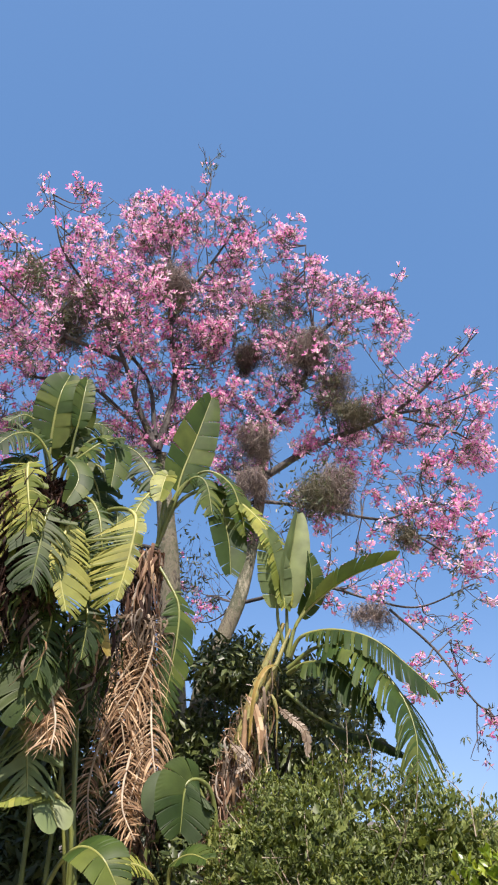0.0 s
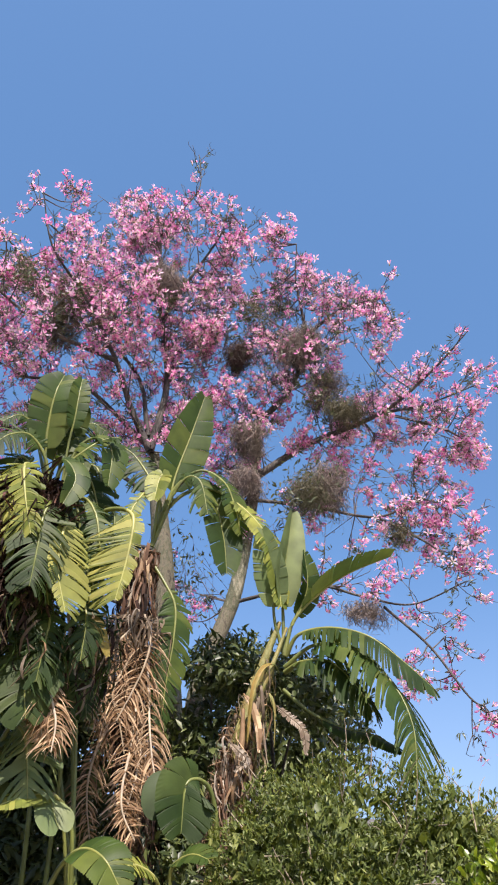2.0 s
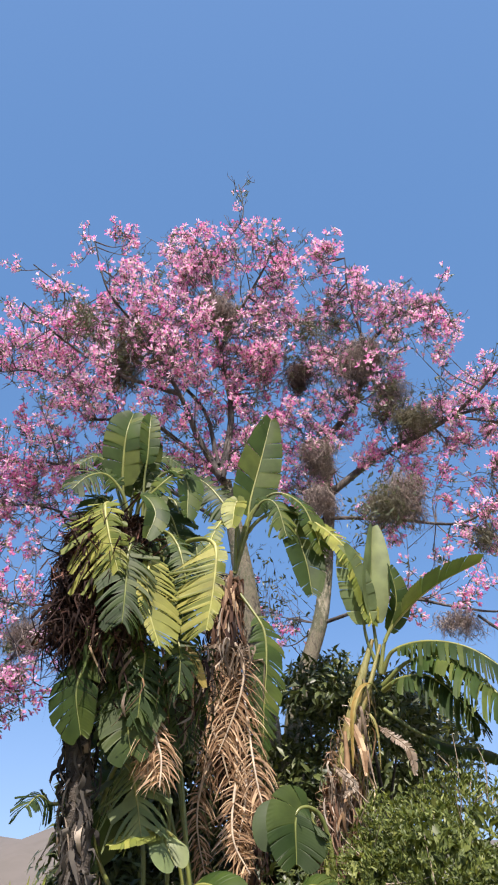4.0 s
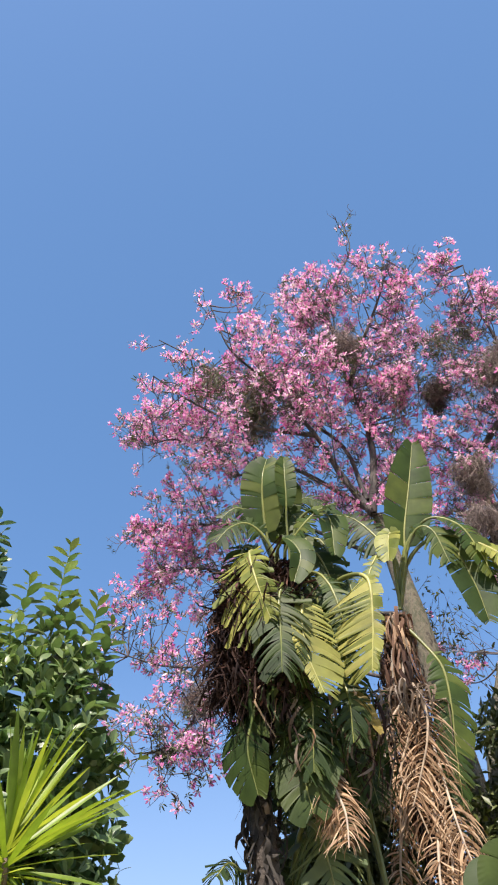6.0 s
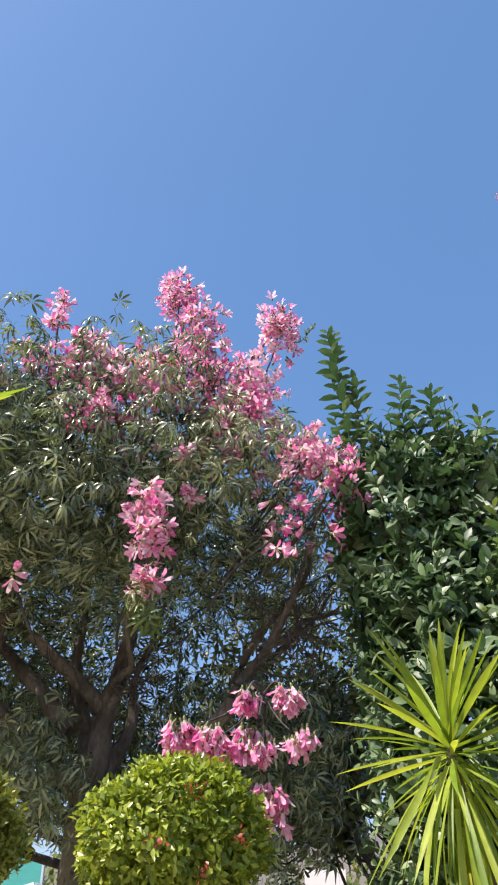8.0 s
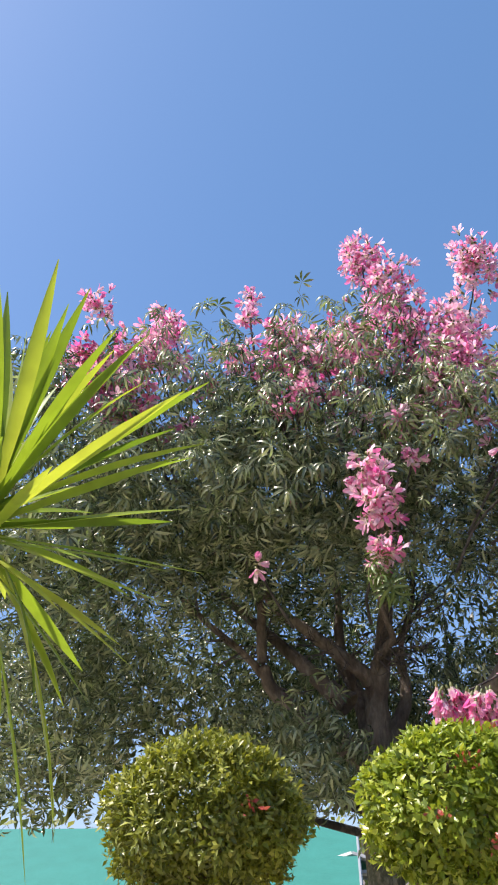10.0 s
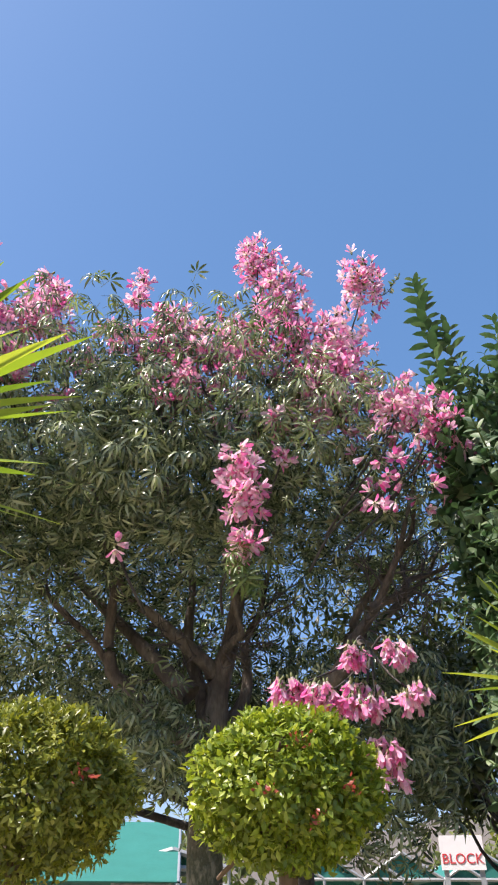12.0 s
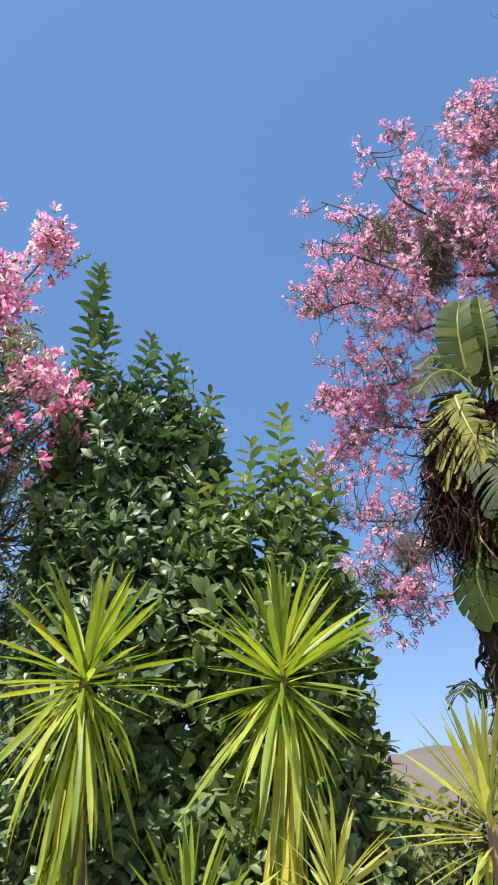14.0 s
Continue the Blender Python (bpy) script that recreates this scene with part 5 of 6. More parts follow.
strelitzia_leaf(st_e, [(0.15, 6.30, 1.88), (-0.02, 6.30, 2.90), (-0.11, 6.20, 3.52), (-0.05, 6.10, 3.74), (0.04, 6.00, 3.23)], 0.38, 0.20, 0.10, M_STREL_SHADED, up=(0.2, -0.9, 0.3), start=0.62, droop=0.30)
strelitzia_leaf(st_e, [(-0.27, 6.30, 1.88), (-0.33, 6.30, 2.72), (-0.50, 6.20, 3.32), (-0.67, 6.10, 3.57), (-0.66, 6.00, 3.21)], 0.40, 0.30, 0.10, M_STREL, up=(-0.2, -0.9, 0.3), start=0.62, droop=0.30)
strelitzia_leaf(st_e, [(-0.10, 6.30, 1.88), (-0.11, 6.30, 2.40), (-0.12, 6.20, 2.96), (-0.23, 6.10, 3.25), (-0.25, 6.00, 3.05)], 0.40, 0.30, 0.10, M_STREL_SHADED, up=(0, -0.9, 0.3), start=0.62, droop=0.30)
strelitzia_leaf(st_e, [(-0.47, 6.10, 2.57), (-0.67, 6.00, 2.94), (-0.98, 5.90, 2.83), (-1.09, 5.80, 2.87), (-1.16, 5.70, 2.77)], 0.40, 0.30, 0.10, M_STREL_SHADED, up=(-0.3, -0.7, 0.6), start=0.50, droop=0.40)


# ---- leafy shrubs ----
def crown_stems(parent, root, lobes, count, radius, mat, name="stem"):
    """Bare stems from the root into the lobes."""
    for k in range(count):
        c, r = lobes[k % len(lobes)]
        d = randoms(1)[0] * np.array(r) * 0.6
        tip = np.array(c) + d
        mid = (np.array(root) * 0.45 + tip * 0.55) + rng.normal(size=3) * 0.15
        h = Heap()
        h.add(*tube(smooth_path([np.array(root) + rng.normal(size=3) * [0.08, 0.08, 0], mid, tip], 12), np.linspace(radius, radius * 0.2, 12), 6, 0.03))
        part(name, h.mesh(name, mat), parent)


def foliage(parent, lobes, n, base, mat, size=(0.7, 1.15), inner=0.6, outward=0.7, upward=0.3, name="foliage", label="", chaos=0.8, singles=0, single_name="leaf", toward=(0, 0, 2), flat=0.6, lumpy=1.0, tuft=1):
    p, o = in_lobes(lobes, n // tuft, inner, lumpy)
    low = p[:, 2] > 0.05
    p, o = np.repeat(p[low], tuft, 0), np.repeat(o[low], tuft, 0)
    if tuft > 1:
        p = p + rng.normal(size=p.shape) * 0.010
    way = unit(o * outward + [0, 0, upward] + chaos * randoms(len(p)))
    nrm = unit(o + [0, 0, flat] + 0.6 * randoms(len(p)))
    rot, sz = turns(way, nrm), rng.uniform(*size, len(p))
    near = np.zeros(len(p), bool)
    if singles:
        d = np.linalg.norm(p - np.array(toward), axis=1) + 0.5 * rng.random(len(p))
        near[np.argsort(d)[:singles]] = True
        leaf_parts(single_name, [quad_mesh(single_name, *base, mat)], p[near], rot[near], sz[near], parent)
    v, f = scatter(base, p[~near], rot[~near], sz[~near])
    return part(name, quad_mesh(name, v, f, mat), parent, label, "stuff")


def leafy_shoot(foot, tip, leaves, leaf_size, stem_heap, bases, heap, young_heap):
    """An upright shoot with crossed pairs of leaves."""
    foot, tip = np.array(foot, float), np.array(tip, float)
    l = np.linalg.norm(tip - foot)
    q = smooth_path([foot, (foot + tip) / 2 + rng.normal(size=3) * 0.03 * l, tip], 14)
    stem_heap.add(*tube(q, np.linspace(0.008, 0.003, 14), 4))
    ax = unit(tip - foot)
    x = unit(np.cross(ax, rng.normal(size=3)))
    y = np.cross(ax, x)
    pl, wy, nm, sz = [], [], [], []
    for k in range(leaves):
        u = 0.08 + 0.92 * k / (leaves - 1)
        c = q[min(int(u * 13), 13)] * (1 - (u * 13) % 1) + q[min(int(u * 13) + 1, 13)] * ((u * 13) % 1)
        rise = 0.30 + 0.8 * u ** 4
        for sgn in (-1, 1):
            a = (k % 2) * math.pi / 2 + rng.normal() * 0.25
            d = (x * math.cos(a) + y * math.sin(a)) * sgn
            pl.append(c)
            wy.append(unit(d + ax * rise + rng.normal(size=3) * 0.12))
            nm.append(unit(ax - d * 0.3))
            sz.append(leaf_size * (1.05 - 0.45 * u ** 4) * rng.uniform(0.8, 1.15))
    pl, wy, nm, sz = map(np.array, (pl, wy, nm, sz))
    tipward = len(pl) - 6
    heap.add(*scatter(bases, pl[:tipward], turns(wy[:tipward], nm[:tipward]), sz[:tipward]))
    young_heap.add(*scatter(bases, pl[tipward:], turns(wy[tipward:], nm[tipward:]), sz[tipward:]))


HEDGE_LEAF = blade(0.14, 0.060, 4, 0.22, 0.18, 0.55, 0.85)


def hedge_shrub(root, label, lobes, n, shoots, singles, extra=60, leaf=1.0, mat=M_HEDGE, young=M_HEDGE):
    ob = thing("broadleaf_shrub", (root[0], root[1], 0), label, "shrub", "broadleaf shrubs")
    crown_stems(ob, root, lobes, 9, 0.035, M_BARK_BROWN)
    foliage(ob, lobes, n, HEDGE_LEAF, mat, (0.7 * leaf, 1.15 * leaf), inner=0.66, outward=0.6, upward=0.55, label="dense glossy oval leaves", singles=singles, tuft=5)
    foliage(ob, [(c, tuple(0.74 * k for k in r)) for c, r in lobes], n // 5, blade(0.22, 0.13, 2, 0.2, 0.2), mat, (0.7, 1.2), 0.5, name="inner_foliage", label="shaded inner leaves")
    st, lf, yg = Heap(), Heap(), Heap()
    for foot, tip in shoots:
        leafy_shoot(foot, tip, max(6, int(np.linalg.norm(np.subtract(tip, foot)) / 0.052)), 1.28, st, HEDGE_LEAF, lf, yg)
    p, o = in_lobes(lobes, extra, 0.9)
    for a, b in zip(p, o):
        if a[2] > 0.4 and b[2] > -0.4:
            leafy_shoot(a - b * 0.15, a + unit(b * 0.6 + [0, 0, 0.8]) * rng.uniform(0.15, 0.38), int(rng.integers(5, 8)), 0.95 * leaf, st, HEDGE_LEAF, lf, yg)
    part("shoot_work", st.mesh("shoot_work", M_HEDGE_NEW), ob, "upright green shoots", "stuff")
    part("shoot_leaves", lf.mesh("shoot_leaves", mat), ob, "paired oval leaves", "stuff")
    part("young_leaves", yg.mesh("young_leaves", young), ob, "light green young leaves", "stuff")
    return ob


hedge_shrub((-3.35, 4.0, 0), "tall dense broadleaf shrub with a leafy spire on top",
            [((-3.40, 3.92, 4.15), (0.64, 0.62, 1.0)), ((-3.0, 4.28, 4.25), (0.40, 0.5, 0.82)), ((-3.30, 4.02, 2.6), (0.66, 0.66, 1.6)), ((-2.98, 3.9, 2.5), (0.75, 0.7, 1.55)), ((-3.0, 4.1, 1.0), (0.85, 0.75, 1.1))], 17000,
            [((-3.55, 3.55, 5.0), (-3.62, 3.50, 6.45)), ((-3.45, 3.62, 4.9), (-3.45, 3.6, 5.75)), ((-3.7, 3.7, 4.9), (-3.78, 3.6, 5.5)), ((-3.2, 3.85, 4.9), (-3.15, 3.85, 5.65)), ((-3.0, 4.0, 4.7), (-2.95, 4.0, 5.45)), ((-2.75, 4.25, 4.7), (-2.72, 4.25, 5.15))], 150, 420, 0.86)
hedge_shrub((-2.0, 4.3, 0), "broadleaf shrub with light green upright shoots",
            [((-2.15, 4.25, 2.7), (0.55, 0.6, 1.25)), ((-1.92, 4.45, 2.4), (0.40, 0.5, 1.4)), ((-2.5, 4.1, 2.3), (0.6, 0.6, 1.4)), ((-2.0, 4.35, 1.1), (0.75, 0.7, 1.15)), ((-1.66, 4.72, 1.5), (0.28, 0.35, 1.0))], 9500,
            [((-2.0, 4.22, 3.7), (-1.98, 4.20, 4.72)), ((-2.2, 4.12, 3.6), (-2.19, 4.09, 4.40)), ((-1.85, 4.35, 3.6), (-1.78, 4.40, 4.33)), ((-1.95, 4.2, 3.5), (-1.9, 4.2, 4.25)), ((-1.72, 4.45, 3.4), (-1.66, 4.45, 4.15)), ((-2.35, 3.95, 3.5), (-2.35, 3.9, 4.05)), ((-2.45, 3.8, 3.3), (-2.45, 3.75, 3.95))], 150, 330, 1.0, M_HEDGE_OLIVE, M_HEDGE_NEW)


# ---- yuccas ----
def yucca_blade(bend, length=0.70, width=0.046):
    s = np.linspace(0, 1, 8)
    ang = np.cumsum(np.concatenate([[0], np.full(7, radians(bend) / 7)]))
    step = length / 7
    y = np.concatenate([[0], np.cumsum(np.cos(ang[1:]) * step)])
    z = np.concatenate([[0], -np.cumsum(np.sin(ang[1:]) * step)])
    w = width / 2 * np.array([0.75, 0.62, 0.85, 1.0, 1.0, 0.85, 0.5, 0.06])
    v = np.stack([np.stack([-w, y, z + 0.35 * w], 1), np.stack([0 * w, y, z], 1), np.stack([w, y, z + 0.35 * w], 1)], 1).reshape(-1, 3)
    f = [(r * 3 + c, r * 3 + c + 1, r * 3 + c + 4, r * 3 + c + 3) for r in range(7) for c in range(2)]
    return v, np.array(f)


YUCCA_BLADES = [yucca_blade(b) for b in (2, 6, 13)]
SKIRT_BLADES = [yucca_blade(b, 0.90, 0.046) for b in (6, 14, 26)]
Y_GREEN = [quad_mesh("leaf", *b, M_YUCCA) for b in YUCCA_BLADES]
Y_PALE = [quad_mesh("leaf", *b, M_YUCCA_PALE) for b in YUCCA_BLADES]
Y_SKIRT = [quad_mesh("leaf", *b, M_YUCCA) for b in SKIRT_BLADES]
Y_OLD = [quad_mesh("leaf", *b, M_YUCCA_OLD) for b in SKIRT_BLADES]


def yucca(head, label, size=1.0, leaves=60, skirt=45, lean=(0, 0, 1), root=None, green=None, faded=0.5):
    """Stiff straight sword leaves round a head, the lower ones bent down, old ones hanging along the trunk."""
    head = np.array(head, float)
    root = np.array(root if root is not None else (head[0] + 0.1, head[1] + 0.15, 0.0))
    ob = thing("yucca", (root[0], root[1], 0), label, "yucca", "yuccas")
    h = Heap()
    h.add(*tube(smooth_path([root - [0, 0, 0.05], (root + head) / 2 + [0.02, 0.03, 0], head + [0, 0, 0.02 * size]], 16), np.concatenate([np.linspace(0.075, 0.05, 11), np.linspace(0.045, 0.012, 5)]), 9, 0.05))
    part("trunk", h.mesh("trunk", M_BARK_BROWN), ob)
    lean = unit(lean)
    along = (head - root) / (head[2] - root[2])

    def put(meshes, az, pol, at, length, label="", out=0.0):
        d = np.array([math.sin(pol) * math.cos(az), math.sin(pol) * math.sin(az), math.cos(pol)])
        d = unit(d + (lean - [0, 0, 1]) * 0.8 + rng.normal(size=3) * 0.05)
        upn = unit(np.array([-math.cos(pol) * math.cos(az), -math.cos(pol) * math.sin(az), math.sin(pol)]) + 0.3 * rng.normal(size=3))
        leaf_parts("leaf", [meshes[int(rng.integers(3))]], (head + (lean if at > 0 else along) * at + d * 0.025 + np.array([math.cos(az), math.sin(az), 0]) * out)[None], turns(d[None], upn[None]), np.array([length]), ob, label)

    for k in range(leaves):
        u = (k + 0.5) / leaves
        pol = radians(5 + 128 * u ** 1.05 + rng.normal() * 6)
        put(green or Y_GREEN, k * 2.39996 + rng.normal() * 0.25, pol, size * (0.10 - 0.22 * u), size * rng.uniform(0.72, 1.0) * (0.80 + 0.30 * math.sin(math.pi * min(u + 0.15, 1))))
    for k in range(skirt):
        u = (k + 0.5) / skirt
        old = u > 0.22 and rng.random() < faded * min(1.0, 0.4 + u)
        put(Y_OLD if old else Y_SKIRT, k * 2.39996 + rng.normal() * 0.3, radians(128 + 50 * min(u * 3.0, 1) + rng.normal() * 4), size * (-0.03 - 0.95 * u), size * rng.uniform(0.55, 0.95), "yellowed hanging leaf" if old else "", 0.03 + 0.05 * rng.random())
    return ob


yucca((-1.67, 3.63, 2.47), "yucca head with sword leaves and a yellowed hanging skirt", 0.92, 84, 150, faded=1.0)
yucca((-2.49, 2.96, 2.37), "yucca head with sword leaves and long drooping lower leaves", 0.84, 78, 150, faded=0.25)
yucca((-1.80, -0.11, 2.50), "tall yucca close to the path with broad bright leaves", 0.95, 90, 55)
yucca((-0.30, 1.75, 1.62), "low pale yellow-green yucca at the bed's edge", 0.34, 62, 50, green=Y_PALE)
yucca((-0.98, 2.60, 1.47), "small pale yucca low in the bed", 0.42, 50, 20, green=Y_PALE)
yucca((-1.76, 3.0, 1.25), "small yucca at the foot of the shrubs", 0.7, 44, 16)


# ---- clipped balls ----
TOP_LEAF = blade(0.040, 0.020, 2, 0.25, 0.2, 0.5)
RED_MESH = quad_mesh("young_leaf", *TOP_LEAF, M_REDLEAF)


def topiary(centre, radius, label, n, reds, size=(0.7, 1.2), squat=0.74, mat=M_TOPIARY, leaf=TOP_LEAF):
    c = np.array(centre)
    ob = thing("topiary_ball", (c[0], c[1], 0), label, "topiary", "clipped balls")
    h = Heap()
    h.add(*tube(smooth_path([(c[0], c[1], -0.05), (c[0] + 0.02, c[1], c[2] * 0.5), (c[0], c[1], c[2] - radius * 0.3)], 14), np.linspace(0.042, 0.034, 14), 9, 0.04))
    part("trunk", h.mesh("trunk", M_BARK_BROWN), ob)
    lobes = [(c, (radius, radius, radius * squat))]
    crown_stems(ob, c - [0, 0, radius * 0.3], [(c, (radius * 0.35, radius * 0.35, radius * 0.3))], 8, 0.011, M_BARK_BROWN, "branch")
    foliage(ob, lobes, n, leaf, mat, size, 0.74, 0.6, 0.3, label="small glossy yellow-green leaves", singles=200, lumpy=0.45, tuft=6)
    for d in reds:
        d = unit(np.array(d))
        p = c + d * np.array([radius, radius, radius * squat]) * 1.0 + rng.normal(size=(16, 3)) * 0.017
        leaf_parts("young_leaf", [RED_MESH], p, turns(unit(d + 0.8 * randoms(16)), randoms(16)), rng.uniform(0.5, 0.8, 16), ob, "red young leaf")
    return ob


topiary((-2.77, 1.60, 1.935), 0.37, "clipped round shrub on a stem with some red new leaves", 15000, [(0.8, -0.25, 0.35), (0.75, -0.55, -0.15), (0.9, 0.2, -0.1), (0.85, -0.15, -0.45), (0.5, 0.2, 0.9)], (0.65, 1.15), 0.74, M_TOPIARY_GREEN)
topiary((-2.81, 0.635, 1.885), 0.355, "clipped round shrub on a stem with small fine leaves", 21000, [(0.9, 0.3, 0.05)], (0.7, 1.1), 0.74, M_TOPIARY, blade(0.036, 0.014, 2, 0.25, 0.2, 0.5))

# ---- the low clipped bush and its neighbours ----
BUSH_LEAF = blade(0.046, 0.017, 2, 0.25, 0.15, 0.5)
bush = thing("rounded_bush", (2.0, 5.5, 0), "broad rounded bush with small olive-green leaves and dry twigs", "bush")
bush_lobes = [((2.05, 5.75, 1.95), (0.8, 0.8, 1.0)), ((1.5, 5.8, 1.75), (0.5, 0.6, 1.0)), ((2.7, 5.5, 1.8), (0.65, 0.7, 1.0)), ((2.1, 5.3, 1.2), (1.05, 0.8, 1.1)), ((3.3, 5.4, 1.68), (0.75, 0.7, 1.0)), ((3.95, 5.2, 1.55), (0.75, 0.7, 1.0))]
crown_stems(bush, (2.1, 5.6, 0), bush_lobes, 10, 0.03, M_BARK_BROWN)
foliage(bush, [(c, tuple(0.8 * k for k in r)) for c, r in bush_lobes], 9000, blade(0.13, 0.07, 2, 0.25, 0.15, 0.5), M_BUSH, (0.7, 1.25), 0.6, 0.3, 0.5, name="inner_foliage", label="inner leaves")
foliage(bush, bush_lobes, 88000, BUSH_LEAF, M_BUSH, (0.7, 1.25), 0.78, 0.6, 0.5, label="small olive-green leaves", singles=150, tuft=4)
tw = Heap()
p, o = in_lobes(bush_lobes, 260, 0.92)
for a, b in zip(p, o):
    if b[2] > -0.2:
        d = unit(b + [0, 0, 0.7] + 0.6 * rng.normal(size=3))
        l = rng.uniform(0.1, 0.35)
        tw.add(*tube(smooth_path([a - d * 0.1, a + d * l * 0.5 + rng.normal(size=3) * 0.02, a + d * l], 5), np.linspace(0.006, 0.002, 5), 4))
part("twig_work", tw.mesh("twig_work", M_TWIG), bush, "bare dry twigs", "stuff")

lime = thing("lime_green_shrub", (2.35, 3.6, 0), "bright lime-green shrub beside the rounded bush", "shrub")
crown_stems(lime, (2.35, 3.6, 0), [((2.35, 3.6, 1.5), (0.4, 0.4, 0.6))], 5, 0.02, M_BARK_BROWN)
foliage(lime, [((2.38, 3.62, 1.55), (0.42, 0.42, 0.62))], 4200, blade(0.062, 0.028, 3, 0.2, 0.2), M_LIME, inner=0.5, upward=0.6, label="bright lime-green leaves", singles=60, tuft=4)


# ---- dark trees behind ----
TREE_LEAF = blade(0.16, 0.05, 2, 0.25, 0.3, 0.5)


def dark_tree(root, label, lobes, n, trunk_r=0.09, mat=None, base=None, inner=0.35):
    ob = thing("evergreen_tree", (root[0], root[1], 0), label, "tree", "evergreen trees")
    c = np.mean([l[0] for l in lobes], axis=0)
    h = Heap()
    h.add(*tube(smooth_path([(root[0], root[1], -0.1), ((root[0] + c[0]) / 2, (root[1] + c[1]) / 2, c[2] * 0.5), tuple(c)], 20), np.linspace(trunk_r, trunk_r * 0.4, 20), 8, 0.03))
    part("trunk", h.mesh("trunk", M_BARK_DARK), ob)
    crown_stems(ob, ((root[0] + c[0]) / 2, (root[1] + c[1]) / 2, c[2] * 0.5), lobes, 10, trunk_r * 0.45, M_BARK_DARK, "limb")
    foliage(ob, lobes, n, base or TREE_LEAF, mat or M_DARK_LEAF, (0.6, 1.15), inner, 0.5, -0.25, name="crown", label="dark glossy leaves", chaos=0.9)
    return ob


dark_tree((2.3, 9.6, 0), "dark evergreen tree behind the strelitzias", [((2.0, 9.6, 4.9), (0.7, 0.7, 0.55)), ((2.9, 9.3, 4.2), (1.0, 0.8, 0.9)), ((2.2, 9.6, 3.2), (1.3, 0.8, 0.9)), ((1.6, 9.8, 3.6), (0.7, 0.6, 0.8)), ((1.39, 7.48, 4.26), (0.4, 0.3, 0.3)), ((1.98, 7.55, 4.14), (0.45, 0.3, 0.3)), ((2.24, 7.17, 3.82), (0.4, 0.3, 0.35))], 15500)
dark_tree((0.3, 8.6, 0), "dark understorey tree among the strelitzia stems", [((0.2, 8.7, 2.6), (0.9, 0.7, 0.9)), ((1.1, 8.0, 2.4), (0.7, 0.6, 0.9)), ((-0.7, 8.2, 2.0), (0.7, 0.7, 1.0)), ((-0.4, 6.9, 1.5), (1.2, 0.5, 1.3)), ((0.9, 6.9, 1.4), (0.7, 0.5, 1.2)), ((-1.2, 7.2, 1.1), (0.8, 0.6, 1.0)), ((-2.0, 7.4, 0.9), (0.9, 0.6, 1.0)), ((-0.72, 7.4, 2.7), (0.55, 0.5, 0.8)), ((-0.05, 7.3, 3.3), (0.6, 0.4, 0.8)), ((1.35, 7.9, 3.3), (0.5, 0.35, 0.8)), ((-0.11, 7.5, 3.95), (0.45, 0.4, 0.6)), ((-0.72, 7.45, 4.2), (0.35, 0.35, 0.55)), ((0.5, 7.9, 3.9), (0.45, 0.4, 0.55)), ((-0.55, 7.0, 3.2), (0.55, 0.3, 0.6))], 34000)


# ---- the leafy floss-silk tree ----
near_tree = thing("leafy_floss_silk_tree", (-5.93, 2.46, 0), "spreading floss-silk tree with dark leaves and pink flowers", "tree")
h = Heap()
h.add(*tube(smooth_path([(-5.95, 2.50, -0.1), (-5.93, 2.46, 1.2), (-5.93, 2.42, 2.1), (-5.90, 2.40, 2.75)], 20), np.concatenate([np.linspace(0.15, 0.135, 15), np.linspace(0.13, 0.11, 5)]), 14, 0.05))
part("trunk", h.mesh("trunk", M_BARK_GREY), near_tree, "grey-brown mottled trunk")
bough(NEAR_BOUGHS, 0.12, 0, (-5.9, 2.42, 2.6), (-5.8, 2.5, 3.3), (-5.5, 2.5, 4.1), (-4.94, 2.54, 4.7), (-4.66, 2.65, 5.33), (-4.5, 2.66, 6.2), (-4.58, 2.4, 6.8))
bough(NEAR_BOUGHS, 0.13, 0, (-5.9, 2.42, 2.6), (-5.92, 2.45, 3.1), (-5.91, 2.3, 3.35), (-5.94, 1.86, 3.73), (-5.92, 1.51, 3.97), (-5.7, 1.2, 4.6), (-5.5, 1.1, 5.4))
bough(NEAR_BOUGHS, 0.1, 0, (-5.9, 2.35, 2.6), (-6.05, 1.72, 3.05), (-5.95, 1.55, 3.3), (-5.84, 1.43, 3.82), (-5.67, 1.24, 4.19), (-5.49, 1.08, 4.6), (-5.3, 0.9, 5.4))
bough(NEAR_BOUGHS, 0.06, 0, (-6.03, 1.74, 3.03), (-6.17, 1.3, 3.53), (-6.12, 0.89, 3.88), (-5.8, 0.3, 4.2), (-5.5, -0.3, 4.5))
bough(NEAR_BOUGHS, 0.1, 0, (-5.9, 2.45, 2.6), (-5.82, 2.52, 3.17), (-5.63, 2.47, 3.39), (-5.41, 2.47, 3.61), (-5.0, 2.3, 4.2))
bough(NEAR_BOUGHS, 0.09, 0, (-5.9, 2.5, 2.6), (-5.94, 2.75, 3.15), (-5.82, 2.77, 3.48), (-5.81, 2.81, 3.9), (-5.6, 3.0, 4.8))
bough(NEAR_BOUGHS, 0.13, 0, (-5.9, 2.5, 2.5), (-5.35, 2.95, 2.75), (-4.85, 3.13, 3.02), (-4.7, 3.19, 3.33), (-4.52, 3.28, 3.59), (-4.2, 3.38, 3.92), (-3.98, 3.45, 4.4))
bough(NEAR_BOUGHS, 0.06, 0, (-4.56, 3.26, 3.5), (-4.47, 3.53, 3.72), (-4.4, 3.78, 3.8), (-4.32, 3.95, 3.95))
bough(NEAR_BOUGHS, 0.09, 0, (-5.88, 2.48, 2.45), (-5.5, 3.3, 3.05), (-5.3, 3.72, 3.8), (-4.75, 3.8, 4.3), (-4.2, 3.7, 4.8))
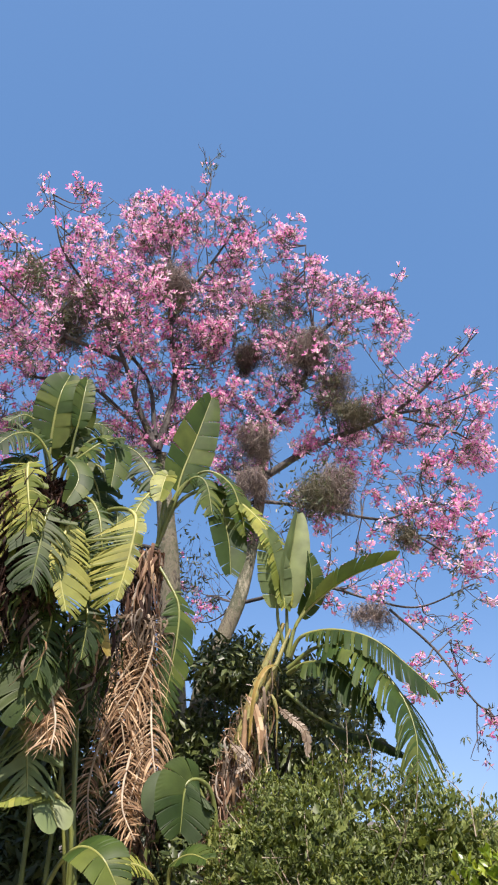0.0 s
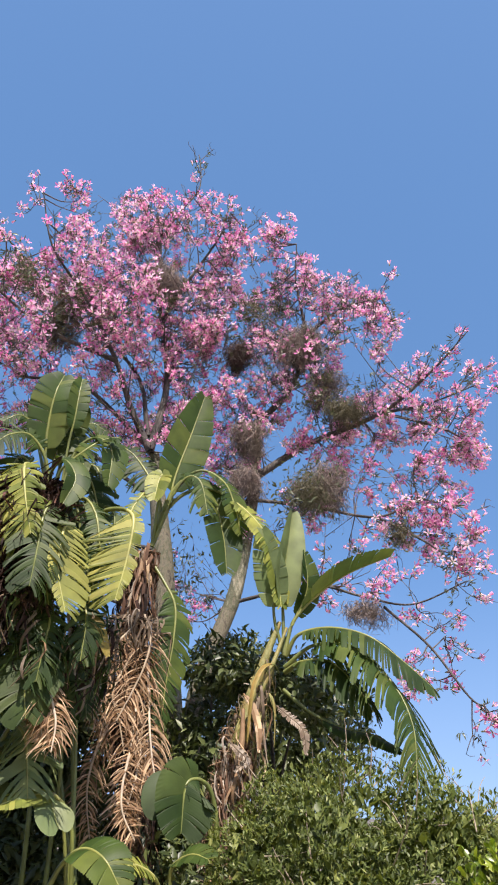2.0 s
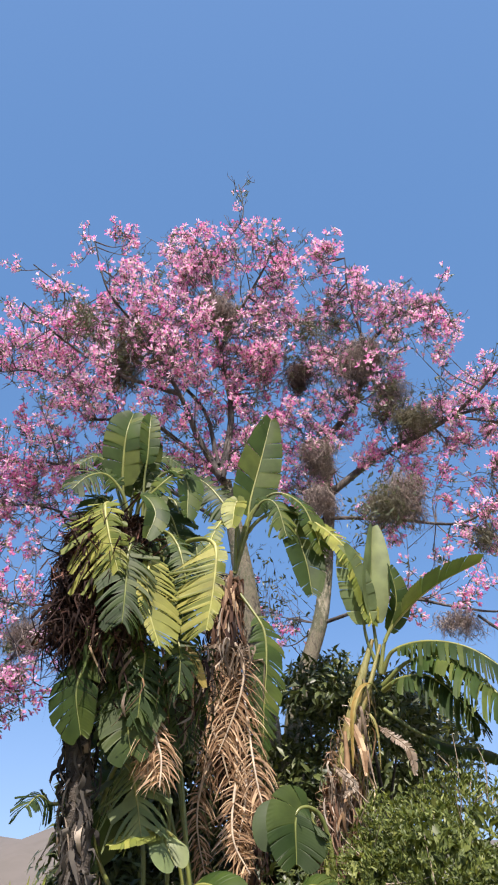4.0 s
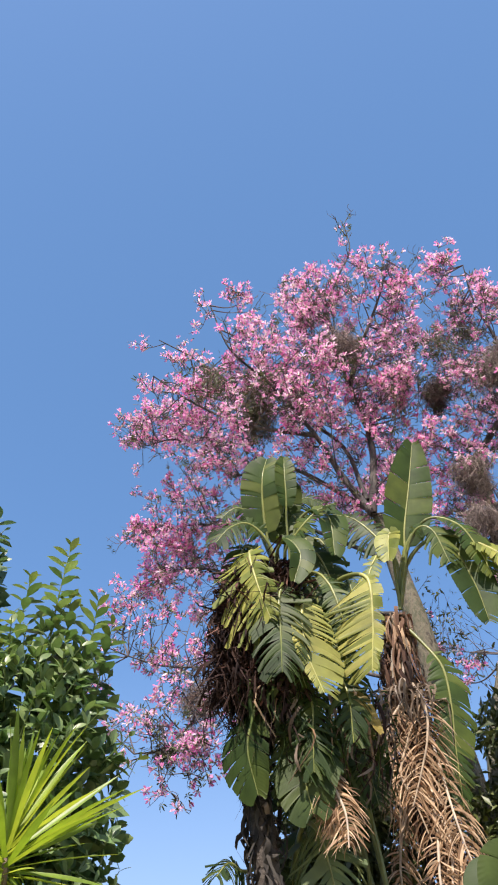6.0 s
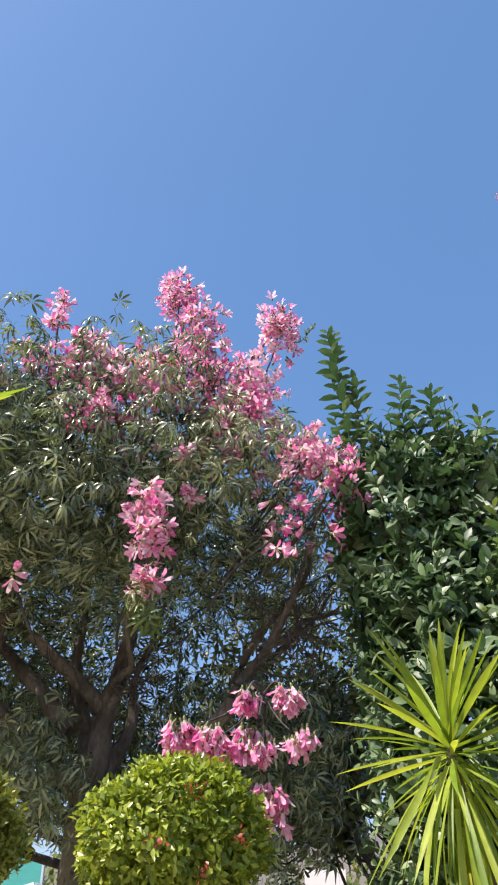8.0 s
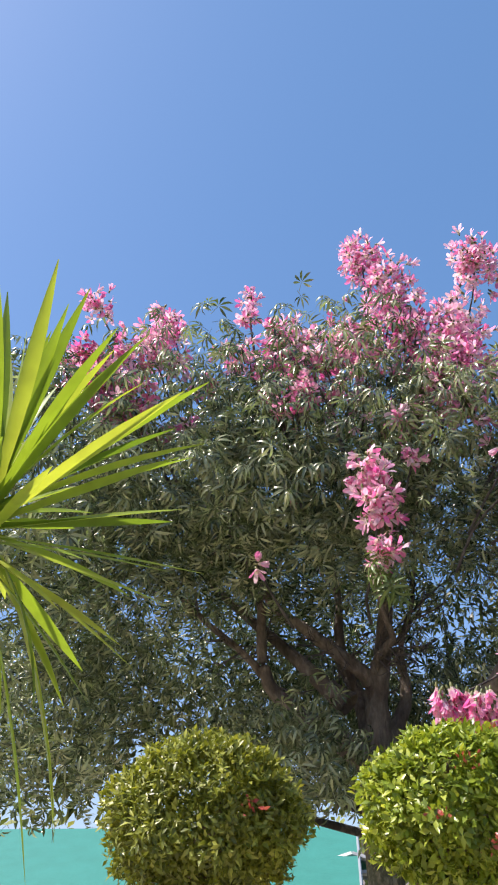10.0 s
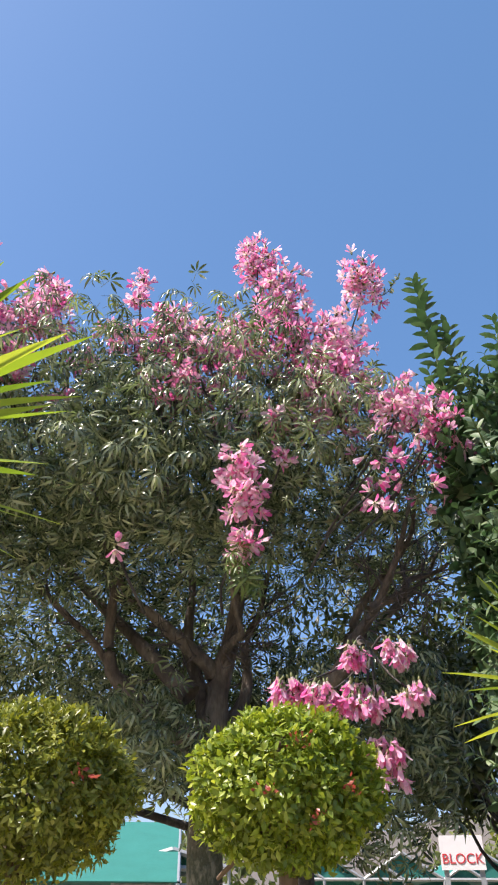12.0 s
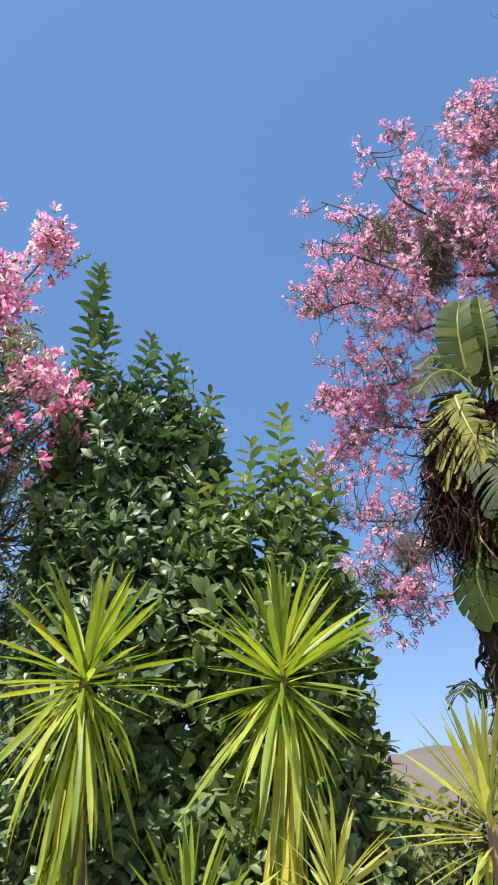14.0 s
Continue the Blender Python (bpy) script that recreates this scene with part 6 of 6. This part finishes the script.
bough(NEAR_BOUGHS, 0.07, 0, (-5.44, 3.6, 3.5), (-5.3, 4.3, 4.1), (-5.0, 4.6, 4.6))
bough(NEAR_BOUGHS, 0.05, 0, (-4.67, 2.64, 5.1), (-4.35, 3.0, 6.1), (-4.08, 3.2, 6.8))
bough(NEAR_BOUGHS, 0.1, 0, (-5.9, 2.42, 2.7), (-6.3, 2.3, 4.0), (-6.4, 2.1, 5.5))
bough(NEAR_BOUGHS, 0.09, 0, (-5.8, 2.2, 3.0), (-6.6, 1.2, 4.2), (-6.9, 0.3, 5.2))
bough(NEAR_BOUGHS, 0.06, 0, (-5.5, 2.5, 4.1), (-4.9, 2.1, 4.9), (-4.6, 1.6, 5.6))
bough(NEAR_BOUGHS, 0.035, 0, (-5.3, 3.6, 3.4), (-4.9, 3.3, 3.15), (-4.3, 3.0, 3.05), (-3.8, 2.72, 2.92), (-3.36, 2.44, 2.74))
twigs = Heap()
tp, tw_ = [], []
near_mid = np.array([-5.9, 2.2, 3.6])
for pts, rad, _ in NEAR_BOUGHS:
    path = smooth_path(pts, 8 * len(pts))
    k = np.linspace(0, 1, len(path))
    sway = 0.05 * np.stack([np.sin(9 * k + rad * 90), np.sin(11 * k + rad * 200), np.sin(7 * k + rad * 50)], 1) * np.minimum(1, 4 * k)[:, None]
    path = path + sway
    limb = Heap()
    limb.add(*tube(path, (rad * 0.68 - 0.010) * (1 - k) + 0.010 + 0.05 * np.exp(-k * 9) * (rad > 0.08), 9, 0.04))
    part("limb", limb.mesh("limb", M_BARK_MID), near_tree)
    if rad > 0.055:
        a, b = grow_twigs(path, rad * 0.4, 12, near_mid, 0.5, twigs, 1.4, 0.25, 4, 0.1, 4, 0.85)
        tp += a
        tw_ += b
part("twig_work", twigs.mesh("twig_work", M_TWIG_GREY), near_tree, "dark twigs", "stuff")
NEAR_LOBES = [((-5.0, 1.9, 5.05), (1.25, 1.3, 1.2)), ((-5.2, 0.6, 4.8), (1.2, 1.1, 1.25)), ((-5.0, -0.6, 4.4), (1.1, 1.0, 1.3)), ((-4.5, 2.9, 4.85), (0.95, 0.95, 0.95)), ((-6.6, 2.2, 5.2), (1.6, 1.8, 1.6)), ((-4.7, 1.2, 4.3), (0.8, 1.0, 0.6)), ((-5.4, 4.0, 4.7), (0.75, 0.7, 0.7)), ((-6.6, 0.2, 4.4), (1.4, 1.4, 1.4)), ((-5.2, 3.6, 2.7), (0.9, 0.7, 0.9)), ((-6.6, 3.5, 3.15), (0.8, 0.8, 0.9)), ((-6.5, -0.3, 3.05), (1.0, 1.0, 0.75)), ((-6.9, 2.0, 3.0), (0.9, 1.3, 0.7)), ((-5.5, 1.75, 2.6), (0.4, 0.5, 0.45))]
PALM = palmate(6, 0.112, 0.021)
foliage(near_tree, NEAR_LOBES, 15500, PALM, M_FLOSS_LEAF, (0.75, 1.2), 0.45, 0.5, -0.45, name="crown", label="drooping palmate leaves", chaos=0.9, singles=150, single_name="palmate_leaf", toward=(-1, 1, 2.5), lumpy=1.9)

foliage(near_tree, [((-3.74, 1.83, 3.33), (0.10, 0.12, 0.14))], 26, PALM, M_HEDGE_NEW, (0.7, 1.0), 0.1, 0.9, -0.4, name="young_leaf_tuft", label="yellow-green young leaves")


def bunch(centre, spread, n):
    n = int(n * 3.6)
    p = np.array(centre) + np.clip(rng.normal(size=(n, 3)), -1.5, 1.5) * np.array(spread) * 0.9
    return p, unit((p - centre) + [0.10, -0.1, -0.16] + 0.4 * randoms(n))


BUNCHES = []
BUNCHES.append(((-4.61, 2.31, 7.18), (0.1, 0.12, 0.16), 26))
BUNCHES.append(((-4.51, 2.52, 6.63), (0.14, 0.16, 0.26), 44))
BUNCHES.append(((-4.07, 3.22, 6.73), (0.1, 0.13, 0.18), 28))
BUNCHES.append(((-4.4, 2.72, 5.88), (0.18, 0.22, 0.28), 46))
BUNCHES.append(((-4.55, 2.2, 5.98), (0.16, 0.2, 0.2), 32))
BUNCHES.append(((-4.23, 2.99, 5.88), (0.14, 0.18, 0.28), 40))
BUNCHES.append(((-4.23, 2.81, 5.33), (0.18, 0.2, 0.28), 44))
BUNCHES.append(((-4.7, 1.75, 5.88), (0.16, 0.26, 0.14), 26))
BUNCHES.append(((-3.83, 1.85, 4.05), (0.07, 0.08, 0.1), 12))
BUNCHES.append(((-3.75, 1.83, 3.78), (0.07, 0.07, 0.09), 11))
BUNCHES.append(((-3.74, 1.83, 3.42), (0.05, 0.05, 0.06), 6))
BUNCHES.append(((-3.72, 3.21, 4.95), (0.15, 0.15, 0.15), 18))
BUNCHES.append(((-3.4, 3.33, 4.58), (0.1, 0.1, 0.14), 9))
BUNCHES.append(((-3.7, 3.2, 4.3), (0.2, 0.25, 0.2), 6))
BUNCHES.append(((-4.78, 1.5, 5.93), (0.12, 0.1, 0.2), 24))
BUNCHES.append(((-4.85, 0.4, 6.13), (0.06, 0.07, 0.07), 9))
BUNCHES.append(((-4.76, 0.28, 5.73), (0.12, 0.2, 0.13), 26))
BUNCHES.append(((-4.64, -0.14, 5.38), (0.12, 0.16, 0.14), 26))
BUNCHES.append(((-4.6, 0.05, 5.1), (0.12, 0.16, 0.12), 18))
BUNCHES.append(((-4.47, 1.52, 5.2), (0.05, 0.06, 0.05), 6))
BUNCHES.append(((-4.75, 1.15, 6.28), (0.04, 0.05, 0.06), 4))
BUNCHES.append(((-4.4, 1.35, 4.95), (0.03, 0.03, 0.04), 3))
BUNCHES.append(((-4.2, 1.1, 3.5), (0.02, 0.02, 0.02), 1))
BUNCHES.append(((-4.5, 2.0, 5.38), (0.2, 0.4, 0.3), 22))
BUNCHES.append(((-4.91, -0.30, 6.33), (0.08, 0.1, 0.09), 8))
BUNCHES.append(((-4.95, 0.38, 6.34), (0.06, 0.08, 0.07), 7))
BUNCHES.append(((-4.85, 0.30, 5.84), (0.1, 0.14, 0.08), 9))
BUNCHES.append(((-4.72, -0.27, 5.41), (0.1, 0.14, 0.1), 10))
BUNCHES.append(((-4.64, 0.05, 4.96), (0.1, 0.14, 0.08), 8))
BUNCHES.append(((-4.63, 0.70, 5.27), (0.05, 0.06, 0.05), 4))
BUNCHES.append(((-4.96, 1.20, 6.76), (0.04, 0.06, 0.07), 4))
BUNCHES.append(((-4.79, 0.99, 5.80), (0.1, 0.14, 0.1), 5))
BUNCHES.append(((-4.53, 1.27, 5.24), (0.05, 0.06, 0.05), 3))
BUNCHES.append(((-4.27, 1.49, 5.00), (0.05, 0.06, 0.04), 6))
BUNCHES.append(((-4.70, 1.42, 5.98), (0.08, 0.1, 0.14), 10))
BUNCHES.append(((-4.76, 1.15, 5.75), (0.1, 0.12, 0.08), 6))
BUNCHES.append(((-4.63, 0.60, 4.84), (0.06, 0.1, 0.04), 3))
BUNCHES.append(((-4.62, 1.70, 5.78), (0.1, 0.12, 0.1), 8))
BUNCHES.append(((-3.64, 3.13, 4.84), (0.08, 0.1, 0.09), 9))
BUNCHES.append(((-3.58, 2.88, 4.33), (0.08, 0.1, 0.1), 2))
BUNCHES.append(((-3.58, 2.71, 3.93), (0.08, 0.1, 0.1), 2))
BUNCHES.append(((-3.43, 3.22, 4.58), (0.06, 0.08, 0.1), 6))
BUNCHES.append(((-3.98, 2.23, 4.35), (0.03, 0.03, 0.03), 3))
BUNCHES.append(((-4.04, 2.73, 4.89), (0.1, 0.12, 0.1), 6))
BUNCHES.append(((-4.16, 2.32, 4.83), (0.06, 0.08, 0.08), 6))
HANGING = [((-3.39, 2.13, 2.47), (0.052, 0.069, 0.052), 18), ((-3.28, 2.27, 2.70), (0.034, 0.043, 0.034), 7), ((-3.16, 2.49, 2.70), (0.034, 0.052, 0.034), 6), ((-3.47, 1.97, 2.51), (0.043, 0.052, 0.043), 12), ((-3.22, 2.38, 2.17), (0.043, 0.052, 0.069), 14), ((-3.27, 2.31, 2.47), (0.052, 0.069, 0.052), 16), ((-3.14, 2.53, 2.48), (0.043, 0.052, 0.043), 8)]
bp, bw = map(np.concatenate, zip(*[bunch(*b) for b in BUNCHES]))
hp, hw = map(np.concatenate, zip(*[bunch(*b) for b in HANGING]))
flower_mass("blossom", bp, bw, rng.uniform(0.9, 1.2, len(bp)), near_tree, "pink five-petalled flowers", None, (0.2, 0.3, 0.1, 0.25, 0.15))
flower_parts(hp, unit(hw * 0.45 + [0, 0, -1.0]), rng.uniform(0.75, 0.95, len(hp)), near_tree)
tw2 = Heap()
for b in HANGING:
    tw2.add(*tube(smooth_path([(-3.36, 2.44, 2.74), ((b[0][0] - 3.36) / 2, (b[0][1] + 2.44) / 2, b[0][2] + 0.1), b[0]], 7), np.linspace(0.008, 0.004, 7), 5))
for b in BUNCHES:
    c = np.array(b[0])
    k = c + unit(near_mid - c) * 0.7 - [0, 0, 0.25]
    tw2.add(*tube(smooth_path([k, (k + c) / 2 + rng.normal(size=3) * 0.05, c, c + [0, 0, 0.1]], 8), np.linspace(0.012, 0.005, 8), 5))
sprig = smooth_path([(-4.07, 3.22, 6.6), (-4.14, 3.53, 6.77), (-4.03, 3.66, 6.98)], 12)
tw2.add(*tube(sprig, np.linspace(0.007, 0.003, 12), 4))
sp = np.repeat(sprig[4:], 4, 0)
v, f = scatter(blade(0.07, 0.03, 2, 0.25, 0.2), sp, turns(unit(randoms(len(sp)) + [0, 0, 0.5]), randoms(len(sp))), rng.uniform(0.7, 1.1, len(sp)))
part("sprig_leaves", quad_mesh("sprig_leaves", v, f, M_FLOSS_LEAF), near_tree, "small leaves on a bare tip", "stuff")
part("stalk_work", tw2.mesh("stalk_work", M_BARK_DARK), near_tree, "", "stuff")
dark_tree((-9.5, 5.2, 0), "dark evergreen tree beyond the floss-silk tree", [((-8.6, 5.6, 2.9), (1.2, 1.0, 1.1)), ((-9.3, 4.6, 2.9), (1.4, 1.2, 1.0)), ((-8.5, 1.9, 3.75), (1.2, 1.4, 0.8)), ((-8.6, -0.4, 3.35), (1.1, 1.3, 1.0)), ((-7.6, 0.4, 3.1), (0.8, 1.5, 0.7)), ((-7.7, 2.8, 3.2), (0.8, 1.5, 0.8)), ((-7.19, 4.39, 4.33), (0.9, 0.9, 0.6)), ((-6.80, 4.98, 4.51), (0.9, 0.9, 0.6)), ((-6.37, 5.54, 4.67), (0.8, 0.8, 0.6)), ((-5.96, 5.99, 4.33), (0.8, 0.8, 0.7)), ((-6.77, 5.03, 3.77), (0.9, 0.9, 0.5)), ((-6.31, 5.61, 3.54), (0.8, 0.8, 0.6)), ((-5.65, 6.29, 5.20), (0.7, 0.7, 0.5)), ((-7.95, 2.69, 4.32), (0.9, 0.9, 0.6)), ((-8.16, 1.89, 4.07), (0.9, 0.9, 0.6)), ((-5.86, 6.09, 3.73), (0.7, 0.7, 0.6))], 12500, 0.14)
dark_tree((-5.3, 6.3, 0), "dark shrubby tree with narrow leaves beside the sign", [((-5.9, 4.7, 3.0), (0.6, 0.6, 0.75)), ((-6.4, 5.3, 3.3), (0.8, 0.7, 0.9)), ((-5.85, 5.0, 2.6), (0.36, 0.36, 0.45))], 6000, 0.06)


# ---- nursery tunnels and sign ----
def box(heap, a, b):
    (x0, y0, z0), (x1, y1, z1) = a, b
    v = [(x, y, z) for z in (z0, z1) for x, y in ((x0, y0), (x1, y0), (x1, y1), (x0, y1))]
    heap.add(v, [(3, 2, 1, 0), (4, 5, 6, 7), (0, 1, 5, 4), (1, 2, 6, 5), (2, 3, 7, 6), (3, 0, 4, 7)])


def shade_house(origin, heading, width, bays, depth, eave, ridge, gables=True, beam=0.03):
    """A row of pitched shade-cloth roofs on steel posts."""
    ob = thing("shade_house", origin, "nursery shade house with pitched green cloth roofs on steel posts", "shade house", "shade houses")
    ob.matrix_basis = pose(*origin, 0, 0, heading)

    def mine(name, heap, mat, label=""):
        o = new(name, heap.mesh(name, mat, False))
        o.parent = ob
        return tagged(o, label)

    for b in range(bays):
        x0, x1, xm = b * width, (b + 1) * width, (b + 0.5) * width
        for xa, za, xb, zb in ((x0, eave, xm, ridge), (xm, ridge, x1, eave)):
            h = Heap()
            n = unit(np.array([-(zb - za), 0, xb - xa])) * 0.02
            for yy0, yy1 in ((0.0, depth),):
                v = np.array([(xa, yy0, za), (xb, yy0, zb), (xb, yy1, zb), (xa, yy1, za)], float)
                h.add(np.vstack([v, v + n]), [(3, 2, 1, 0), (4, 5, 6, 7), (0, 1, 5, 4), (1, 2, 6, 5), (2, 3, 7, 6), (3, 0, 4, 7)])
            mine("roof_panel", h, M_NET, "green shade cloth")
        for yy in (0.05, depth - 0.07) if gables else (depth * 0.6,):
            h = Heap()
            v = np.array([(x0, yy, eave), (x1, yy, eave), (xm + 0.01, yy, ridge - 0.01), (xm - 0.01, yy, ridge - 0.01)])
            h.add(np.vstack([v, v + [0, 0.02, 0]]), [(3, 2, 1, 0), (4, 5, 6, 7), (0, 1, 5, 4), (1, 2, 6, 5), (2, 3, 7, 6), (3, 0, 4, 7)])
            mine("gable_panel", h, M_NET, "green shade cloth")
        for yy in (0.0, depth):
            for pts in ([(x0, yy, eave), (xm, yy, ridge)], [(xm, yy, ridge), (x1, yy, eave)], [(x0, yy, eave), (x1, yy, eave)], [(xm, yy, eave), (x0 + width * 0.25, yy, (eave + ridge) / 2)]):
                t = Heap()
                t.add(*tube(pts, [beam, beam], 6))
                mine("rafter", t, M_STEEL)
        for yy in (0.0, depth):
            for xx in (x0, xm) + ((x1,) if b == bays - 1 else ()):
                t = Heap()
                t.add(*tube([(xx, yy, 0), (xx, yy, eave)], [0.03, 0.03], 6))
                mine("post", t, M_STEEL)
            t = Heap()
            t.add(*tube([(x0, yy, eave - 0.22), (x1, yy, eave - 0.22)], [0.02, 0.02], 6))
            mine("rail", t, M_STEEL)
    return ob


shade_house((-19.1, -2.2, 0), -18, 5.6, 1, 8.3, 1.75, 2.72)
shade_house((-12.75, 3.38, 0), 72, 1.85, 1, 3.0, 1.97, 2.23, False, 0.05)
shade_house((-12.7, 6.4, 0), 60, 1.35, 5, 6.0, 1.85, 2.25)

sign = thing("sign_board", (-10.7, 8.6, 0), "white sign board with red lettering on two posts", "sign")
sign.matrix_basis = pose(-10.72, 8.62, 0, 0, 0, 52)


def sign_part(name, heap, mat, label=""):
    o = new(name, heap.mesh(name, mat, False))
    o.parent = sign
    return tagged(o, label)


h = Heap()
box(h, (-0.30, -0.02, 1.97), (0.40, 0.02, 2.46))
sign_part("panel", h, M_SIGN, "white painted board")
for x in (-0.23, 0.33):
    h = Heap()
    box(h, (x - 0.04, 0.022, 0), (x + 0.04, 0.09, 2.45))
    sign_part("post", h, M_STEEL)
txt = bpy.data.curves.new("lettering", "FONT")
txt.body, txt.size, txt.align_x, txt.extrude = "BLOCK", 0.205, "CENTER", 0.004
tmp = new("lettering", txt)
bpy.context.view_layer.update()
me = bpy.data.meshes.new_from_object(tmp.evaluated_get(bpy.context.evaluated_depsgraph_get()))
bpy.data.objects.remove(tmp)
me.materials.clear()
me.materials.append(M_RED)
o = new("lettering", me)
o.parent = sign
o.matrix_basis = pose(0.05, -0.026, 2.06, 90, 0, 0)
tagged(o, "red capital letters")

# ---- trees in the distance ----
FAR_LEAF = blade(0.5, 0.3, 2, 0.2, 0.1, 0.5)
for k, (x, y, r, z) in enumerate([(16, 27, 2.6, 4.6), (20, 24, 3.0, 4.2), (13, 34, 3.0, 4.0), (-8, 46, 4.0, 3.5), (-14, 40, 3.5, 3.0), (-22, 36, 4.5, 3.6), (-30, 26, 4.0, 3.8), (-34, 12, 4.0, 4.0), (-32, -4, 4.0, 4.0), (-6.4, 20.0, 2.2, 2.8), (-3.8, 21.5, 1.9, 2.6)]):
    dark_tree((x, y, 0), "distant green tree behind the garden", [((x, y, z * 0.75), (r, r, z * 0.6)), ((x + r * 0.5, y, z * 0.6), (r * 0.7, r * 0.7, z * 0.5))], 900, 0.2, M_BUSH, FAR_LEAF, 0.5)
